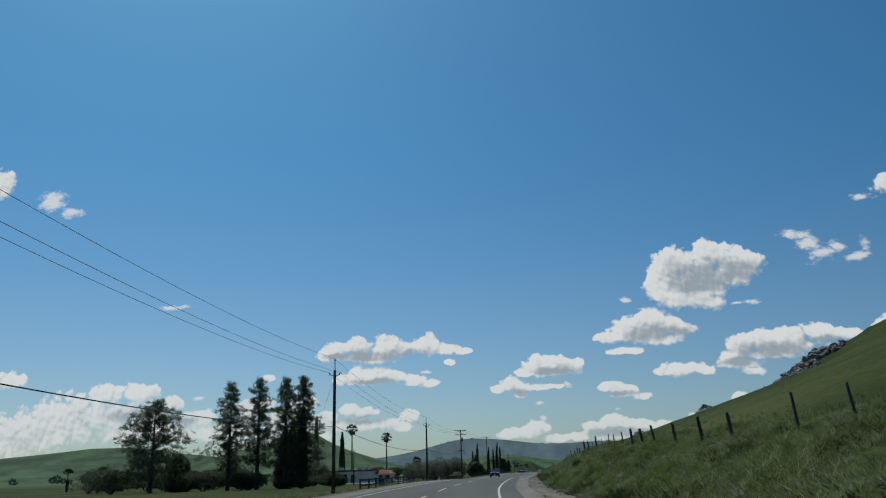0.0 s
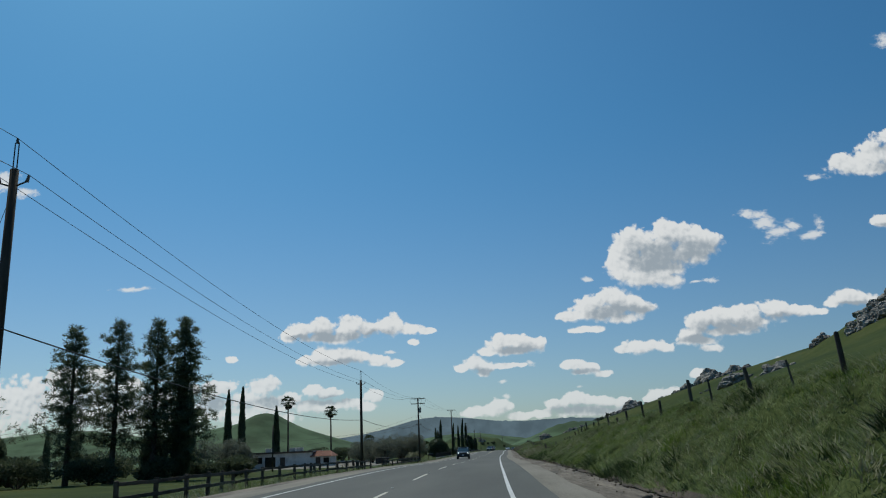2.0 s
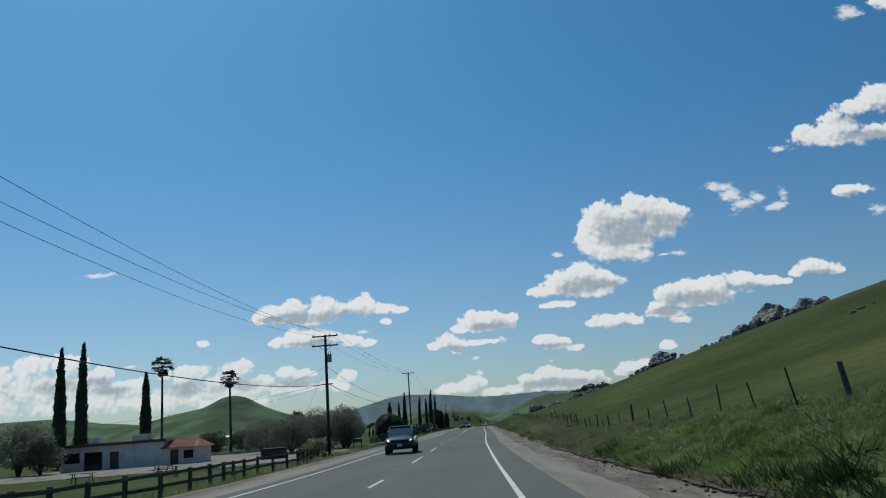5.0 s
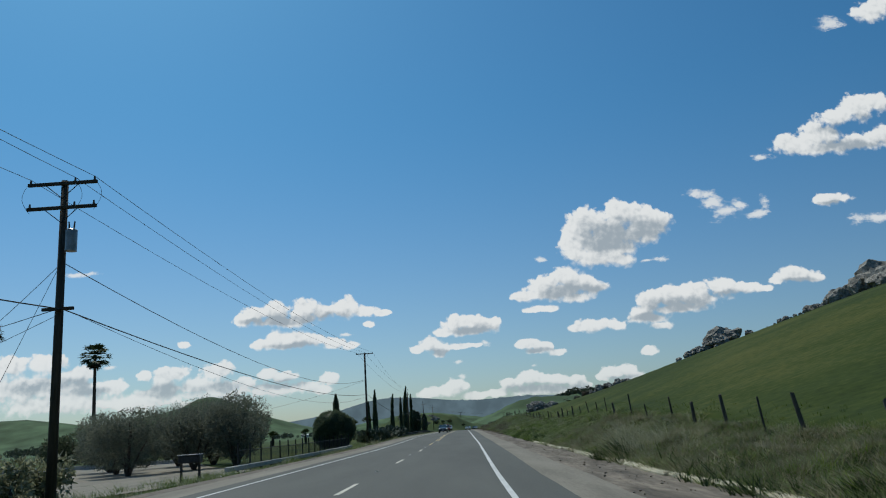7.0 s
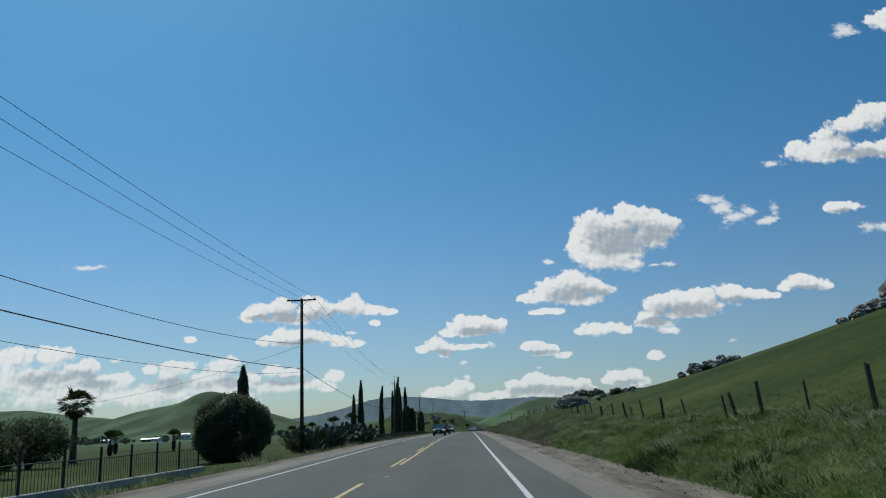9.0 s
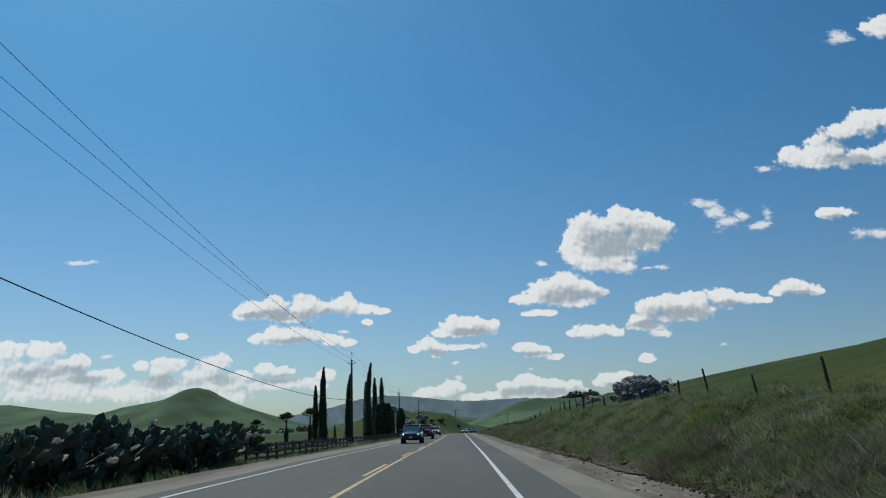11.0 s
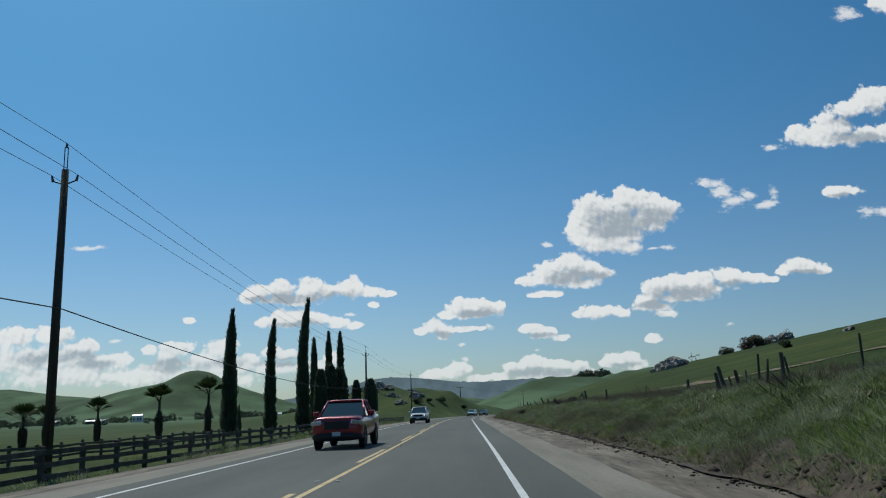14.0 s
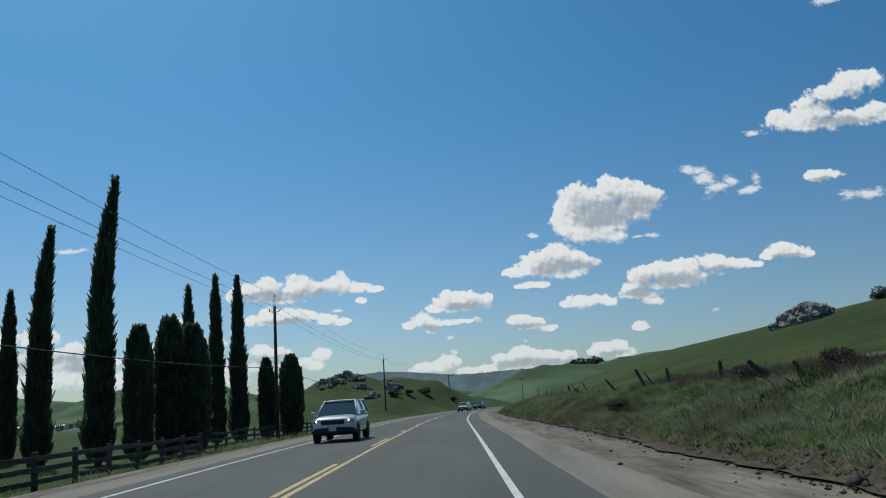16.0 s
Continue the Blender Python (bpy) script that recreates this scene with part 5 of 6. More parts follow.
rail_fence("rail_fence", -90.95, 12, lambda y: -9.2 + 0.35 * math.sin(y * 0.35), 2.45, (0.42, 0.86), "low dark brown wooden rail fence along the verge", 0.98, ((-35, -33),))
rail_fence("rail_fence", 14, 34, lambda y: -11.0 - max(0, y - 14) * 0.2, 2.45, (0.42, 0.86), "low dark brown wooden rail fence by the driveway", 0.98)
rail_fence("board_fence", 141, 262, lambda y: -9.1, 2.4, (0.24, 0.57, 0.9), "dark brown three-board ranch fence along the field", 1.08, board=(0.03, 0.15))
rail_fence("board_fence", 272, 345, lambda y: -12.5, 2.4, (0.3, 0.68, 1.06), "dark brown ranch fence beyond the cypresses", 1.25, board=(0.03, 0.15))
rail_fence("board_fence", 150, 248, lambda y: -17.5 - 0.03 * (y - 150), 2.6, (0.4, 0.95), "dark brown paddock fence in the field", 1.15)

# iron picket fence on a kerb
kerb_y = np.arange(40, 83, 1.5)
kerb = thing("kerb", pose(0, 0, 0), "low pale concrete kerb under the iron fence", "kerb", kind="structure")
for k, yy in enumerate(kerb_y):
    bm = bmesh.new()
    box(bm, (0.22, 1.49, 0.24), (0, 0, 0), bevel=0.02)
    ob = part("kerb_stone", bm, M["concrete"], kerb)
    ob.matrix_basis = pose(-9.25 + float(xc(yy)), yy + 0.75, float(zr(yy)) - 0.11)
iron = thing("iron_fence", pose(0, 0, 0), "dark iron picket fence with taller posts", "fence")
for a, b, s in (("picket", 0.009, 1.15), ("iron_post", 0.045, 1.5)):
    bm = bmesh.new()
    rod(bm, (0, 0, 0), (0, 0, s), b, b, 5)
    me = bpy.data.meshes.new(a)
    bm.to_mesh(me)
    bm.free()
    me.materials.append(M["dark_metal"])
    for yy in (np.arange(43, 83.8, 0.185) if a == "picket" else np.arange(43, 84, 2.4)):
        ob = new(a, me)
        ob.parent = iron
        ob.matrix_basis = pose(-9.55 + float(xc(yy)), float(yy), gz(-9.55 + float(xc(yy)), yy) + 0.05)
for zz in (0.22, 1.12):
    ys = np.arange(43, 84, 2.72)
    v, f = tube_arrays([(np.stack([-9.55 + xc(ys), ys, ground(-9.55 + xc(ys), ys) + 0.05 + zz], -1), np.full(len(ys), 0.018))], 4)
    part("bar", mesh_arrays("bar", v, f, M["dark_metal"]), None, iron)

# letter box on posts
mail = thing("mailbox", pose(-9.9, 37, gz(-9.9, 37)), "dark mailbox stand with a pale top beside the driveway", "mailbox")
for sx in (-0.42, 0.42):
    bm = bmesh.new()
    box(bm, (0.1, 0.1, 1.3), (sx, 0, 0.55), bevel=0.01)
    part("post", bm, M["post_wood"], mail)
bm = bmesh.new()
box(bm, (1.0, 0.5, 0.35), (0, 0, 1.05), bevel=0.04)
part("box", bm, M["dark_metal"], mail)
bm = bmesh.new()
box(bm, (1.04, 0.54, 0.03), (0, 0, 1.25), bevel=0.008)
part("lid", bm, M["metal"], mail)

# far farm sheds and tree lines at the foot of the hills
def shed(x, y, w, d, h, rz, tint):
    t = thing("farm_shed", pose(x, y, gz(x, y), 0, 0, rz), "distant low farm building with a pale metal roof", "building", "farm buildings")
    wall_box("wall", (w, d, h), (0, 0, h / 2), "stucco" if tint else "trim_brown", t)
    bm = bmesh.new()
    for s in (-1, 1):
        box(bm, (w * 1.06, d * 0.58, 0.25), (0, s * d * 0.27, h + d * 0.1), (-s * 20, 0, 0))
    part("roof", bm, M["pale_roof"], t)
    for sx in (-0.3, 0.1, 0.35):
        wall_box("window", (w * 0.12, 0.2, h * 0.35), (w * sx, -d / 2 - 0.05, h * 0.5), "shade_glass", t)


M["pale_roof"] = material("pale_roof", [(0.55, 0.56, 0.58), (0.72, 0.73, 0.74)], scale=0.3, bump=0.1, rough=0.4, metal=0.2)
for q in [(-300, 905, 9, 6, 6, 10, 1), (-322, 880, 9, 6, 3, -15, 1), (-340, 905, 16, 6, 2.6, 5, 0), (-430, 1000, 14, 8, 3.5, 0, 1), (-210, 1080, 9, 6, 3, 20, 1)]:
    shed(*q)


def tree_line(name, n, xs, ys, h, seed, label, mat="tree_far"):
    """A far belt of trees, uncountable: clumps of leaves on short stems."""
    g = np.random.default_rng(seed)
    V, F, o = [], [], 0
    for k in range(n):
        x, y = g.uniform(*xs), g.uniform(*ys)
        hh = h * g.uniform(0.5, 1.2)
        z = gz(x, y)
        m = 130
        d = g.normal(size=(m, 3))
        d /= np.linalg.norm(d, axis=1)[:, None]
        c = np.array([x, y, z + hh * 0.55]) + d * np.array([hh * 0.55, hh * 0.55, hh * 0.48]) * g.uniform(0.5, 1.05, (m, 1))
        v, f = leaf_quads(c, d + g.normal(0, 0.6, (m, 3)), hh * 0.16, hh * 0.2, g)
        V.append(v)
        F.append(f + o)
        o += len(v)
    ob = new(name, mesh_arrays(name, np.concatenate(V), np.concatenate(F), M[mat]))
    return tagged(ob, label, "trees", kind="stuff")


tree_line("far_trees", 110, (-600, -150), (930, 1150), 6.5, 1, "dark belt of trees at the foot of the hills")
tree_line("far_trees", 22, (-420, -230), (760, 900), 5, 2, "scattered dark farm trees in the valley")
tree_line("far_trees", 60, (-900, -500), (1100, 1500), 11, 3, "dark belt of trees at the foot of the hills")
tree_line("hilltop_trees", 60, (245, 345), (1960, 2040), 15, 4, "dark grove on the skyline of the hill")


# far blue ridge beyond the valley: plain backdrop, haze put into its glowing colour
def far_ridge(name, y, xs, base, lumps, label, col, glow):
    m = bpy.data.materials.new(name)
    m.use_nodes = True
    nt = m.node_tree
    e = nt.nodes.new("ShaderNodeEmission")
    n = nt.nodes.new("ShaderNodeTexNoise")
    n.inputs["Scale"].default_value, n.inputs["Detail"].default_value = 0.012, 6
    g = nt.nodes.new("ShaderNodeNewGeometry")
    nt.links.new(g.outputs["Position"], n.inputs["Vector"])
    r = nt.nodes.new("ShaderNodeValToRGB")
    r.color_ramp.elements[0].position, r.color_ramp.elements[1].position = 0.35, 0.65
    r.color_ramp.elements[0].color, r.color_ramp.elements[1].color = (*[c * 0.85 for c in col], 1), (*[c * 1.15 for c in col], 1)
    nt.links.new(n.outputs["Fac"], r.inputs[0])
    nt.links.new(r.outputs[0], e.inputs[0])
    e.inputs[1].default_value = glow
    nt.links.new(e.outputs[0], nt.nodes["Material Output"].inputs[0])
    g = np.random.default_rng(9)
    x = np.arange(xs[0], xs[1], 6.0)
    h = base + sum(a * np.exp(-0.5 * ((x - c) / w) ** 2) for c, a, w in lumps)
    # tree tops along the crest
    h = h + 3.0 * np.abs(np.convolve(g.normal(size=len(x)), np.ones(3) / 3, mode="same")) * (np.sin(x / 130) > -0.3)
    n_ = len(x)
    V = np.concatenate([np.stack([x, 0 * x + y, 0 * x - 40], -1), np.stack([x, 0 * x + y + 60, h], -1)])
    i = np.arange(n_ - 1)
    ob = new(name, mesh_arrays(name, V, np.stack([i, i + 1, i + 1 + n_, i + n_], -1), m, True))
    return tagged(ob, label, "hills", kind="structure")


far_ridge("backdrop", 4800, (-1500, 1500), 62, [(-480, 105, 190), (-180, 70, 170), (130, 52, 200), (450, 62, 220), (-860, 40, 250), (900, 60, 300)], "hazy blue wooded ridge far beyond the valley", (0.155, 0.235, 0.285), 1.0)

# ---- right: outcrops, posts, shrubs ----
outcrop(62, 110, 9, 3.4, 18, 81, spread=1.1)
outcrop(72, 112, 6, 3.0, 10, 87)
outcrop(49.5, 110, 2.6, 0.6, 12, 116, dep=2.2)
outcrop(54.5, 110.5, 3.0, 0.85, 14, 117, dep=2.6)
outcrop(41.5, 114.5, 4.6, 2.3, 12, 82)
outcrop(37.5, 113, 3.2, 1.2, 8, 88)
outcrop(24.7, 120, 2.2, 1.2, 8, 83)
outcrop(28.0, 123, 2.2, 0.9, 6, 89)
outcrop(36.6, 296, 2.7, 1.9, 14, 85)
outcrop(44.5, 20, 2.7, 2.0, 14, 94, spread=1.15)
outcrop(42, 31, 2.2, 0.5, 5, 111)
outcrop(54.5, -13, 4.5, 2.0, 18, 86, spread=1.25, dep=5)
outcrop(60, -6, 5.5, 2.2, 18, 90, spread=1.25, dep=6)
outcrop(67, 2, 6, 2.4, 16, 112, spread=1.25, dep=7)
outcrop(75, 12, 6, 2.0, 12, 113, spread=1.2, dep=7)
outcrop(54, 7, 2.0, 1.5, 7, 114)
outcrop(36, -24, 3.0, 1.7, 9, 91)
outcrop(55, 300, 3.5, 1.8, 7, 92)
outcrop(48, 262, 1.6, 0.7, 4, 93)
for k, q in enumerate([(-22.5, 428, 4.5, 2.3, 18), (-25.9, 421.5, 3.4, 1.6, 14), (-17.6, 416.5, 2.8, 1.3, 8), (-15, 407, 2.4, 1.3, 7), (-10.4, 419.5, 3.2, 1.8, 10), (-13, 436, 2.6, 1.4, 7), (-29, 424, 2.4, 1.2, 6)]):
    outcrop(q[0], q[1], q[2], q[3], q[4], 95 + k, "grey boulders scattered over the green knoll")
for k, q in enumerate([(-9.5, 408, 1.9, 1.6), (-3.3, 427, 1.8, 1.6), (-6.5, 413, 1.0, 0.9), (4, 440, 1.2, 1.0)]):
    bush(q[0], q[1], (q[2], q[2] * 0.8, q[3]), 420 + k, "bush_leaf", 1500, "dark green shrub on the rocky knoll", "hill_shrub", False, 0.22, 9, "shrubs on the hill")


def big_boulder(x, y, sx, sy, h, seed):
    """One large weathered dome of granite with cracks and slabs."""
    z0 = gz(x, y)
    t = thing("granite_boulder", pose(x, y, z0), "large cracked grey granite dome behind the fence", "rock")
    bm = bmesh.new()
    icosphere(bm, 1.0, Matrix(), 6)
    o = Vector((seed * 3.7, 1.3, seed))
    for v in bm.verts:
        d = v.co.normalized()
        k = 0.20 * noise.fractal(d * 1.1 + o, 1.0, 2.0, 3) + 0.05 * noise.fractal(d * 6 + o, 0.8, 2.1, 4)
        q = Vector((d.x * 3.0 + d.z * 1.2, d.y * 2.6, d.z * 3.6 - d.x * 1.0))
        c = noise.voronoi(q + o)[0]
        k += 0.22 * (min(0.2, c[1] - c[0]) - 0.2) + 0.09 * (noise.cell(q * 1.0 + o) - 0.5)
        flat = 0.78 + 0.22 * max(0, 1 - abs(d.z))
        v.co = Vector((d.x * sx, d.y * sy, d.z * h * flat * (1 - 0.03 * d.x))) * (1 + k)
    part("dome", bm, M["rock"], t)
    for k in range(5):
        ob = new("slab", BOULDERS[k])
        ob.parent = t
        a = k * 1.3 + 2.6
        ob.matrix_basis = Matrix.LocRotScale((math.cos(a) * sx * 0.95, math.sin(a) * sy * 0.95, 0.1), Euler((0.2 * k, 0.3, k)), Vector((0.9, 0.8, 0.55)) * (0.6 + 0.1 * k))
    return t


big_boulder(19.15, 166.0, 2.35, 2.9, 2.45, 4)
bush(50.4, 299.5, (1.8, 1.6, 2.3), 205, "brown_stalk", 3800, "half-bare brownish shrub on the hillside", "hill_shrub", False, 0.16, 14, "shrubs on the hill", -0.4)
bush(52.6, 300, (1.9, 1.7, 2.2), 201, "olive_leaf", 4500, "round green shrub on the hillside", "hill_shrub", False, 0.2, 16, "shrubs on the hill", -0.55)
bush(47.5, 301.5, (1.4, 1.2, 1.4), 202, "olive_leaf", 2200, "low green shrub on the hillside", "hill_shrub", False, 0.18, 10, "shrubs on the hill", -0.35)
bush(38, 255, (0.8, 0.8, 0.8), 203, "bush_leaf", 900, "low green shrub on the hillside", "hill_shrub", False, 0.15, 7, "shrubs on the hill")


def bare_tree(x, y, h, seed, w=0.5):
    g = np.random.default_rng(seed)
    t = thing("bare_tree", pose(x, y, gz(x, y)), "small leafless tree with dark spreading twigs", "tree", "bare trees")
    paths = []

    def grow(p, d, L, r, lev):
        n = 4
        pts = [p]
        for _ in range(n):
            d = d + g.normal(0, 0.22, 3)
            d /= np.linalg.norm(d)
            pts.append(pts[-1] + d * L / n)
        paths.append((np.array(pts), np.linspace(r, r * 0.6, n + 1)))
        if lev < 4:
            for _ in range(3):
                e = d + g.normal(0, w, 3)
                grow(pts[-1], e / np.linalg.norm(e), L * g.uniform(0.6, 0.8), r * 0.6, lev + 1)

    grow(np.zeros(3), np.array([0.0, 0, 1]), h * 0.32, 0.035 * h, 0)
    v, f = tube_arrays(paths, 4)
    part("branches", mesh_arrays("branches", v, f, M["bark"], True), None, t)


bare_tree(44.4, 308, 2.3, 1, 0.75)
bare_tree(60.5, 306, 2.4, 2, 0.7)
bare_tree(66, 505, 8, 3, 0.75)
bare_tree(72, 514, 7.5, 4, 0.75)
bare_tree(13.6, 236, 1.4, 5, 0.8)


def fence_post(y, g, stout):
    wild = y > 190
    x = float(np.interp(y, [-40, -10], [11.15, 11.8])) + g.uniform(-0.1, 0.1) + float(xc(y))
    z = gz(x, y)
    h = g.uniform(0.8, 0.98) if y < -40 else g.uniform(0.92, 1.1) if not wild else g.uniform(0.8, 1.15)
    tilt = g.uniform(-13, -3) if y < 150 else g.uniform(-8, 3) if not wild else g.uniform(-42, 8) if y > 240 else g.uniform(-14, 6)
    t = thing("fence_post", pose(x, y, z, g.uniform(-4, 4), tilt, g.uniform(-20, 20)), ("stout" if stout else "thin") + " weathered dark wooden fence post in the grass", "fence post", "posts along the grass bank")
    r = g.uniform(0.06, 0.082) if stout else g.uniform(0.03, 0.045)
    bm = bmesh.new()
    rod(bm, (0, 0, -0.3), (0.01, 0.0, h * 0.5), r, r * 0.96, 9)
    rod(bm, (0.01, 0, h * 0.5), (0.025, 0.01, h), r * 0.96, r * 0.85, 9)
    for v in bm.verts:
        if v.co.z > h - 0.02:
            v.co.z += g.uniform(-0.05, 0.03)
    part("post", bm, M["post_wood"], t)


gp = np.random.default_rng(5)
STOUT = [-135.5, -131.8, -127.7, -123.7, -120.5, -117.0, -98.9, -92.7, -85.0, -79.8, -75.2, -70.2, -67.0, -62.9, -53.7, -49.5, -37.8, -29.2, -3.0, 5.5, 16.7, 20.9, 27.5, 31.4, 47.3, 66.0, 72.9,
         75.3, 85.6, 93.6, 101.6, 113, 136.9, 147.1, 151.7, 155.6, 162.7, 166.9, 178.2, 186.9, 194.0, 197.2, 198.6, 199.4, 203.5, 221.3, 229.5, 243.5, 246.1, 250.4, 256.8, 261.0, 267.6, 280, 283, 286]
THIN = [-155, -151.5, -147.8, -144.2, -140.9, -113.9, -110.5, -107, -103.5, -95.8, -88.5, -58, -45.2, -41.3, -33.3, -26.0, -22.9, -19.0, -15.4, -11.0, -7.0, 0.8, 7.9, 10.7, 14.1, 23.9, 34.7, 38.8, 42.8,
        50.5, 54.3, 57.9, 62.1, 69.4, 76.2, 81.3, 89.4, 91.7, 97.3, 105.5, 109.2, 117, 121.5, 126.5, 130.2, 133.7, 140.6, 143.9, 159.2, 170.4, 174.6, 189.4, 193.3, 195.1, 195.8, 196.7, 198.1, 211, 236, 258.8, 276, 281.5, 290, 296, 304, 315]
for y in STOUT:
    fence_post(y, gp, True)
for y in THIN:
    fence_post(y, gp, False)

# berm of pale asphalt at the foot of the bank
for k in range(22):
    yy = 4 + 2.4 * k
    bm = bmesh.new()
    box(bm, (0.26, 2.36, 0.16), (0, 0, -0.03), bevel=0.04)
    ob = part("berm", bm, M["berm"] if "berm" in M else M.setdefault("berm", material("berm", [(0.32, 0.29, 0.2), (0.46, 0.42, 0.3), (0.55, 0.51, 0.38)], scale=1.2, bump=0.5, bump_scale=14, rough=0.9)))
    ob.parent = road
    ob.matrix_basis = pose(7.25 + 0.1 * math.sin(yy * 0.6) + float(xc(yy)), yy, float(zr(yy)))

M["tan_dirt"] = material("tan_dirt", [(0.13, 0.095, 0.055), (0.21, 0.155, 0.095), (0.29, 0.22, 0.145)], scale=0.4, bump=0.6, bump_scale=6, rough=0.95)


def bare_patch(x, y, length, width, turn, seed):
    """A worn patch of bare earth with a ragged outline, lying on the slope."""
    g = np.random.default_rng(seed)
    n = 30
    f = np.linspace(-1, 1, n)
    half = width * 0.5 * np.sqrt(np.clip(1 - f * f, 0, 1)) * np.convolve(g.uniform(0.3, 1.5, n + 2), np.ones(3) / 3, mode="valid")
    mid = 0.35 * width * np.convolve(g.normal(size=n + 4), np.ones(5) / 5, mode="valid")
    c, s = math.cos(radians(turn)), math.sin(radians(turn))
    V = []
    for q in (-1, -0.33, 0.33, 1):
        u, v = f * length / 2, mid + half * q
        px, py = x + u * c - v * s, y + u * s + v * c
        V.append(np.stack([px, py, ground(px, py) + 0.05], -1))
    i = np.arange(n - 1)
    F = np.concatenate([np.stack([k * n + i, k * n + i + 1, (k + 1) * n + i + 1, (k + 1) * n + i], -1) for k in range(3)])
    return tagged(new("bare_earth", mesh_arrays("bare_earth", np.concatenate(V), F, M["tan_dirt"], True)), "bare tan earth worn into the green hillside", "earth", kind="structure")


for k, q in enumerate([(19.2, 217, 14, 2.2, 105), (17.6, 228, 11, 0.7, 108), (15.8, 246, 9, 1.2, 100), (22.6, 210, 9, 0.8, 100), (15.5, 258, 8, 0.5, 95)]):
    bare_patch(*q, 40 + k)

# the bank: dark matted turf, raw soil at its foot
def toe(y): return np.interp(y, TAB, TOE_T)


def bank_sheet(name, x0, x1, y0, y1, lift, mat, label, wob, seed, nx=12):
    ys = np.arange(y0, y1 + 0.5, 0.5)
    g = np.random.default_rng(seed)
    w = [np.convolve(g.normal(size=len(ys) + 6), np.ones(7) / 7, mode="valid") * wob for _ in range(2)]
    f = np.linspace(0, 1, nx + 1)
    X = (toe(ys) + x0 + w[0])[:, None] * (1 - f) + (toe(ys) + x1 + w[1])[:, None] * f
    Y = np.repeat(ys[:, None], nx + 1, 1)
    W = X + xc(Y)
    Z = np.maximum(ground(W, Y), zr(Y) - 0.03) + lift
    i = np.arange(len(ys) * (nx + 1)).reshape(len(ys), nx + 1)
    ob = new(name, mesh_arrays(name, np.stack([W, Y, Z], -1).reshape(-1, 3), np.stack([i[:-1, :-1], i[:-1, 1:], i[1:, 1:], i[1:, :-1]], -1).reshape(-1, 4), mat, True))
    return tagged(ob, label, "bank", kind="structure")


# soil-green undergrowth, coloured dark so the gaps between tufts read dark
bank_sheet("turf_bank", 0.2, 5.2, -200, 335, 0.025, M["turf"], "dark matted turf under the grass of the bank", 0.25, 21, 16)
bank_sheet("soil_bank", -0.2, 0.42, 92, 335, 0.04, M["soil"], "raw dark soil at the foot of the bank", 0.35, 22, 6)
bank_sheet("soil_bank", -0.15, 0.25, -200, 0, 0.04, M["soil"], "raw dark soil at the foot of the bank", 0.3, 23, 5)


# ---- grass ----
def blades(name, n, xr, yr, h, w, per, mat, label, seed, lean=0.35, patch=None, clump=0.0, wind=(-0.25, -0.12), dens_pow=1.0, from_toe=False):
    """Tufts of blades, drawn together in clumps: one object of stuff."""
    g = np.random.default_rng(seed)
    xp = xr[0] + (xr[1] - xr[0]) * g.uniform(0, 1, n) ** dens_pow
    yy = g.uniform(*yr, n)
    tall = np.ones(n)
    if clump:
        m = max(4, int(n / 14))
        cx_, cy_ = g.uniform(*xr, m), g.uniform(*yr, m)
        j = g.integers(0, m, n)
        r_ = clump * g.uniform(0.5, 1.6, m)
        a = np.where(g.uniform(size=n) < 0.75, 1, 0)
        xp = np.where(a, np.clip(cx_[j] + g.normal(0, 1, n) * r_[j], xr[0] - 0.1, xr[1] + 0.3), xp)
        yy = np.where(a, cy_[j] + g.normal(0, 1, n) * r_[j], yy)
        tall = np.where(a, g.lognormal(0, 0.32, m)[j], 0.7)
    if from_toe:
        xp = xp + toe(yy)
    if patch is not None:
        keep = (np.sin(xp * 1.3 + yy * 0.43 + seed) + np.sin(yy * 0.71 - xp * 0.57 + 2 * seed) + 0.8 * np.sin(yy * 0.13 + seed) + g.normal(0, 0.45, n)) > patch
        xp, yy, tall = xp[keep], yy[keep], tall[keep]
    n = len(xp)
    x = xp + xc(yy)
    z = ground(x, yy)
    base = np.repeat(np.stack([x, yy, z], -1), per, 0)
    m = len(base)
    base[:, :2] += g.normal(0, 0.07, (m, 2))
    hh = np.repeat(h * tall * g.uniform(0.6, 1.2, n), per) * g.uniform(0.55, 1.15, m)
    a = g.uniform(0, 2 * np.pi, m)
    s = np.stack([np.cos(a), np.sin(a), 0 * a], -1) * (w * g.uniform(0.6, 1.3, m))[:, None] * 0.5
    bend = np.stack([wind[0] + 0.3 * np.sin(base[:, 1] * 0.9 + base[:, 0]), wind[1] + 0.3 * np.sin(base[:, 1] * 0.6 - base[:, 0] * 1.7), 0 * a], -1)
    tip = base + np.stack([g.normal(0, lean, m), g.normal(0, lean, m), np.ones(m)], -1) * hh[:, None] + bend * hh[:, None]
    base[:, 2] -= 0.05
    V = np.stack([base - s, base + s, tip], 1).reshape(-1, 3)
    ob = new(name, mesh_arrays(name, V, np.arange(3 * m).reshape(-1, 3), M[mat]))
    return tagged(ob, label, "grass", kind="stuff")


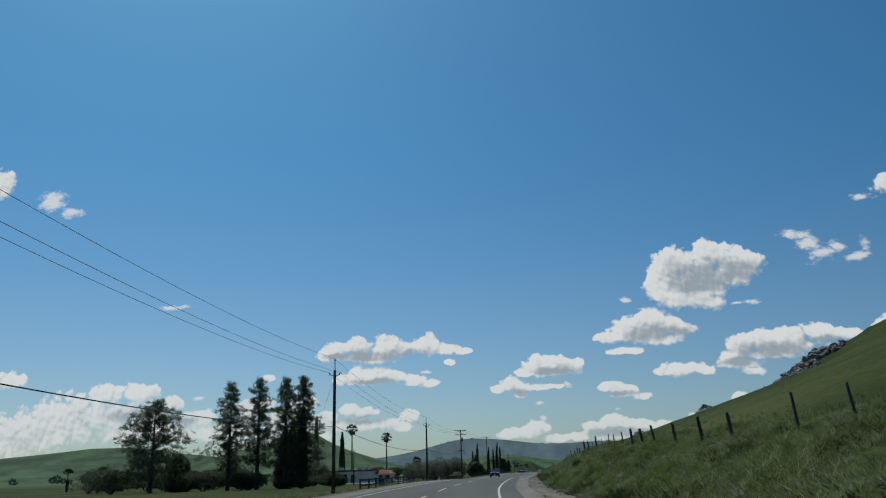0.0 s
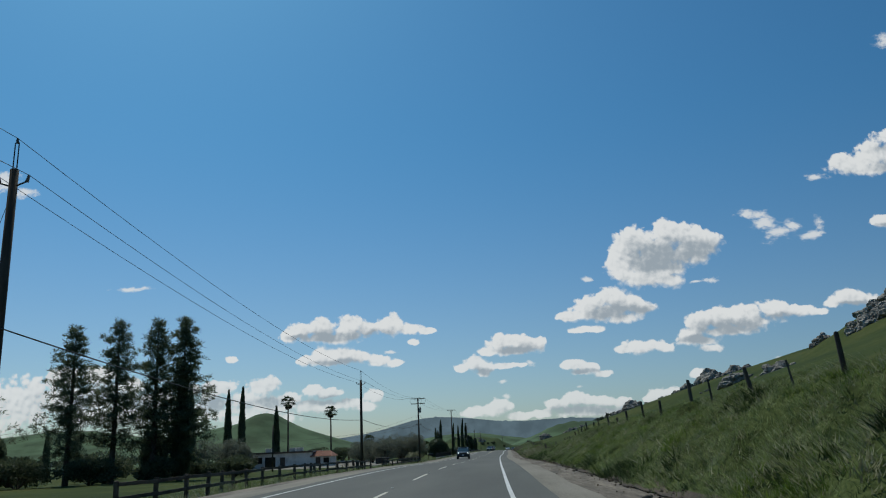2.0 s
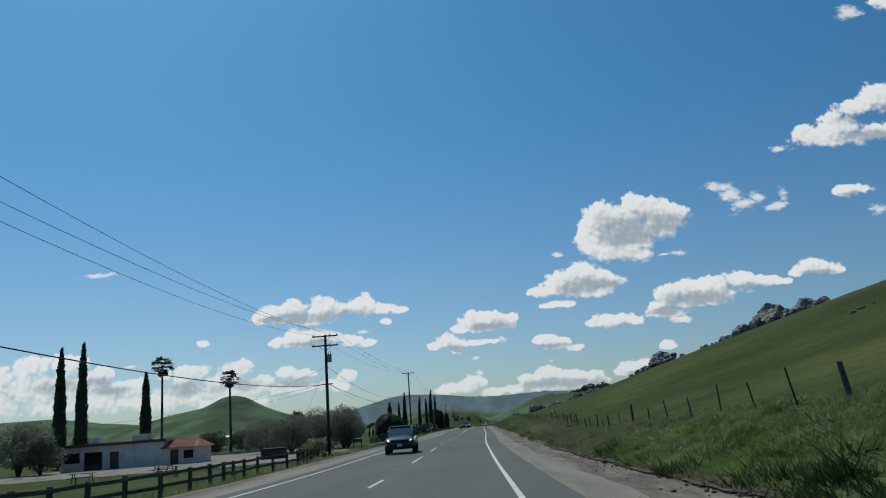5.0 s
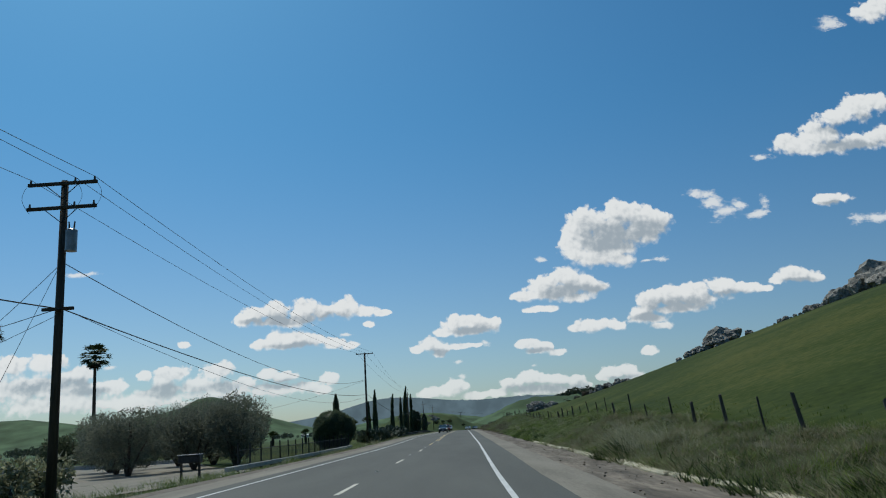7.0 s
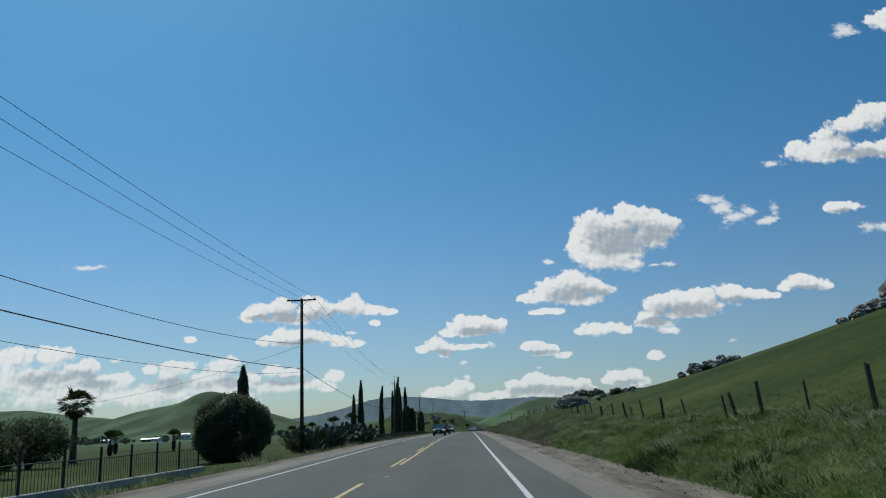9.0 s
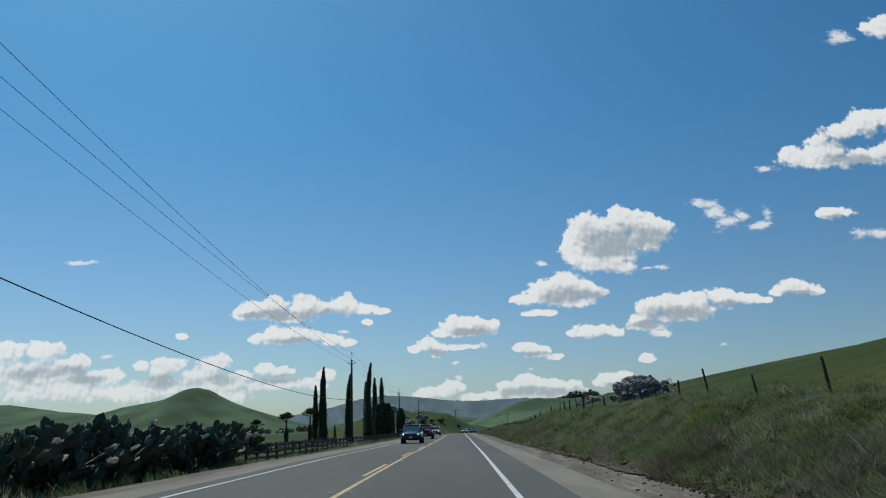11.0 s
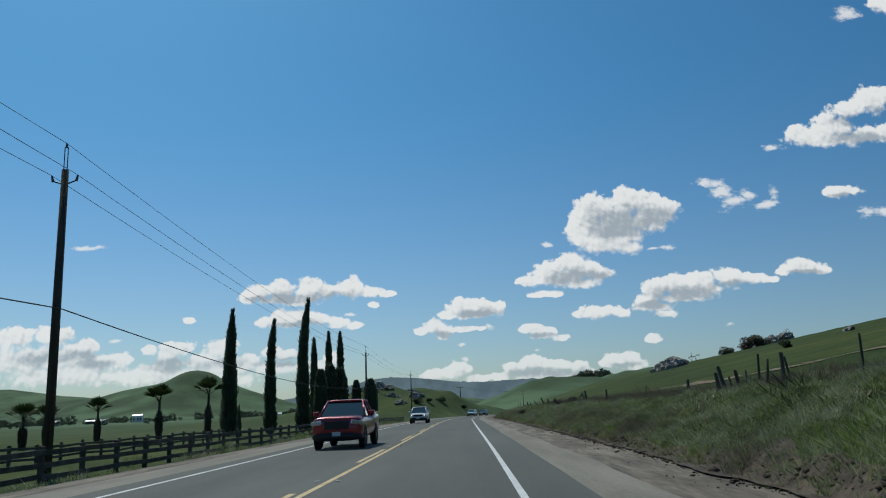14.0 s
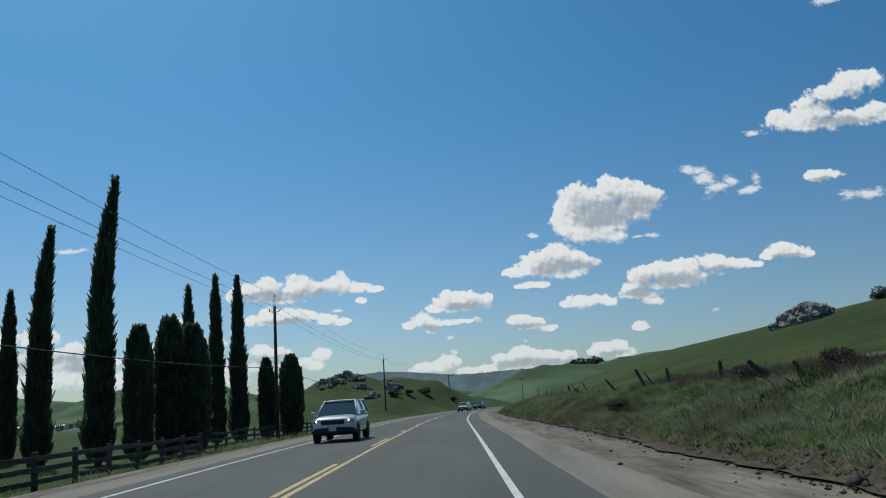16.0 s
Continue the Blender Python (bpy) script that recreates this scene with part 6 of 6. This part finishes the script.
blades("bank_grass", 170000, (0.12, 5.2), (-158, 310), 0.145, 0.024, 6, "grass_blade", "tangled grey-green wild grass covering the road bank", 1, 1.1, None, 0.2, from_toe=True)
blades("fresh_bank_grass", 80000, (0.15, 4.9), (-158, 310), 0.17, 0.024, 6, "fresh_blade", "vivid green clumps of grass on the road bank", 11, 0.8, 0.3, 0.25, from_toe=True)
blades("dry_bank_grass", 80000, (0.4, 5.2), (-158, 310), 0.15, 0.02, 6, "dry_grass", "pale seeding grass mixed into the road bank", 2, 1.1, 0.3, 0.3, from_toe=True)
blades("weed_clump", 12000, (0.1, 4.2), (-158, 310), 0.2, 0.06, 6, "weed_leaf", "dark leafy weeds in clumps on the road bank", 15, 0.8, 1.1, 0.2, from_toe=True)
blades("toe_weed", 8000, (0.0, 0.8), (-158, 95), 0.26, 0.05, 6, "weed_leaf", "dark green weeds in tufts along the foot of the bank", 19, 0.7, 0.8, 0.2, from_toe=True)
blades("pale_clump", 30000, (0.8, 5.0), (-158, 310), 0.16, 0.045, 6, "dry_grass", "pale seed heads in clumps on the road bank", 16, 1.0, 0.6, 0.16, from_toe=True)
blades("brown_bank_weed", 12000, (0.1, 1.8), (95, 310), 0.42, 0.013, 7, "brown_stalk", "dead brown weeds at the foot of the bank", 12, 0.9, 0.5, 0.35, from_toe=True)
blades("brown_hill_weed", 10000, (11.6, 13.6), (190, 262), 0.36, 0.014, 7, "brown_stalk", "brown dry brush along the old fence line", 13, 0.35, None, 0.4)
blades("hill_grass", 7000, (11.8, 14.5), (-158, 330), 0.11, 0.03, 5, "hill_blade", "short green grass on the hillside", 3, 0.7, None, 0.0, dens_pow=2.2)
blades("straw_bank", 26000, (0.2, 5.0), (-14, 44), 0.2, 0.018, 6, "straw_blade", "dead beige grass standing thick on the low bank", 17, 1.0, None, 0.3, from_toe=True)
blades("grey_bank_grass", 76000, (0.5, 5.2), (98, 310), 0.17, 0.022, 6, "grey_blade", "grey-green downy grass on the steep bank", 18, 1.1, None, 0.25, from_toe=True)
blades("straw_heap", 900, (8.0, 9.6), (22, 31), 0.5, 0.014, 8, "dry_grass", "tangled pale straw lying over the bank", 14, 1.1, None, 0.3)
blades("verge_grass", 16000, (-13.5, -7.0), (-150, 330), 0.28, 0.03, 7, "grass_blade", "weedy grass along the verge and fences", 4, 0.5, 0.0, 0.3)
blades("dry_verge_grass", 9000, (-12, -6.6), (-150, 330), 0.3, 0.028, 6, "dry_grass", "dry pale weeds along the verge", 5, 0.5, 0.4, 0.3)

# dead grey-brown brush heaps on the bank
for k, (bx, by, w, h) in enumerate([(12.8, 244.0, 0.6, 0.5), (12.0, 248.0, 0.5, 0.4), (8.7, 252, 0.5, 0.35)]):
    bush(bx + float(xc(by)), by, (w, w, h), 400 + k, "brown_stalk", 1500, "dead grey-brown brush heaped on the bank", "brush", False, 0.09, 9, "brush on the bank")

# dark eroded clods at the foot of the bank
def clods(name, n, xr, yr, size, seed, label, mat="soil"):
    g = np.random.default_rng(seed)
    oct_v = np.array([(1, 0, 0), (-1, 0, 0), (0, 1, 0), (0, -1, 0), (0, 0, 1), (0, 0, -1)], float)
    oct_f = np.array([(0, 2, 4), (2, 1, 4), (1, 3, 4), (3, 0, 4), (2, 0, 5), (1, 2, 5), (3, 1, 5), (0, 3, 5)])
    xp, yy = g.normal((xr[0] + xr[1]) / 2, (xr[1] - xr[0]) / 3.4, n), g.uniform(*yr, n)
    xp = xp + toe(yy) - 7.15
    x = xp + xc(yy)
    z = np.maximum(ground(x, yy), zr(yy) - 0.04) + 0.02
    s = size * g.lognormal(0, 0.55, n)
    V = oct_v[None] * g.uniform(0.6, 1.3, (n, 6, 3)) * s[:, None, None] * np.array([1.2, 1.2, 0.75]) + np.stack([x, yy, z + s * 0.2], -1)[:, None]
    F = oct_f[None] + np.arange(n)[:, None, None] * 6
    return tagged(new(name, mesh_arrays(name, V.reshape(-1, 3), F.reshape(-1, 3), M[mat])), label, "earth", kind="stuff")


clods("soil_clods", 32000, (6.9, 7.6), (92, 330), 0.02, 6, "dark crumbling soil clods at the foot of the bank")
clods("soil_clods", 7000, (6.9, 7.4), (-150, 0), 0.02, 7, "dark crumbling soil clods at the foot of the bank")
clods("road_grit", 2500, (5.8, 7.2), (-150, 330), 0.013, 8, "small stones strewn over the dirt verge", "dirt")

# ---- vehicles on the far lane ----
def paint(name, col, metal=0.35, rough=0.32):
    return material(name, [tuple(c * 0.9 for c in col), col, tuple(min(1, c * 1.06) for c in col)], scale=1.2, bump=0.02, bump_scale=60, rough=rough, metal=metal, coat=0.8, space="object")


M["car_dark"] = paint("car_dark", (0.018, 0.024, 0.032))
M["car_grey"] = paint("car_grey", (0.045, 0.062, 0.08))
M["car_red"] = paint("car_red", (0.30, 0.016, 0.022))
M["car_white"] = paint("car_white", (0.62, 0.63, 0.64), 0.05)
M["black_plastic"] = material("black_plastic", [(0.012, 0.012, 0.012), (0.022, 0.022, 0.022)], scale=6, bump=0.15, bump_scale=80, rough=0.6, space="object")
M["tyre"] = material("tyre", [(0.012, 0.012, 0.012), (0.022, 0.022, 0.022), (0.04, 0.038, 0.035)], scale=8, bump=0.3, bump_scale=40, rough=0.85, space="object")
M["car_glass"] = material("car_glass", [(0.006, 0.008, 0.009), (0.01, 0.012, 0.013)], scale=1, bump=0, rough=0.03, coat=1.0)
M["lamp_glass"] = material("lamp_glass", [(0.45, 0.46, 0.47), (0.65, 0.66, 0.67)], scale=8, bump=0, rough=0.12, metal=0.5)
M["plate_white"] = material("plate_white", [(0.55, 0.55, 0.55), (0.65, 0.65, 0.66)], scale=8, bump=0, rough=0.5)


def headlamp_on():
    m = bpy.data.materials.new("headlamp_on")
    m.use_nodes = True
    b = m.node_tree.nodes["Principled BSDF"]
    b.inputs["Base Color"].default_value = (0.9, 0.9, 0.88, 1)
    b.inputs["Emission Color"].default_value, b.inputs["Emission Strength"].default_value = (1, 0.97, 0.9, 1), 6.0
    return m


M["headlamp_on"] = headlamp_on()


def loft(bm, stations, n=14, power=3.4):
    """A closed body through superelliptic sections: (y, half width, bottom, top, tumblehome)."""
    rings = []
    for y, w, zb, zt, tumble in stations:
        ring = []
        for k in range(n * 2):
            a = 2 * math.pi * (k + 0.5) / (n * 2)
            c, s = math.cos(a), math.sin(a)
            px = math.copysign(abs(c) ** (2 / power), c)
            pz = math.copysign(abs(s) ** (2 / power), s)
            z = (zb + zt) / 2 + pz * (zt - zb) / 2
            f = 1 - tumble * max(0, pz)
            ring.append(bm.verts.new((px * w * f, y, z)))
        rings.append(ring)
    m = n * 2
    for a, b in zip(rings, rings[1:]):
        for k in range(m):
            bm.faces.new((a[k], a[(k + 1) % m], b[(k + 1) % m], b[k]))
    bm.faces.new(rings[0])
    bm.faces.new(list(reversed(rings[-1])))
    bmesh.ops.recalc_face_normals(bm, faces=bm.faces)
    return bm


def wheel(parent, x, y, r, w):
    bm = bmesh.new()
    s = 28
    prof = [(r * 0.62, w / 2 * 0.9), (r * 0.9, w / 2), (r, w / 2 * 0.7), (r, -w / 2 * 0.7), (r * 0.9, -w / 2), (r * 0.62, -w / 2 * 0.9)]
    rings = [[bm.verts.new((px, q * math.cos(2 * math.pi * k / s), q * math.sin(2 * math.pi * k / s))) for k in range(s)] for q, px in prof]
    for a, b in zip(rings, rings[1:] + rings[:1]):
        for k in range(s):
            bm.faces.new((a[k], a[(k + 1) % s], b[(k + 1) % s], b[k]))
    bmesh.ops.recalc_face_normals(bm, faces=bm.faces)
    wh = new("wheel")
    wh.parent = parent
    wh.matrix_basis = pose(x, y, r)
    part("tyre", bm, M["tyre"], wh, smooth=True)
    bm = bmesh.new()
    sx = 1 if x > 0 else -1
    for k in range(5):
        a = 2 * math.pi * k / 5
        box(bm, (0.03, r * 0.13, r * 0.62), (sx * w * 0.34, math.sin(-a) * r * 0.31, math.cos(a) * r * 0.31), (math.degrees(a), 0, 0), 0.006)
    rod(bm, (sx * w * 0.25, 0, 0), (sx * w * 0.42, 0, 0), r * 0.14, r * 0.12, 12)
    rod(bm, (-w * 0.3, 0, 0), (sx * w * 0.22, 0, 0), r * 0.63, r * 0.63, 24)
    part("rim", bm, M["metal"], wh)


def quadmesh(bm, pts):
    bm.faces.new([bm.verts.new(p) for p in pts])
    return bm


def vehicle(x, y, turn, label, category, name, colour, style, lights_on):
    """A vehicle facing -y with its nose at the origin."""
    t = thing(name, pose(x, y, float(zr(y)) + 0.004, 0, 0, turn), label, category, "oncoming vehicles")
    if style == "pickup":
        L, W, hood, belt, roof, wb, r = 5.35, 0.95, 1.2, 1.22, 1.84, (0.95, 4.2), 0.40
        body = [(0.0, W * 0.86, 0.52, 1.1, 0.0), (0.07, W * 0.95, 0.46, hood - 0.03, 0.02), (0.5, W, 0.42, hood, 0.05), (1.45, W, 0.36, belt, 0.05), (3.35, W, 0.36, belt, 0.04), (3.42, W, 0.42, belt + 0.06, 0.02), (5.25, W, 0.46, belt + 0.08, 0.02), (L, W * 0.97, 0.5, belt + 0.04, 0.02)]
        cab = [(1.32, 2.08), (3.4, 3.12)]
    else:
        L, W, hood, belt, roof, wb, r = 4.75, 0.94, 1.04, 1.12, 1.70 if style == "suv" else 1.76, (0.93, 3.72), 0.36
        if style == "boxy":
            hood = 1.1
        body = [(0.05, W * 0.78, 0.42, 0.86, 0.0), (0.16, W * 0.92, 0.32, hood - 0.1, 0.03), (0.6, W, 0.28, hood - 0.02, 0.06), (1.3, W, 0.28, belt, 0.05), (3.6, W, 0.28, belt + 0.03, 0.05), (4.5, W * 0.98, 0.32, belt + 0.05, 0.05), (L, W * 0.88, 0.45, belt - 0.05, 0.05)]
        cab = [(1.12, 1.95), (4.62, 4.25)]
    bm = loft(bmesh.new(), body, 16, {"pickup": 6.0, "suv": 4.2, "boxy": 5.5}[style])
    part("body", bm, M[colour], t, smooth=True)
    (fy0, fy1), (ry0, ry1) = cab
    wb0, wt = W * 0.93, W * 0.72
    zb, zt = belt - 0.03, roof
    # glass house
    glass = [((-wb0, fy0, zb), (wb0, fy0, zb), (wt, fy1, zt - 0.06), (-wt, fy1, zt - 0.06), "windshield"),
             ((wb0, ry0, zb), (-wb0, ry0, zb), (-wt, ry1, zt - 0.06), (wt, ry1, zt - 0.06), "rear_window")]
    for a, b, c, d, nm in glass:
        part(nm, quadmesh(bmesh.new(), (a, b, c, d)), M["car_glass"], t)
    mid = fy1 + (ry1 - fy1) * 0.5
    for s in (-1, 1):
        for y0, y1, y2, y3 in ((fy0 + 0.12, mid - 0.03, mid - 0.03, fy1 + 0.06), (mid + 0.05, ry0 - 0.1, ry1 - 0.06, mid + 0.05)):
            part("side_window", quadmesh(bmesh.new(), ((s * (wb0 - 0.004), y0, zb), (s * (wb0 - 0.004), y1, zb), (s * (wt + 0.0), y2, zt - 0.08), (s * (wt + 0.0), y3, zt - 0.08))), M["car_glass"], t)
        for (y0, y1, rr) in ((fy0, fy1, 0.045), (mid, mid, 0.045), (ry0, ry1, 0.06)):
            bm = rod(bmesh.new(), (s * wb0, y0, zb), (s * wt, y1, zt - 0.05), rr, rr * 0.9, 8)
            part("pillar", bm, M[colour], t, smooth=True)
        # mirrors
        bm = bmesh.new()
        box(bm, (0.24, 0.14, 0.19), (s * (W + 0.14), fy0 + 0.32, belt + 0.08), bevel=0.04)
        part("mirror", bm, M[colour], t)
        # headlights
        bm = bmesh.new()
        box(bm, (0.34, 0.22, 0.13) if style != "pickup" else (0.44, 0.24, 0.17), (s * (W - 0.22), 0.14 if style != "pickup" else 0.09, hood - (0.2 if style != "pickup" else 0.24)), (0, s * 8, s * 20), 0.03)
        lamp = part("headlight", bm, M["lamp_glass"], t)
        if lights_on:
            bm = bmesh.new()
            rod(bm, (s * (W - 0.27), 0.0, hood - 0.2), (s * (W - 0.27), 0.06, hood - 0.2), 0.045, 0.045, 12)
            part("bulb", bm, M["headlamp_on"], lamp)
        for yy in wb:
            wheel(t, s * (W - 0.1), yy, r, 0.25)
            # no wheel well is cut: an added black disc imitates its shaded hollow
            bm = bmesh.new()
            bmesh.ops.create_cone(bm, cap_ends=True, segments=28, radius1=r + 0.06, radius2=r + 0.06, depth=0.05, matrix=pose(s * (W - 0.022), yy, r + 0.01, 0, 90, 0))
            part("wheel_arch", bm, M["black_plastic"], t)
        bm = rod(bmesh.new(), (s * wt * 0.9, fy1 + 0.3, zt + 0.03), (s * wt * 0.9, ry1 - 0.2, zt + 0.03), 0.02, 0.02, 6)
        if style != "pickup":
            part("roof_rail", bm, M["dark_metal"], t)
        else:
            bm.free()
    bm = loft(bmesh.new(), [(fy1 - 0.08, wt * 0.97, zt - 0.09, zt - 0.03, 0), (fy1 + 0.25, wt + 0.03, zt - 0.1, zt + 0.0, 0), (ry1 - 0.3, wt + 0.03, zt - 0.1, zt + 0.0, 0), (ry1 + 0.06, wt * 0.97, zt - 0.1, zt - 0.04, 0)])
    part("roof", bm, M[colour], t, smooth=True)
    # nose
    bm = bmesh.new()
    box(bm, (W * (1.05 if style != "pickup" else 1.12), 0.12, 0.2 if style != "pickup" else 0.42), (0, 0.05, hood - (0.26 if style != "pickup" else 0.33)), bevel=0.08 if style == "pickup" else 0.04)
    grille = part("grille", bm, M["black_plastic"], t)
    for k in range(3):
        bm = bmesh.new()
        box(bm, (W * 0.98, 0.03, 0.02), (0, 0.012, hood - 0.33 + 0.07 * k), bevel=0.006)
        part("grille_bar", bm, M["dark_metal"], grille)
    bm = loft(bmesh.new(), [(-0.02, W * 0.84, 0.34, 0.6, 0), (0.1, W * 0.98, 0.3, 0.64, 0), (0.5, W * 1.005, 0.3, 0.58, 0)])
    part("bumper", bm, M["black_plastic"], t, smooth=True)
    bm = bmesh.new()
    box(bm, (0.31, 0.02, 0.16), (0, -0.035, 0.56), bevel=0.004)
    part("number_plate", bm, M["plate_white"], t)
    if style == "pickup":
        bm = bmesh.new()
        box(bm, (W * 1.74, 1.75, 0.04), (0, 4.35, belt + 0.085))
        part("bed_floor", bm, M["black_plastic"], t)
        for s in (-1, 1):
            bm = bmesh.new()
            box(bm, (0.09, 1.8, 0.05), (s * (W - 0.09), 4.37, belt + 0.075), bevel=0.015)
            part("bed_rail", bm, M[colour], t)
    return t


vehicle(-1.75, 1.0, 2.0, "dark navy sport utility vehicle with lit headlights", "car", "suv_car", "car_dark", "suv", True)
vehicle(-1.15, 169.7, -1.0, "slate grey crossover with lit headlights in the oncoming lane", "car", "suv_car", "car_grey", "suv", True)
vehicle(-1.05, 201.0, -1.0, "red double-cab pickup truck in the oncoming lane", "truck", "pickup_truck", "car_red", "pickup", False)
vehicle(-1.2, 257.0, -2.0, "white boxy sport utility vehicle with black trim", "car", "suv_car", "car_white", "boxy", True)
vehicle(5.5, 372.0, -12.0, "pale car far along the oncoming lane", "car", "suv_car", "car_white", "suv", False)
vehicle(float(xc(400)) + 0.6, 400.0, -14.0, "dark car far along the oncoming lane", "car", "suv_car", "car_dark", "suv", False)
